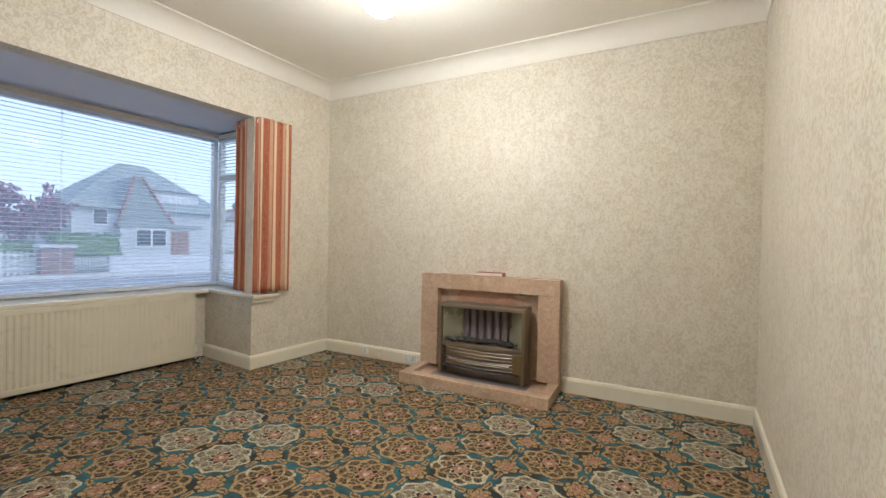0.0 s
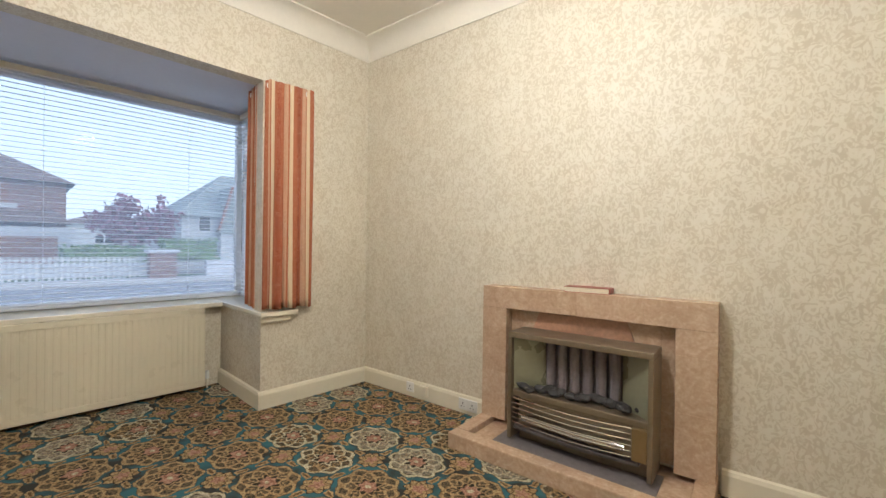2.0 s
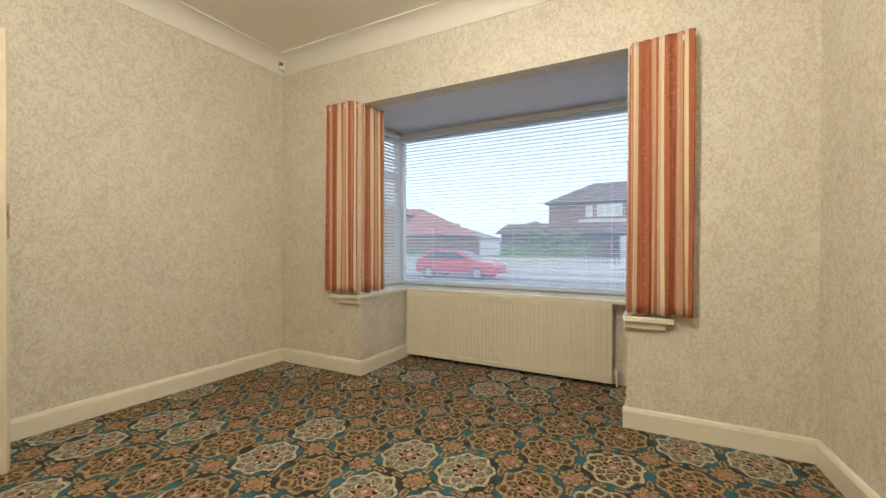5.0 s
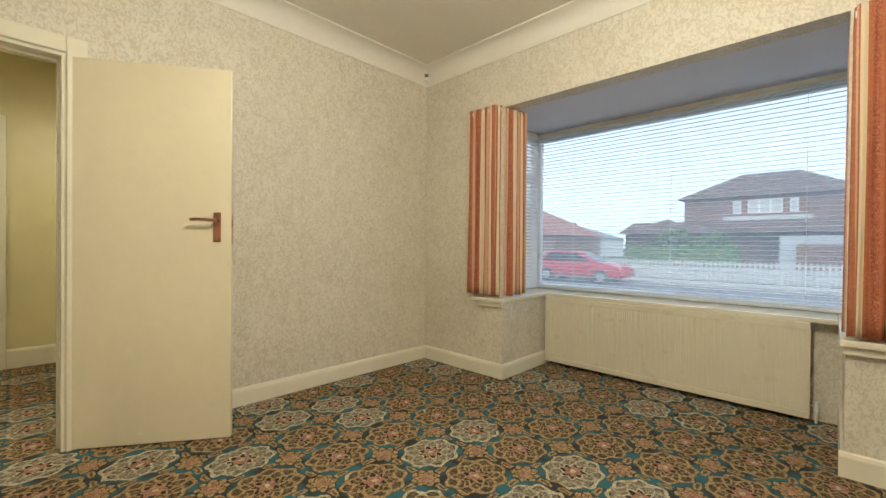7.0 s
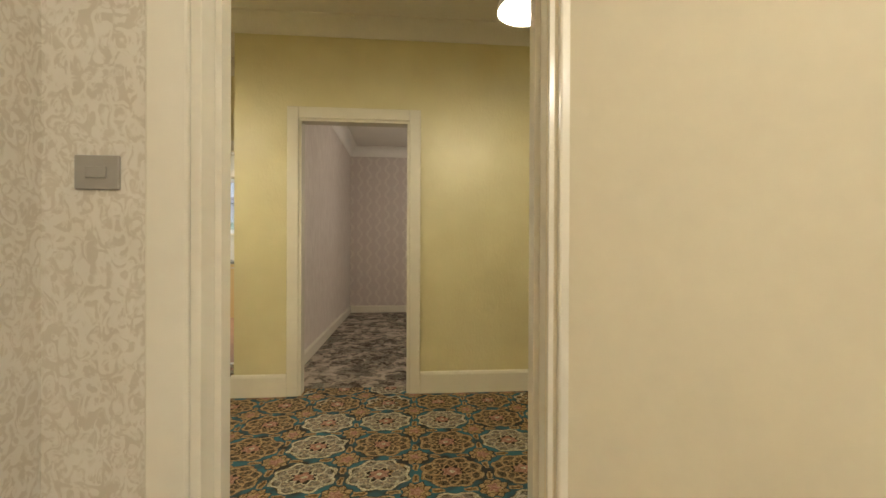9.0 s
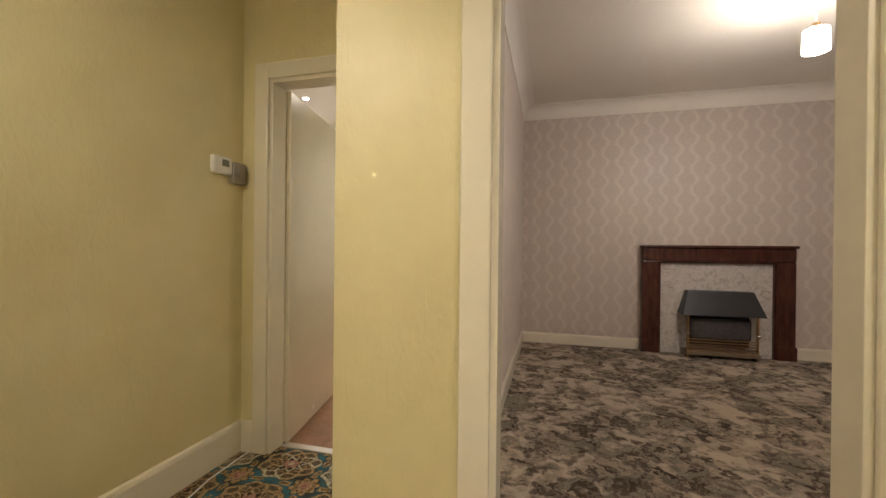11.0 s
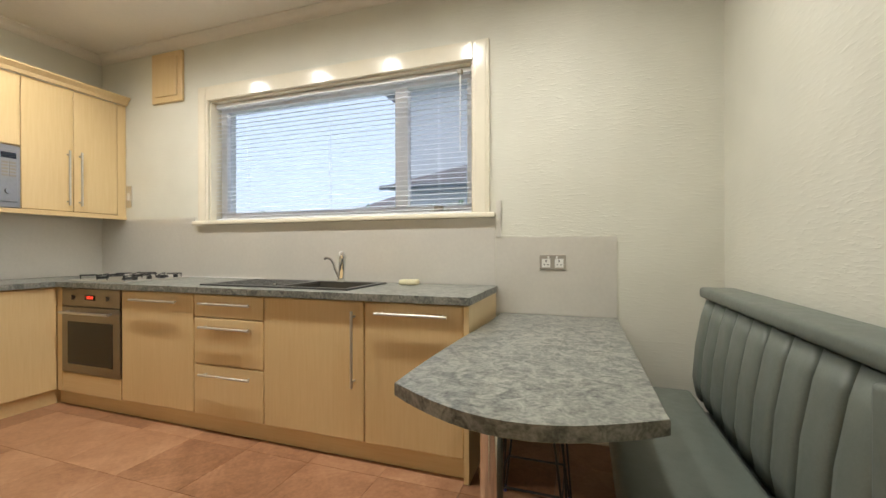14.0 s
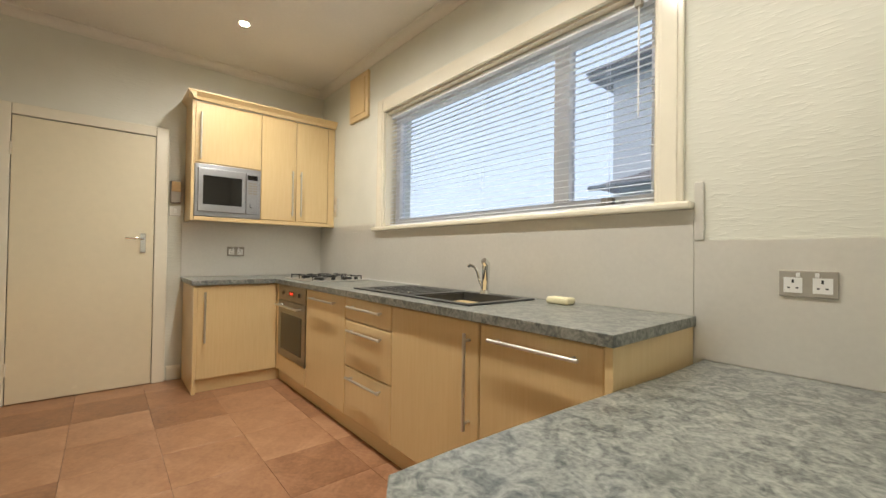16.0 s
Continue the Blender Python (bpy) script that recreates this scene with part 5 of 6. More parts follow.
part("board", bx(2.232, 2.258, KYS + 0.012, FY + 0.012, 0, 0.832, 0.002), M_BEECH, ep)
cpn = thing("corner_post", "beech corner post between the two runs", "panel", (5.22, FY, 0.1))
part("board", bx(5.197, FXE - 0.001, FY - 0.02, FY - 0.001, 0.105, 0.83, 0.002), M_BEECH, cpn)
cu = thing("corner_cabinet", "beech fronted cupboard on the end wall", "kitchen cabinet", (5.5, -5.88, 0))
part("body", bx(FXE + 0.021, KX1 - 0.012, KYS + 0.012, -5.603, 0.10, 0.832), M_BEECH, cu)
dd = part("door", bx(FXE, FXE + 0.02, FY + 0.002, -5.603, 0.107, 0.828, 0.005), M_BEECH, cu)
bar_handle(dd, (FXE, -5.655, 0.39), (FXE, -5.655, 0.78), (-0.032, 0, 0))
part("side_panel", bx(FXE - 0.012, KX1 - 0.012, -5.602, -5.578, 0, 0.832, 0.002), M_BEECH, cu)
pl = thing("plinth", "beech plinth along the foot of the units", "plinth", (3.7, FY - 0.05, 0))
part("board", bx(2.259, FXE + 0.05, FY - 0.055, FY - 0.04, 0, 0.10), M_BEECH_H, pl)
part("board", bx(FXE + 0.04, FXE + 0.055, FY - 0.04, -5.603, 0, 0.10), M_BEECH_H, pl)
nc = thing("side_cabinet", "beech base unit beside the back door", "kitchen cabinet", (5.5, -4.0, 0))
part("body", bx(5.20, KX1 - 0.012, -4.425, KYN - 0.02, 0.0, 0.832), M_BEECH, nc)
part("top", bx(5.17, KX1 - 0.006, -4.432, KYN - 0.02, 0.834, 0.874, 0.006), M_WORKTOP, nc, "grey green laminate top")

wk = thing("worktop", "grey green mottled laminate worktop in an L", "worktop", (3.8, -6.5, 0.83))
SX0, SX1, SY0, SY1 = 2.93, 3.99, -6.735, -6.27
for x0, x1, y0, y1 in ((2.225, SX0 + 0.03, KYS + 0.008, FY + 0.025), (SX0 + 0.03, 3.43, SY1 - 0.03, FY + 0.025), (SX0 + 0.03, 3.43, KYS + 0.008, SY0 + 0.03),
                       (3.43, KX1 - 0.008, KYS + 0.008, FY + 0.025), (FXE - 0.025, KX1 - 0.008, FY + 0.025, -5.565)):
    part("top", bx(x0, x1, y0, y1, 0.834, 0.872, 0.002), M_WORKTOP, wk)

part("sealant", bx(4.0, KX1 - 0.02, KYS + 0.0065, KYS + 0.016, 0.8725, 0.880, 0.002), M_WHITE, wk, "white sealant line along the wall")
sk = thing("sink", "dark composite sink with bowl and drainer", "sink", (3.45, -6.5, 0.87))
bm = bmesh.new()
for x0, x1, y0, y1 in ((SX0, SX0 + 0.04, SY0, SY1), (3.40, SX1, SY0, SY1), (SX0 + 0.04, 3.40, SY0, SY0 + 0.06), (SX0 + 0.04, 3.40, SY1 - 0.04, SY1)):
    add_box(bm, x0, x1, y0, y1, 0.8725, 0.881, 0.003)
part("rim", bm, M_SINK, sk)
bm = bmesh.new()
x0, x1, y0, y1 = SX0 + 0.04, 3.40, SY0 + 0.06, SY1 - 0.04
add_box(bm, x0 - 0.006, x0, y0, y1, 0.72, 0.880)
add_box(bm, x1, x1 + 0.006, y0, y1, 0.72, 0.872)
add_box(bm, x0, x1, y0 - 0.006, y0, 0.72, 0.880)
add_box(bm, x0, x1, y1, y1 + 0.006, 0.72, 0.880)
add_box(bm, x0 - 0.006, x1 + 0.006, y0 - 0.006, y1 + 0.006, 0.712, 0.72)
part("bowl", bm, M_SINK, sk, "dark bowl")
for k in range(7):
    part("drainer_rib", bx(3.47 + k * 0.07, 3.485 + k * 0.07, SY0 + 0.08, SY1 - 0.06, 0.8805, 0.884, 0.0015), M_SINK, sk)
part("waste", rod((3.17, -6.5, 0.72), (3.17, -6.5, 0.724), 0.04, 16), M_CHROME, sk)
part("plug", rod((3.46, -6.33, 0.8805), (3.46, -6.33, 0.893), 0.012, 12), M_CHROME, sk, smooth=True)
tp = thing("mixer_tap", "chrome single lever mixer tap", "tap", (3.25, -6.70, 0.88))
part("base", rod((3.25, -6.70, 0.881), (3.25, -6.70, 0.90), 0.03, 18, 0.026), M_CHROME, tp, smooth=True)
part("body", rod((3.25, -6.70, 0.90), (3.228, -6.685, 1.045), 0.021, 18, 0.023), M_CHROME, tp, smooth=True)
part("spray_head", rod((3.228, -6.685, 1.045), (3.218, -6.655, 1.068), 0.023, 18, 0.016), M_CHROME, tp, smooth=True)
part("lever", tube([(3.262, -6.70, 0.90), (3.29, -6.695, 0.96), (3.30, -6.69, 1.00), (3.318, -6.685, 1.03), (3.35, -6.68, 1.038), (3.365, -6.68, 1.03)], 0.009, 8), M_CHROME, tp, smooth=True)
sg = thing("sponge", "small cream sponge on the worktop", "sponge", (2.76, -6.71, 0.873))
part("block", bx(2.70, 2.82, -6.74, -6.67, 0.8725, 0.905, 0.012, 3), M_SPONGE, sg)

hb = thing("gas_hob", "steel four burner gas hob with black pan supports", "hob", (4.95, -6.5, 0.873))
part("plate", bx(4.64, 5.22, -6.74, -6.25, 0.8725, 0.882, 0.004), M_STEEL, hb)
for i, (x, y) in enumerate(((4.79, -6.62), (5.07, -6.62), (4.79, -6.38), (5.07, -6.38))):
    q = part("burner", rod((x, y, 0.881), (x, y, 0.898), 0.045 - 0.008 * (i % 2), 16, 0.036), M_BLACK, hb, smooth=True)
    bm = bmesh.new()
    for k in range(4):
        a = k * math.pi / 2 + math.pi / 4
        ca, sa = math.cos(a), math.sin(a)
        add_box(bm, 0.03, 0.13, -0.004, 0.004, 0.0, 0.008, 0, 1, Matrix.Translation((x, y, 0.906)) @ Matrix.Rotation(a, 4, "Z"))
        add_rod(bm, (x + ca * 0.125, y + sa * 0.125, 0.8815), (x + ca * 0.125, y + sa * 0.125, 0.91), 0.004, 6)
    part("pan_support", bm, M_BLACK, hb)
for k in range(4):
    part("knob", rod((4.70 + 0.0 * k, -6.66 + k * 0.10, 0.881), (4.70, -6.66 + k * 0.10, 0.905), 0.016, 12), M_BLACK, hb)

# splashbacks
sb = thing("splashback", "brushed steel splashback behind the worktop", "splashback", (3.9, KYS, 1.1))
part("sheet", bx(2.236, KX1 - 0.010, KYS + 0.001, KYS + 0.006, 0.873, 1.286), M_SPLASH, sb)
part("sheet", bx(4.68, KX1 - 0.010, KYS + 0.001, KYS + 0.006, 1.287, 1.352), M_SPLASH, sb)
part("sheet", bx(KX1 - 0.006, KX1 - 0.001, KYS + 0.008, -5.56, 0.873, 1.352), M_SPLASH, sb)
s2 = thing("splashback", "brushed steel splashback above the breakfast table", "splashback", (1.9, KYS, 0.95))
part("sheet", bx(1.555, 2.232, KYS + 0.001, KYS + 0.006, 0.712, 1.165), M_SPLASH, s2)
part("edge_strip", bx(2.20, 2.232, KYS + 0.006, KYS + 0.012, 1.166, 1.39, 0.002), M_SPLASH, s2)

# wall cabinets
UX = 5.485


def wall_unit(name, label, y0, y1, z0, z1, splits, hinge):
    u = thing(name, label, "kitchen cabinet", (UX + 0.16, (y0 + y1) / 2, z0))
    part("body", bx(UX + 0.021, KX1 - 0.001, y0 + 0.001, y1 - 0.001, z0, z1), M_BEECH, u)
    for (a, b), hy in zip(splits, hinge):
        f = part("door", bx(UX, UX + 0.02, a + 0.002, b - 0.002, z0 + 0.004, z1 - 0.004, 0.005), M_BEECH, u)
        hh = 0.38 if z1 - z0 < 0.7 else 0.42
        zb = z0 + (0.03 if z1 - z0 < 0.7 else 0.05)
        bar_handle(f, (UX, hy, zb), (UX, hy, zb + hh), (-0.032, 0, 0))
    return u


wall_unit("wall_cabinet", "short beech wall cabinet above the microwave", -6.115, -5.60, 1.825, 2.335, [(-6.115, -5.60)], [-5.64])
wall_unit("wall_cabinet", "tall beech wall cabinet with two doors", -6.745, -6.116, 1.385, 2.335, [(-6.43, -6.116), (-6.745, -6.43)], [-6.39, -6.47])
wl = thing("wall_cabinet_trim", "beech cornice and light pelmet of the wall cabinets", "cornice", (5.6, -6.2, 2.33))
part("cornice", sweep([(0.0, 2.336), (0.02, 2.336), (0.03, 2.36), (0.06, 2.39), (0.06, 2.40), (0.0, 2.40)], (UX, -5.545), (UX, -6.815), (-1, 0)), M_BEECH_H, wl)
part("cornice", sweep([(0.0, 2.336), (0.02, 2.336), (0.03, 2.36), (0.06, 2.39), (0.06, 2.40), (0.0, 2.40)], (UX - 0.055, -5.60), (KX1, -5.60), (0, 1)), M_BEECH_H, wl)
part("filler", bx(UX + 0.002, KX1 - 0.001, -6.815, -6.747, 1.385, 2.335), M_BEECH, wl)
part("pelmet", bx(UX - 0.008, UX + 0.018, -6.815, -5.60, 1.350, 1.384, 0.003), M_BEECH_H, wl)
part("side_panel", bx(UX - 0.008, KX1 - 0.001, -5.599, -5.577, 1.350, 2.335, 0.002), M_BEECH, wl)
part("underside", bx(UX + 0.019, KX1 - 0.001, -6.815, -5.60, 1.37, 1.384), M_BEECH_H, wl)

M_MWSTEEL = make_plain("satin_microwave_steel", (0.40, 0.40, 0.41), 0.36, 1.0, grain=60)
mw = thing("microwave", "built-in steel microwave with dark glass door", "microwave", (5.6, -5.86, 1.39))
part("trim_frame", bx(UX - 0.006, KX1 - 0.02, -6.112, -5.603, 1.388, 1.82, 0.004), M_MWSTEEL, mw)
md_ = part("door", bx(UX - 0.024, UX - 0.007, -5.985, -5.625, 1.425, 1.785, 0.005), M_MWSTEEL, mw)
part("glass", bx(UX - 0.027, UX - 0.023, -5.955, -5.66, 1.485, 1.725, 0.003), M_DARKGLASS, md_, "dark door glass")
cpn2 = part("control_panel", bx(UX - 0.024, UX - 0.007, -6.09, -5.99, 1.425, 1.785, 0.004), M_MWSTEEL, mw)
part("display", bx(UX - 0.026, UX - 0.0235, -6.08, -6.0, 1.725, 1.765), M_DARKGLASS, cpn2)
for r in range(5):
    for k in range(2):
        part("button", bx(UX - 0.027, UX - 0.0235, -6.078 + k * 0.04, -6.044 + k * 0.04, 1.60 + r * 0.022, 1.614 + r * 0.022), M_GREYBOX, cpn2)
part("dial", rod((UX - 0.023, -6.04, 1.50), (UX - 0.04, -6.04, 1.50), 0.022, 16), M_MWSTEEL, cpn2)


def facing_y(x, z, y=KYS + 0.006):
    return Matrix.Translation((x, y, z))


def facing_mx(y, z, x=KX1):
    return Matrix.Translation((x, y, z)) @ Matrix.Rotation(radians(90), 4, "Z")


socket("wall_socket", "brushed steel twin socket above the breakfast table", facing_y(1.90, 1.017), plate=M_GREYBOX)
socket("wall_socket", "brushed steel twin socket on the end wall", facing_mx(-5.99, 1.10, KX1 - 0.006), plate=M_GREYBOX)
fs = thing("fused_switch", "narrow white fused switch beside the wall cabinets", "light switch", m=facing_y(5.45, 1.55, KYS))
part("plate", bx(-0.035, 0.035, 0, 0.009, -0.09, 0.09, 0.003), M_STEEL, fs)
part("rocker", bx(-0.014, 0.014, 0.0088, 0.013, -0.03, 0.03, 0.002), M_WHITE, fs)
ks = thing("light_switch", "brushed steel light switch beside the back door", "light switch", m=facing_mx(-5.51, 1.44))
part("plate", bx(-0.043, 0.043, 0, 0.009, -0.043, 0.043, 0.003), M_STEEL, ks)
part("rocker", bx(-0.012, 0.012, 0.0088, 0.013, -0.02, 0.02, 0.002), M_WHITE, ks)
kb = thing("key_box", "small brown wall box beside the back door", "wall box", m=facing_mx(-5.51, 1.60))
part("box", bx(-0.04, 0.04, 0, 0.05, -0.095, 0.095, 0.008), M_GREYBOX, kb)
part("lid", bx(-0.034, 0.034, 0.0495, 0.056, 0.0, 0.085, 0.004), M_BRASS, kb)

# ---------- breakfast table, stool and bench ----------
tbl = thing("breakfast_table", "grey green laminate breakfast table on one chrome leg", "table", (1.9, -6.1, 0))
outline = [(1.555, KYS + 0.008), (2.20, KYS + 0.008)]
for k in range(9):
    f = k / 8
    outline.append((2.20 + 0.05 * math.sin(f * math.pi / 2), KYS + 0.35 + 1.03 * f))
cx0, cx1, cy = 2.25, 1.545, -5.44
for k in range(1, 14):
    f = k / 14
    outline.append((cx0 + (cx1 - cx0) * f, cy + 0.145 * math.sin(math.pi * f) + 0.03 * f))
outline.append((1.545, -5.41))
part("tabletop", prism(outline, 0.672, 0.711, 0.004), M_WORKTOP, tbl)
lg = part("leg", rod((1.955, -5.40, 0.03), (1.955, -5.40, 0.671), 0.03, 24), M_CHROME, tbl, "chrome tube leg", smooth=True)
part("foot", rod((1.955, -5.40, 0.0), (1.955, -5.40, 0.03), 0.036, 24), M_BLACK, lg, "black foot", smooth=True)
part("flange", rod((1.955, -5.40, 0.655), (1.955, -5.40, 0.6715), 0.05, 20), M_CHROME, lg)


def stool(x, y, turn):
    s = thing("bar_stool", "black wire stool with dark seat under the table", "stool", group="stools under the table", m=Matrix.Translation((x, y, 0)) @ Matrix.Rotation(radians(turn), 4, "Z"))
    part("seat", rod((0, 0, 0.60), (0, 0, 0.625), 0.15, 28), M_SEATDARK, s, smooth=True)
    for k in range(4):
        a = k * math.pi / 2 + math.pi / 4
        ca, sa = math.cos(a), math.sin(a)
        t0 = Vector((-sa, ca, 0)) * 0.03
        top, foot = Vector((ca * 0.12, sa * 0.12, 0.60)), Vector((ca * 0.20, sa * 0.20, 0.012))
        g = part("leg", tube([top + t0, foot + t0 * 0.2 + Vector((0, 0, 0.01)), foot, foot - t0 * 0.2 + Vector((0, 0, 0.01)), top - t0], 0.005, 6), M_BLACK, s, smooth=True)
        part("foot_cap", rod(foot - Vector((0, 0, 0.012)), foot + Vector((0, 0, 0.012)), 0.009, 8), M_BLUE, g, "blue rubber cap")
    pts = [(0.172 * math.cos(k * math.tau / 4 + math.pi / 4), 0.172 * math.sin(k * math.tau / 4 + math.pi / 4), 0.17) for k in range(5)]
    part("ring", tube(pts, 0.005, 6), M_BLACK, s)
    return s


stool(1.928, -6.065, 0)

BO = 0.03
bn = thing("bench", "dark green buttoned leatherette banquette along the wall", "bench", (1.32, -6.0, 0))
BY0, BY1 = -6.50, -5.225
prof = [(1.16, 0.0), (1.55, 0.0), (1.612, 0.362), (1.16, 0.362)]
bm = bmesh.new()
ends = [[bm.verts.new((x + BO, y, z)) for x, z in prof] for y in (BY0, BY1)]
for k in range(4):
    bm.faces.new((ends[0][k], ends[0][(k + 1) % 4], ends[1][(k + 1) % 4], ends[1][k]))
bm.faces.new(ends[0]), bm.faces.new(ends[1])
bmesh.ops.bevel(bm, geom=bm.edges[:], offset=0.012, segments=2, affect="EDGES", profile=0.5)
part("base", bm, M_VINYL, bn, smooth=True)
part("seat", bx(1.235 + BO, 1.612 + BO, BY0, BY1 + 0.002, 0.355, 0.455, 0.028, 4), M_VINYL, bn, smooth=True)
# back: rows of upright channels between the shell and the cap
bm = bmesh.new()
poly = [(1.062, 0.0), (1.16, 0.0), (1.16, 0.42), (1.215, 0.44), (1.165, 0.875), (1.062, 0.875)]
ends = [[bm.verts.new((x + BO, y, z)) for x, z in poly] for y in (BY0, BY1 + 0.002)]
for k in range(6):
    bm.faces.new((ends[0][k], ends[0][(k + 1) % 6], ends[1][(k + 1) % 6], ends[1][k]))
bm.faces.new(ends[0]), bm.faces.new(ends[1])
part("back_shell", bm, M_VINYL, bn)
n = 9
for k in range(n):
    y0 = BY0 + 0.01 + (BY1 - BY0 - 0.07) * k / n
    y1 = BY0 + 0.01 + (BY1 - BY0 - 0.07) * (k + 1) / n
    bm = bmesh.new()
    rings = []
    for z, x in ((0.44, 1.218), (0.52, 1.232), (0.66, 1.222), (0.80, 1.198), (0.868, 1.178)):
        ring = []
        for i in range(7):
            f = i / 6
            ring.append(bm.verts.new((BO + x + 0.009 * math.sin(math.pi * f) ** 0.5 if 0 < f < 1 else BO + x - 0.006, y0 + (y1 - y0) * f, z)))
        rings.append(ring)
    for a, b in zip(rings, rings[1:]):
        for i in range(6):
            bm.faces.new((a[i], a[i + 1], b[i + 1], b[i]))
    ob = part("channel", bm, M_VINYL, bn, smooth=True)
    ob.modifiers.new("thickness", "SOLIDIFY").thickness = 0.012
part("side_roll", bx(1.17 + BO, 1.235 + BO, BY1 - 0.055, BY1 + 0.004, 0.44, 0.87, 0.014, 3), M_VINYL, bn, smooth=True)
part("cap", bx(1.058 + BO, 1.205 + BO, BY0, BY1 + 0.008, 0.876, 0.922, 0.014, 3), M_VINYL, bn, smooth=True)
# end panel in one sheet from the base up to the back
bm = bmesh.new()
poly = [(1.064, 0.001), (1.552, 0.001), (1.610, 0.356), (1.262, 0.370), (1.232, 0.46), (1.196, 0.874), (1.064, 0.874)]
ends = [[bm.verts.new((x + BO, y, z)) for x, z in poly] for y in (BY1 + 0.003, BY1 + 0.010)]
for k in range(7):
    bm.faces.new((ends[0][k], ends[0][(k + 1) % 7], ends[1][(k + 1) % 7], ends[1][k]))
bm.faces.new(ends[0]), bm.faces.new(ends[1])
part("end_panel", bm, M_VINYL, bn)
for z in (0.48, 0.80):
    part("stud", sphere((1.13 + BO, BY1 + 0.010, z), 0.009, 10, 8, 1.0), M_BRASS, bn, "small brass stud")

# ---------- kitchen spots ----------
for x in (1.846, 2.632, 3.40, 4.16, 4.92):
    sp = thing("spotlight", "lit round recessed ceiling spotlight", "spotlight", (x, -5.82, KC), "ceiling spotlights")
    bm = bmesh.new()
    ring = []
    for r, z in ((0.031, KC - 0.004), (0.042, KC - 0.008), (0.045, KC - 0.002), (0.031, KC - 0.001)):
        ring.append([bm.verts.new((x + r * math.cos(k * math.tau / 20), -5.82 + r * math.sin(k * math.tau / 20), z)) for k in range(20)])
    for a, b in zip(ring, ring[1:] + ring[:1]):
        for k in range(20):
            bm.faces.new((a[k], a[(k + 1) % 20], b[(k + 1) % 20], b[k]))
    part("bezel", bm, M_CHROME, sp, smooth=True)
    part("lens", rod((x, -5.82, KC - 0.0045), (x, -5.82, KC - 0.0005), 0.030, 16), M_BULB, sp, "glowing lens")
    ld = bpy.data.lights.new("spot", "SPOT")
    ld.energy, ld.color, ld.spot_size, ld.spot_blend, ld.shadow_soft_size = 30.0, (1.0, 0.95, 0.85), radians(172), 1.0, 0.05
    lo_ = new("spot_lamp", ld)
    lo_.parent, lo_.matrix_parent_inverse = sp, BASE[sp.name]
    lo_.matrix_basis = Matrix.Translation((x, -5.82, KC - 0.012))

# ---------- outdoors ----------
GZ = -0.45
solid("ground", bx(-2500, 2500, -2500, 2500, GZ - 0.6, GZ - 0.12), M_GRASS, "grass and open ground to the horizon", "ground")
solid("pavement_front", bx(-12, -4.2, -60, 60, GZ - 0.115, GZ), M_PAVE, "pale concrete front garden paving and pavement", "pavement")
solid("road", bx(-20, -12, -60, 60, GZ - 0.115, GZ - 0.10), M_ASPHALT, "grey asphalt street", "road")
solid("pavement_far", bx(-22.2, -20, -60, 60, GZ - 0.115, GZ), M_PAVE, "pale concrete pavement across the street", "pavement")
solid("lawn_far", bx(-60, -22.2, -60, 60, GZ - 0.115, GZ + 0.02), M_GRASS, "front lawns across the street", "lawn")
solid("yard_back", bx(-4.2, 60, -60, -7.1, GZ - 0.115, GZ), M_PAVE, "paved yard behind the kitchen", "pavement")


def hip_roof(x0, x1, y0, y1, z0, z1, over=0.4, along="y", inset=None):
    bm = bmesh.new()
    x0, x1, y0, y1 = x0 - over, x1 + over, y0 - over, y1 + over
    i = inset if inset is not None else min(x1 - x0, y1 - y0) / 2
    lo = [bm.verts.new(c) for c in ((x0, y0, z0), (x1, y0, z0), (x1, y1, z0), (x0, y1, z0))]
    if along == "y":
        a, b = bm.verts.new(((x0 + x1) / 2, y0 + i, z1)), bm.verts.new(((x0 + x1) / 2, y1 - i, z1))
        bm.faces.new((lo[0], lo[1], a)), bm.faces.new((lo[1], lo[2], b, a)), bm.faces.new((lo[2], lo[3], b)), bm.faces.new((lo[3], lo[0], a, b))
    else:
        a, b = bm.verts.new((x0 + i, (y0 + y1) / 2, z1)), bm.verts.new((x1 - i, (y0 + y1) / 2, z1))
        bm.faces.new((lo[0], lo[1], b, a)), bm.faces.new((lo[1], lo[2], b)), bm.faces.new((lo[2], lo[3], a, b)), bm.faces.new((lo[3], lo[0], a))
    bm.faces.new(lo)
    return bm


def house_window(h, x, y0, y1, z0, z1, panes=3, glass=None):
    """A window on a front that looks to +x."""
    w = part("window", bx(x - 0.05, x + 0.06, y0, y1, z0, z1), M_UPVC, h)
    n = panes
    for k in range(n):
        a = y0 + (y1 - y0) * k / n + 0.06
        b = y0 + (y1 - y0) * (k + 1) / n - 0.06
        part("pane", bx(x + 0.05, x + 0.075, a, b, z0 + 0.07, z1 - 0.07), glass or M_DARKGLASS, w)


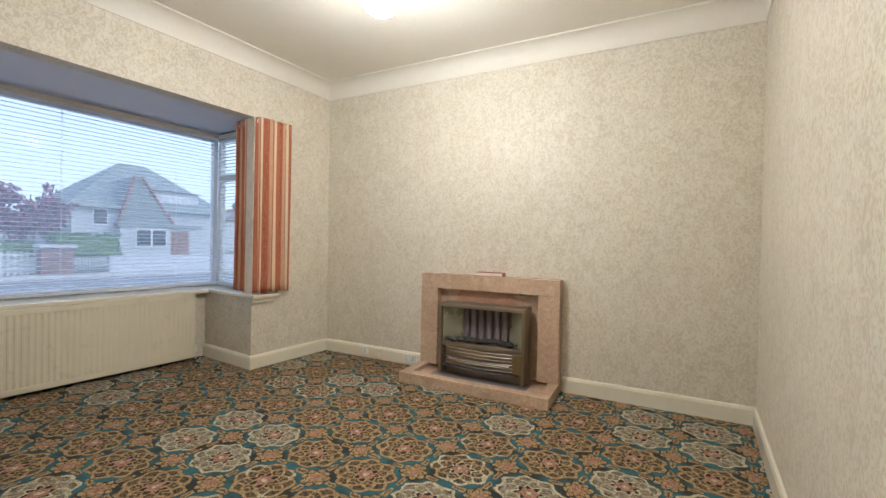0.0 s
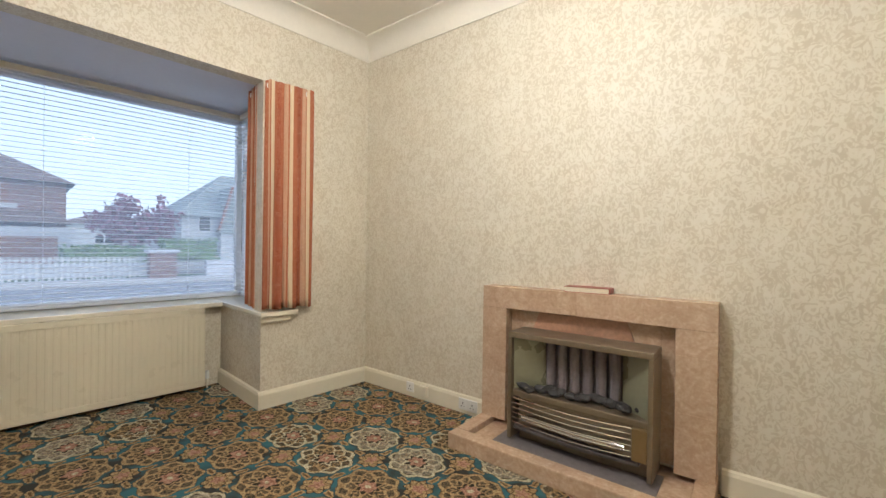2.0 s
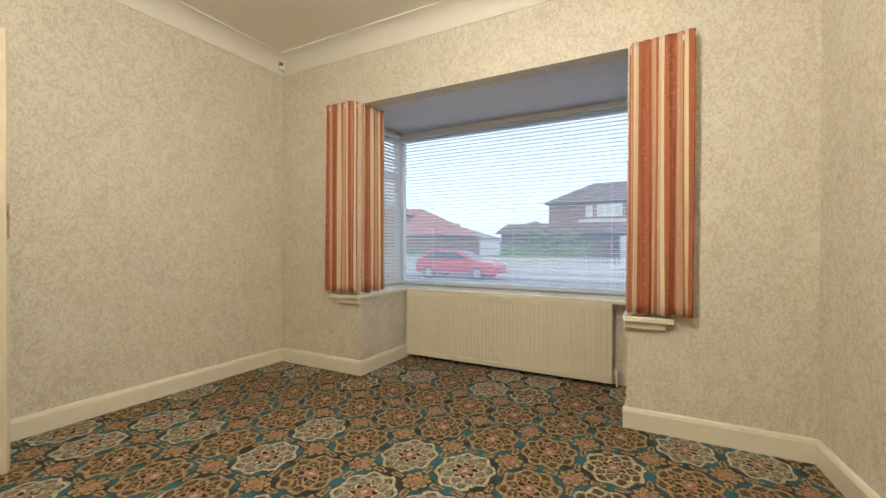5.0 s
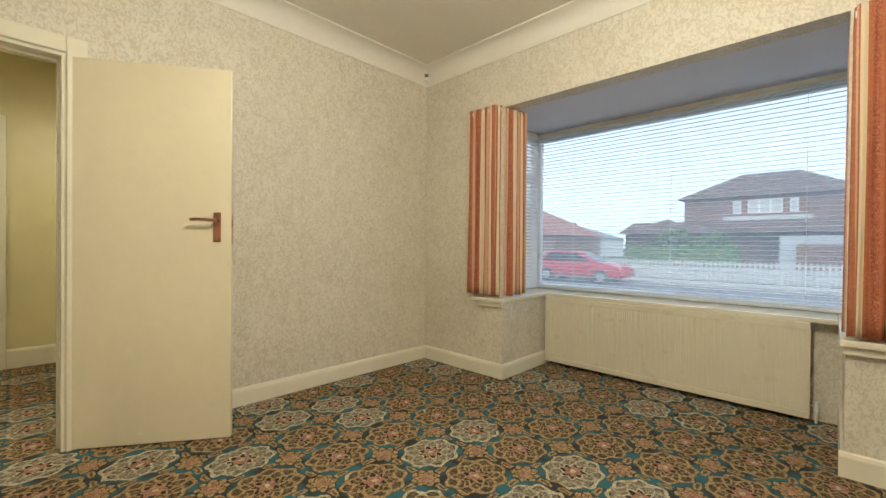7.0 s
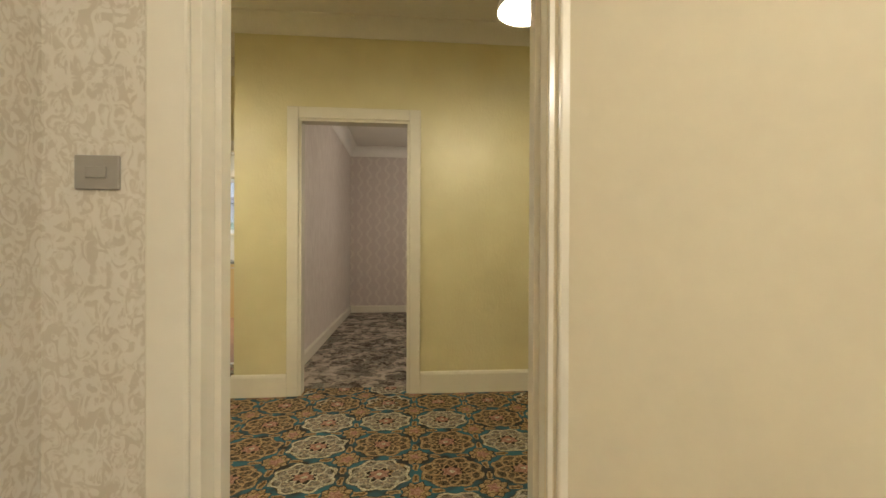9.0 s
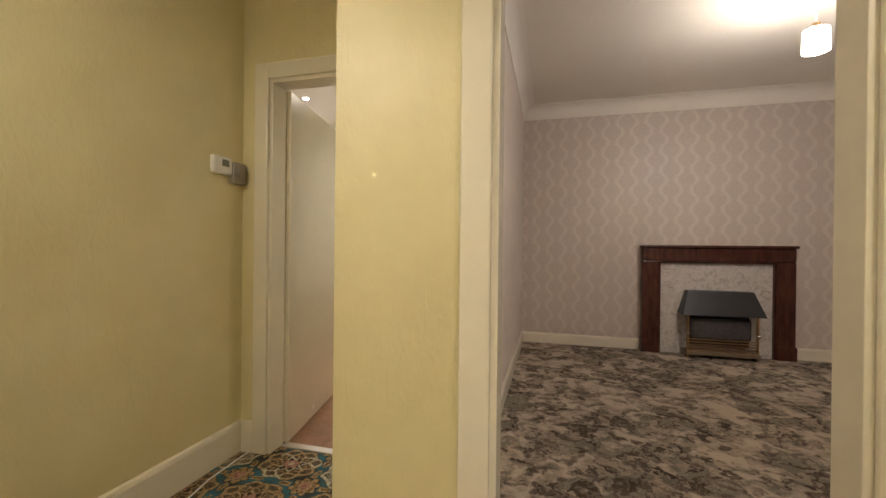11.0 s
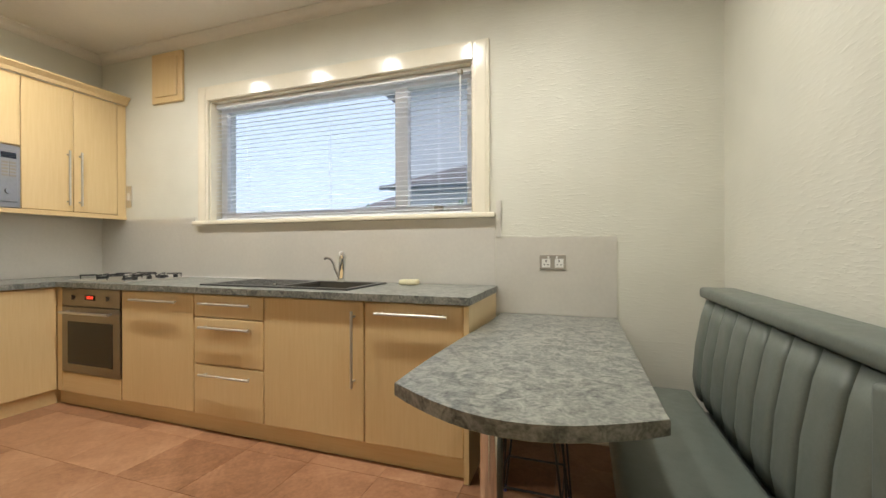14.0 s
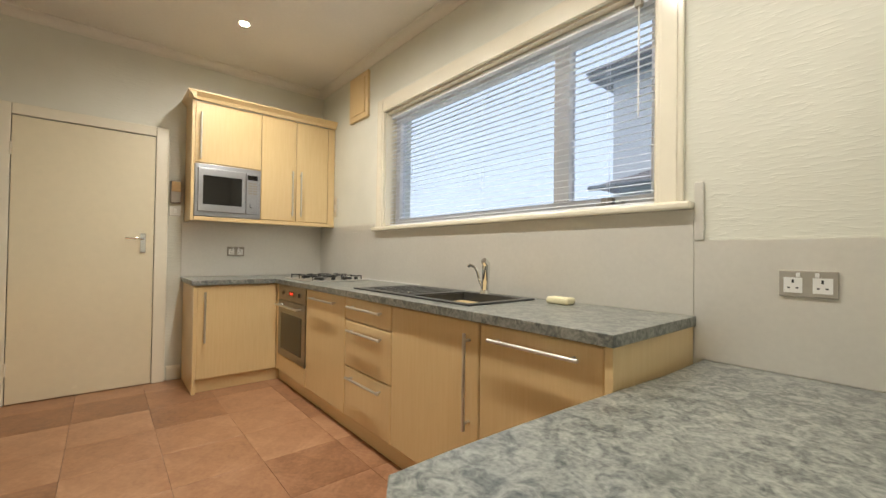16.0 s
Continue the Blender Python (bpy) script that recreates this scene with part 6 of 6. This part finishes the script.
# brick villa across the street
h = thing("brick_house", "red brown brick house with a hipped tile roof", "house", (-36, -2, GZ))
part("wall", bx(-41, -33, -5.5, 3.3, GZ, 4.5), M_BRICK, h)
part("roof", hip_roof(-41, -33, -5.5, 3.3, 4.5, 6.5, 0.4, "y", 3.2), M_BROWNROOF, h)
house_window(h, -33, -1.85, -0.1, 3.35, 4.25, 3, M_FENCE)
house_window(h, -33, -2.65, -2.2, 3.35, 4.2, 1, M_FENCE)
house_window(h, -33, 0.25, 0.65, 3.35, 4.2, 1, M_FENCE)
part("panelling", bx(-33, -32.96, -2.9, 0.95, 3.2, 4.35), M_GARAGE, h, "brown boarded band round the upper windows")
part("band", bx(-33, -32.95, -3.2, 1.3, 2.9, 3.19), M_FENCE, h, "pale band under the upper windows")
part("lower_roof", hip_roof(-33.0, -31.8, -9.4, 3.3, 2.1, 2.9, 0.2), M_BROWNROOF, h)
part("side_wing", bx(-40, -33.2, -9.6, -5.5, GZ, 2.2), M_BRICK, h)
part("side_roof", hip_roof(-40, -33.2, -9.6, -5.5, 2.2, 3.4, 0.3), M_BROWNROOF, h)
part("porch", bx(-33, -31.2, -0.1, 3.5, GZ, 1.85), M_RENDER, h, "white rendered garage front")
part("garage_door", bx(-31.2, -31.15, 0.65, 2.85, GZ, 1.35), M_GARAGE, h)
house_window(h, -33, -5.6, -3.4, 0.6, 1.9, 3)

# white house with slate roof
h = thing("white_house", "white rendered house with a grey slate roof", "house", (-34, 13, GZ))
part("wall", bx(-41, -32, 9.0, 18.5, GZ, 3.1), M_RENDER, h)
part("roof", hip_roof(-41, -32, 9.0, 18.5, 3.0, 6.7, 0.4, "y", 4.3), M_SLATE, h)
part("dormer", bx(-36.5, -32.6, 13.6, 16.7, 2.8, 4.55), M_RENDER, h)
part("dormer_roof", hip_roof(-36.5, -32.6, 13.6, 16.7, 4.55, 4.9, 0.25), M_SLATE, h)
house_window(h, -32.6, 14.05, 16.0, 3.0, 4.2, 3, M_FENCE)
house_window(h, -31.5, 12.15, 14.0, 0.5, 1.75, 2)
part("door", bx(-31.52, -31.46, 14.3, 15.5, GZ + 0.1, 1.7), M_GARAGE, h, "dark red front door")
house_window(h, -32, 10.0, 10.8, 1.9, 3.0, 1)
part("front_wing", bx(-32, -31.5, 11.3, 16.0, GZ, 1.95), M_RENDER, h)
for nm, pts, mat_ in (("catslide_roof", [(11.2, 1.9), (12.1, 5.2), (12.5, 5.2), (14.6, 1.9)], M_SLATE), ("porch_roof", [(11.1, 1.9), (11.1, 2.08), (16.3, 2.08), (16.3, 1.9)], M_SLATE)):
    bm = bmesh.new()
    x_f = -31.3 if nm == "porch_roof" else -31.6
    both_ = [[bm.verts.new((x, y, z)) for y, z in pts] for x in (x_f, -34.5)]
    for k in range(4):
        bm.faces.new((both_[0][k], both_[0][(k + 1) % 4], both_[1][(k + 1) % 4], both_[1][k]))
    bm.faces.new(both_[0]), bm.faces.new(both_[1])
    part(nm, bm, mat_, h)
for a_, b_ in (((-31.58, 11.15, 1.9), (-31.58, 12.1, 5.25)), ((-31.58, 12.5, 5.25), (-31.58, 14.65, 1.9))):
    part("bargeboard", rod(a_, b_, 0.09, 6), M_REDROOF, h, "reddish verge tiles")

# red roofed bungalow and further roofs
h = thing("bungalow", "brick bungalow with a red tile roof", "house", (-34, -23, GZ))
part("wall", bx(-40, -31, -30, -14.5, GZ, 2.1), M_BRICK, h)
part("roof", hip_roof(-40, -31, -30, -14.5, 2.1, 4.9, 0.4), M_REDROOF, h)
part("upper_wall", bx(-38, -33, -30, -20, 2.0, 4.1), M_BRICK, h)
part("upper_roof", hip_roof(-38, -33, -30, -19.2, 4.1, 5.3, 0.4), M_REDROOF, h)
for x, y, w, hh in ((-70, -32, 14, 4.6), (-75, 10.5, 11, 5.4), (-66, 27, 12, 5.0), (-60, 36, 12, 5.8)):
    h = thing("distant_house", "distant pale house with a grey roof", "house", (x, y, GZ))
    part("wall", bx(x - 5, x + 5, y - w / 2, y + w / 2, GZ, hh - 2.0), M_RENDER, h)
    part("roof", hip_roof(x - 5, x + 5, y - w / 2, y + w / 2, hh - 2.0, hh, 0.4), M_SLATE if y < 0 else M_BROWNROOF, h)
    part("chimney", bx(x - 0.5, x + 0.5, y - 0.4, y + 0.4, hh - 0.4, hh + 0.9, 0.05), M_BRICK, h)
    house_window(h, x + 5, y - 2, y + 1, 0.8, 2.0, 3)
pole = thing("telegraph_pole", "thin distant telegraph pole", "pole", (-48, -24, GZ))
part("post", rod((-48, -24, GZ), (-48, -24, 4.8), 0.09, 8), M_BARK, pole)

# street fence, gate piers and gate
fn = thing("picket_fence", "pale low picket fence along the far pavement", "fence", (-22.0, 0, GZ))
for z in (GZ + 0.22, GZ + 0.78):
    part("rail", bx(-22.03, -21.98, -14.0, 5.2, z, z + 0.07), M_FENCE, fn)
pk = mesh_of(bx(-0.015, 0.015, -0.045, 0.045, 0, 0.92, 0.008, 1), "slat", M_FENCE)
for k in range(107):
    s = new("slat", pk)
    s.parent, s.matrix_parent_inverse = fn, BASE[fn.name]
    s.matrix_basis = Matrix.Translation((-21.96, -13.9 + k * 0.178, GZ + 0.02))
gw = thing("garden_wall", "low white garden wall behind the fence", "garden wall", (-23, 0, GZ))
part("wall", bx(-23.2, -23.0, -14.0, 30.0, GZ, GZ + 0.62), M_RENDER, gw)
for y, wdt in ((5.75, 1.0), (-12.4, 0.5), (-9.7, 0.5)):
    p_ = thing("gate_pier", "brick gate pier with a pale coping" if wdt > 0.6 else "white rendered gate pier beside the pavement", "gate pier", (-21.8, y, GZ))
    part("shaft", bx(-22.1, -21.5, y - wdt / 2, y + wdt / 2, GZ, GZ + 1.1), M_BRICK if wdt > 0.6 else M_RENDER, p_)
    part("coping", bx(-22.2, -21.4, y - wdt / 2 - 0.1, y + wdt / 2 + 0.1, GZ + 1.1, GZ + 1.24, 0.03), M_RENDER, p_)
gt = thing("garden_gate", "dark iron garden gate", "gate", (-21.8, 6.9, GZ))
for k in range(11):
    part("bar", rod((-21.8, 6.36 + k * 0.11, GZ + 0.08), (-21.8, 6.36 + k * 0.11, GZ + 0.8 + 0.2 * math.sin(k / 10 * math.pi)), 0.012, 6), M_BLACK, gt)
for z in (0.15, 0.75):
    part("rail", bx(-21.82, -21.78, 6.31, 7.51, GZ + z, GZ + z + 0.04), M_BLACK, gt)
wl2 = thing("garden_wall", "low pale wall beside the iron gate", "garden wall", (-22, 18, GZ))
part("wall", bx(-22.1, -21.8, 7.55, 34.0, GZ, GZ + 0.75), M_RENDER, wl2)


def clumps(n, lo, hi, size, seed, keep=None):
    """Many small leaf blades within a box."""
    r = random.Random(seed)
    bm = bmesh.new()
    for _ in range(n):
        c = Vector((r.uniform(lo[0], hi[0]), r.uniform(lo[1], hi[1]), r.uniform(lo[2], hi[2])))
        if keep and not keep(c):
            continue
        m = Matrix.Translation(c) @ Euler((r.uniform(0, 6), r.uniform(0, 6), r.uniform(0, 6))).to_matrix().to_4x4()
        s = size * r.uniform(0.6, 1.4)
        v = [bm.verts.new(m @ Vector(p_)) for p_ in ((-s, 0, 0), (0, -s * 0.5, s * 0.15), (s, 0, 0), (0, s * 0.5, s * 0.15))]
        bm.faces.new((v[0], v[1], v[2])), bm.faces.new((v[0], v[2], v[3]))
    return bm


def hedge(label, x0, x1, y0, y1, h, seed, z0=GZ + 0.02):
    t = thing("hedge", label, "hedge", ((x0 + x1) / 2, (y0 + y1) / 2, z0))
    part("core", bx(x0 + 0.15, x1 - 0.15, y0 + 0.15, y1 - 0.15, z0, z0 + h - 0.15), M_LEAF, t)
    part("leaves", clumps(int(260 * (y1 - y0) * h) + 300, (x0, y0, z0 + 0.05), (x1, y1, z0 + h), 0.11, seed), M_LEAF, t)


hedge("clipped green hedge before the brick house", -28.2, -27, -7.5, -1.5, 1.7, 2)
hedge("clipped green hedge before the bungalow", -28.2, -27, -16.5, -11.0, 1.2, 3)
hedge("low clipped green hedge beside the plum tree", -26.4, -25.4, 2.6, 6.0, 1.35, 4)
hedge("rounded dark green shrub behind the garden wall", -26.8, -25.2, 6.5, 9.2, 1.75, 14)


def tree(label, x, y, h, r, leaf, seed):
    t = thing("tree", label, "tree", (x, y, GZ))
    bm = rod((x, y, GZ), (x, y, GZ + h * 0.45), 0.14, 10, 0.09)
    rr = random.Random(seed)
    for k in range(7):
        a = k * 0.9
        add_rod(bm, (x, y, GZ + h * (0.3 + 0.02 * k)), (x + r * 0.7 * math.cos(a), y + r * 0.7 * math.sin(a), GZ + h * rr.uniform(0.6, 0.9)), 0.05, 6, 0.02)
    part("trunk", bm, M_BARK, t)

    def keep(c):
        d = Vector(((c.x - x) / r, (c.y - y) / r, (c.z - GZ - h * 0.64) / (h * 0.40)))
        return d.length < 0.75 + 0.5 * noise.noise(c * 0.9) and noise.noise(c * 2.2) > -0.3
    part("crown", clumps(7500, (x - r, y - r, GZ + h * 0.22), (x + r, y + r, GZ + h * 1.05), 0.15, seed, keep), leaf, t)


tree("plum tree with dark pink leaves", -27.5, 5.9, 4.2, 2.2, M_PINKLEAF, 5)
tree("small green garden tree", -29.5, -5.5, 2.9, 1.6, M_LEAF, 6)
tree("small green garden tree", -29.0, -3.2, 2.5, 1.4, M_LEAF, 8)

# parked car
car = thing("car", "red hatchback parked across the street", "car", (-18.8, -6.5, GZ - 0.1))
CZ = GZ - 0.10


def car_shell(sections, x0, x1, seg=0.05):
    """A body lofted from a side outline: (y, z) points, tapered to the roof."""
    bm = bmesh.new()
    zt = max(z for _, z in sections)
    left, right = [], []
    for y, z in sections:
        k = max(0.0, (z - 0.85) / 0.6) * 0.22
        left.append(bm.verts.new((x0 + k, y, CZ + z)))
        right.append(bm.verts.new((x1 - k, y, CZ + z)))
    n = len(sections)
    for k in range(n):
        bm.faces.new((left[k], left[(k + 1) % n], right[(k + 1) % n], right[k]))
    bm.faces.new(left), bm.faces.new(right)
    bmesh.ops.bevel(bm, geom=bm.edges[:], offset=seg, segments=2, affect="EDGES", profile=0.5)
    return bm


Y0 = -8.6
part("body", car_shell([(Y0, 0.30), (Y0 + 4.25, 0.28), (Y0 + 4.3, 0.55), (Y0 + 4.15, 0.78), (Y0 + 3.2, 0.95), (Y0 + 0.05, 0.98), (Y0 - 0.05, 0.6)], -19.65, -17.95), M_CARPAINT, car, smooth=True)
part("cabin", car_shell([(Y0 + 0.1, 0.93), (Y0 + 3.2, 0.92), (Y0 + 2.3, 1.42), (Y0 + 0.6, 1.45)], -19.58, -18.02), M_CARPAINT, car, smooth=True)
part("side_glass", car_shell([(Y0 + 0.45, 0.98), (Y0 + 2.85, 0.98), (Y0 + 2.2, 1.34), (Y0 + 0.75, 1.36)], -19.61, -17.99, 0.02), M_DARKGLASS, car, smooth=True)
part("windscreen", car_shell([(Y0 + 2.98, 1.0), (Y0 + 3.16, 0.96), (Y0 + 2.34, 1.40), (Y0 + 2.2, 1.38)], -19.45, -18.15, 0.01), M_DARKGLASS, car)
for y in (Y0 + 0.75, Y0 + 3.4):
    for x in (-18.0, -19.6):
        w = part("wheel", rod((x - 0.1, y, CZ + 0.31), (x + 0.1, y, CZ + 0.31), 0.31, 20), M_TYRE, car, smooth=True)
        part("rim", rod((x - 0.105, y, CZ + 0.31), (x + 0.105, y, CZ + 0.31), 0.19, 16), M_STEEL, w)
for x in (-18.15, -19.45):
    part("headlight", sphere((x, Y0 + 4.12, CZ + 0.68), 0.11, 10, 8), M_CHROME, car)

# behind the kitchen: hedge, tall white house with a low wing, further roofs
hedge("clipped hedge behind the yard", 1.0, 14.0, -11.6, -10.8, 2.35, 9, GZ)
h = thing("tall_house", "tall white rendered house with dark eaves and a low wing", "house", (2, -17, GZ))
part("wall", bx(-6.0, 6.85, -22.0, -15.0, GZ, 5.7), M_RENDER, h)
part("roof", hip_roof(-6.0, 6.85, -22.0, -15.0, 5.8, 8.4, 0.5, "x"), M_BROWNROOF, h)
part("eaves", bx(-6.45, 7.3, -22.45, -14.55, 5.64, 5.8), M_BLACK, h)
part("wing_wall", bx(-3.0, 5.4, -15.0, -12.5, GZ, 2.4), M_RENDER, h)
bm = bmesh.new()
q = [bm.verts.new(c) for c in ((-3.3, -12.1, 2.4), (5.8, -12.1, 2.4), (5.8, -15.0, 2.4), (-3.3, -15.0, 2.4), (-3.3, -14.99, 3.5), (4.0, -14.99, 3.5))]
bm.faces.new((q[0], q[1], q[5], q[4])), bm.faces.new((q[1], q[2], q[5])), bm.faces.new((q[2], q[3], q[4], q[5])), bm.faces.new((q[3], q[0], q[4])), bm.faces.new((q[0], q[3], q[2], q[1]))
part("wing_roof", bm, M_BROWNROOF, h)
part("gutter", rod((-3.3, -12.08, 2.38), (5.8, -12.08, 2.38), 0.05, 8), M_BLACK, h)
for x, y, w in ((13.5, -31, 10), (26, -42, 9), (38, -40, 9)):
    h = thing("distant_house", "distant low house with a brown roof", "house", (x, y, GZ))
    part("wall", bx(x - w / 2, x + w / 2, y - 4, y + 4, GZ, 2.6), M_RENDER, h)
    part("roof", hip_roof(x - w / 2, x + w / 2, y - 4, y + 4, 2.6, 4.9, 0.4, "x"), M_BROWNROOF, h)

# ---------- kitchen floor tiles ----------
kf = bpy.data.objects["floor_kitchen"]
T = 0.405
tile = mesh_of(bx(-T / 2 + 0.0007, T / 2 - 0.0007, -T / 2 + 0.0007, T / 2 - 0.0007, -0.006, 0.0, 0.0008, 1), "tile", M_TILE)
i = 0
y = -3.69 - T / 2
while y > KYS - T / 2:
    x = 1.045 + T / 2
    while x < KX1 + T / 2:
        s = new("tile", tile)
        s.parent = kf
        s.matrix_basis = Matrix.Translation((x, y, 0)) @ Matrix.Rotation(math.pi / 2 * (i % 4), 4, "Z")
        i += 1
        x += T
    y -= T
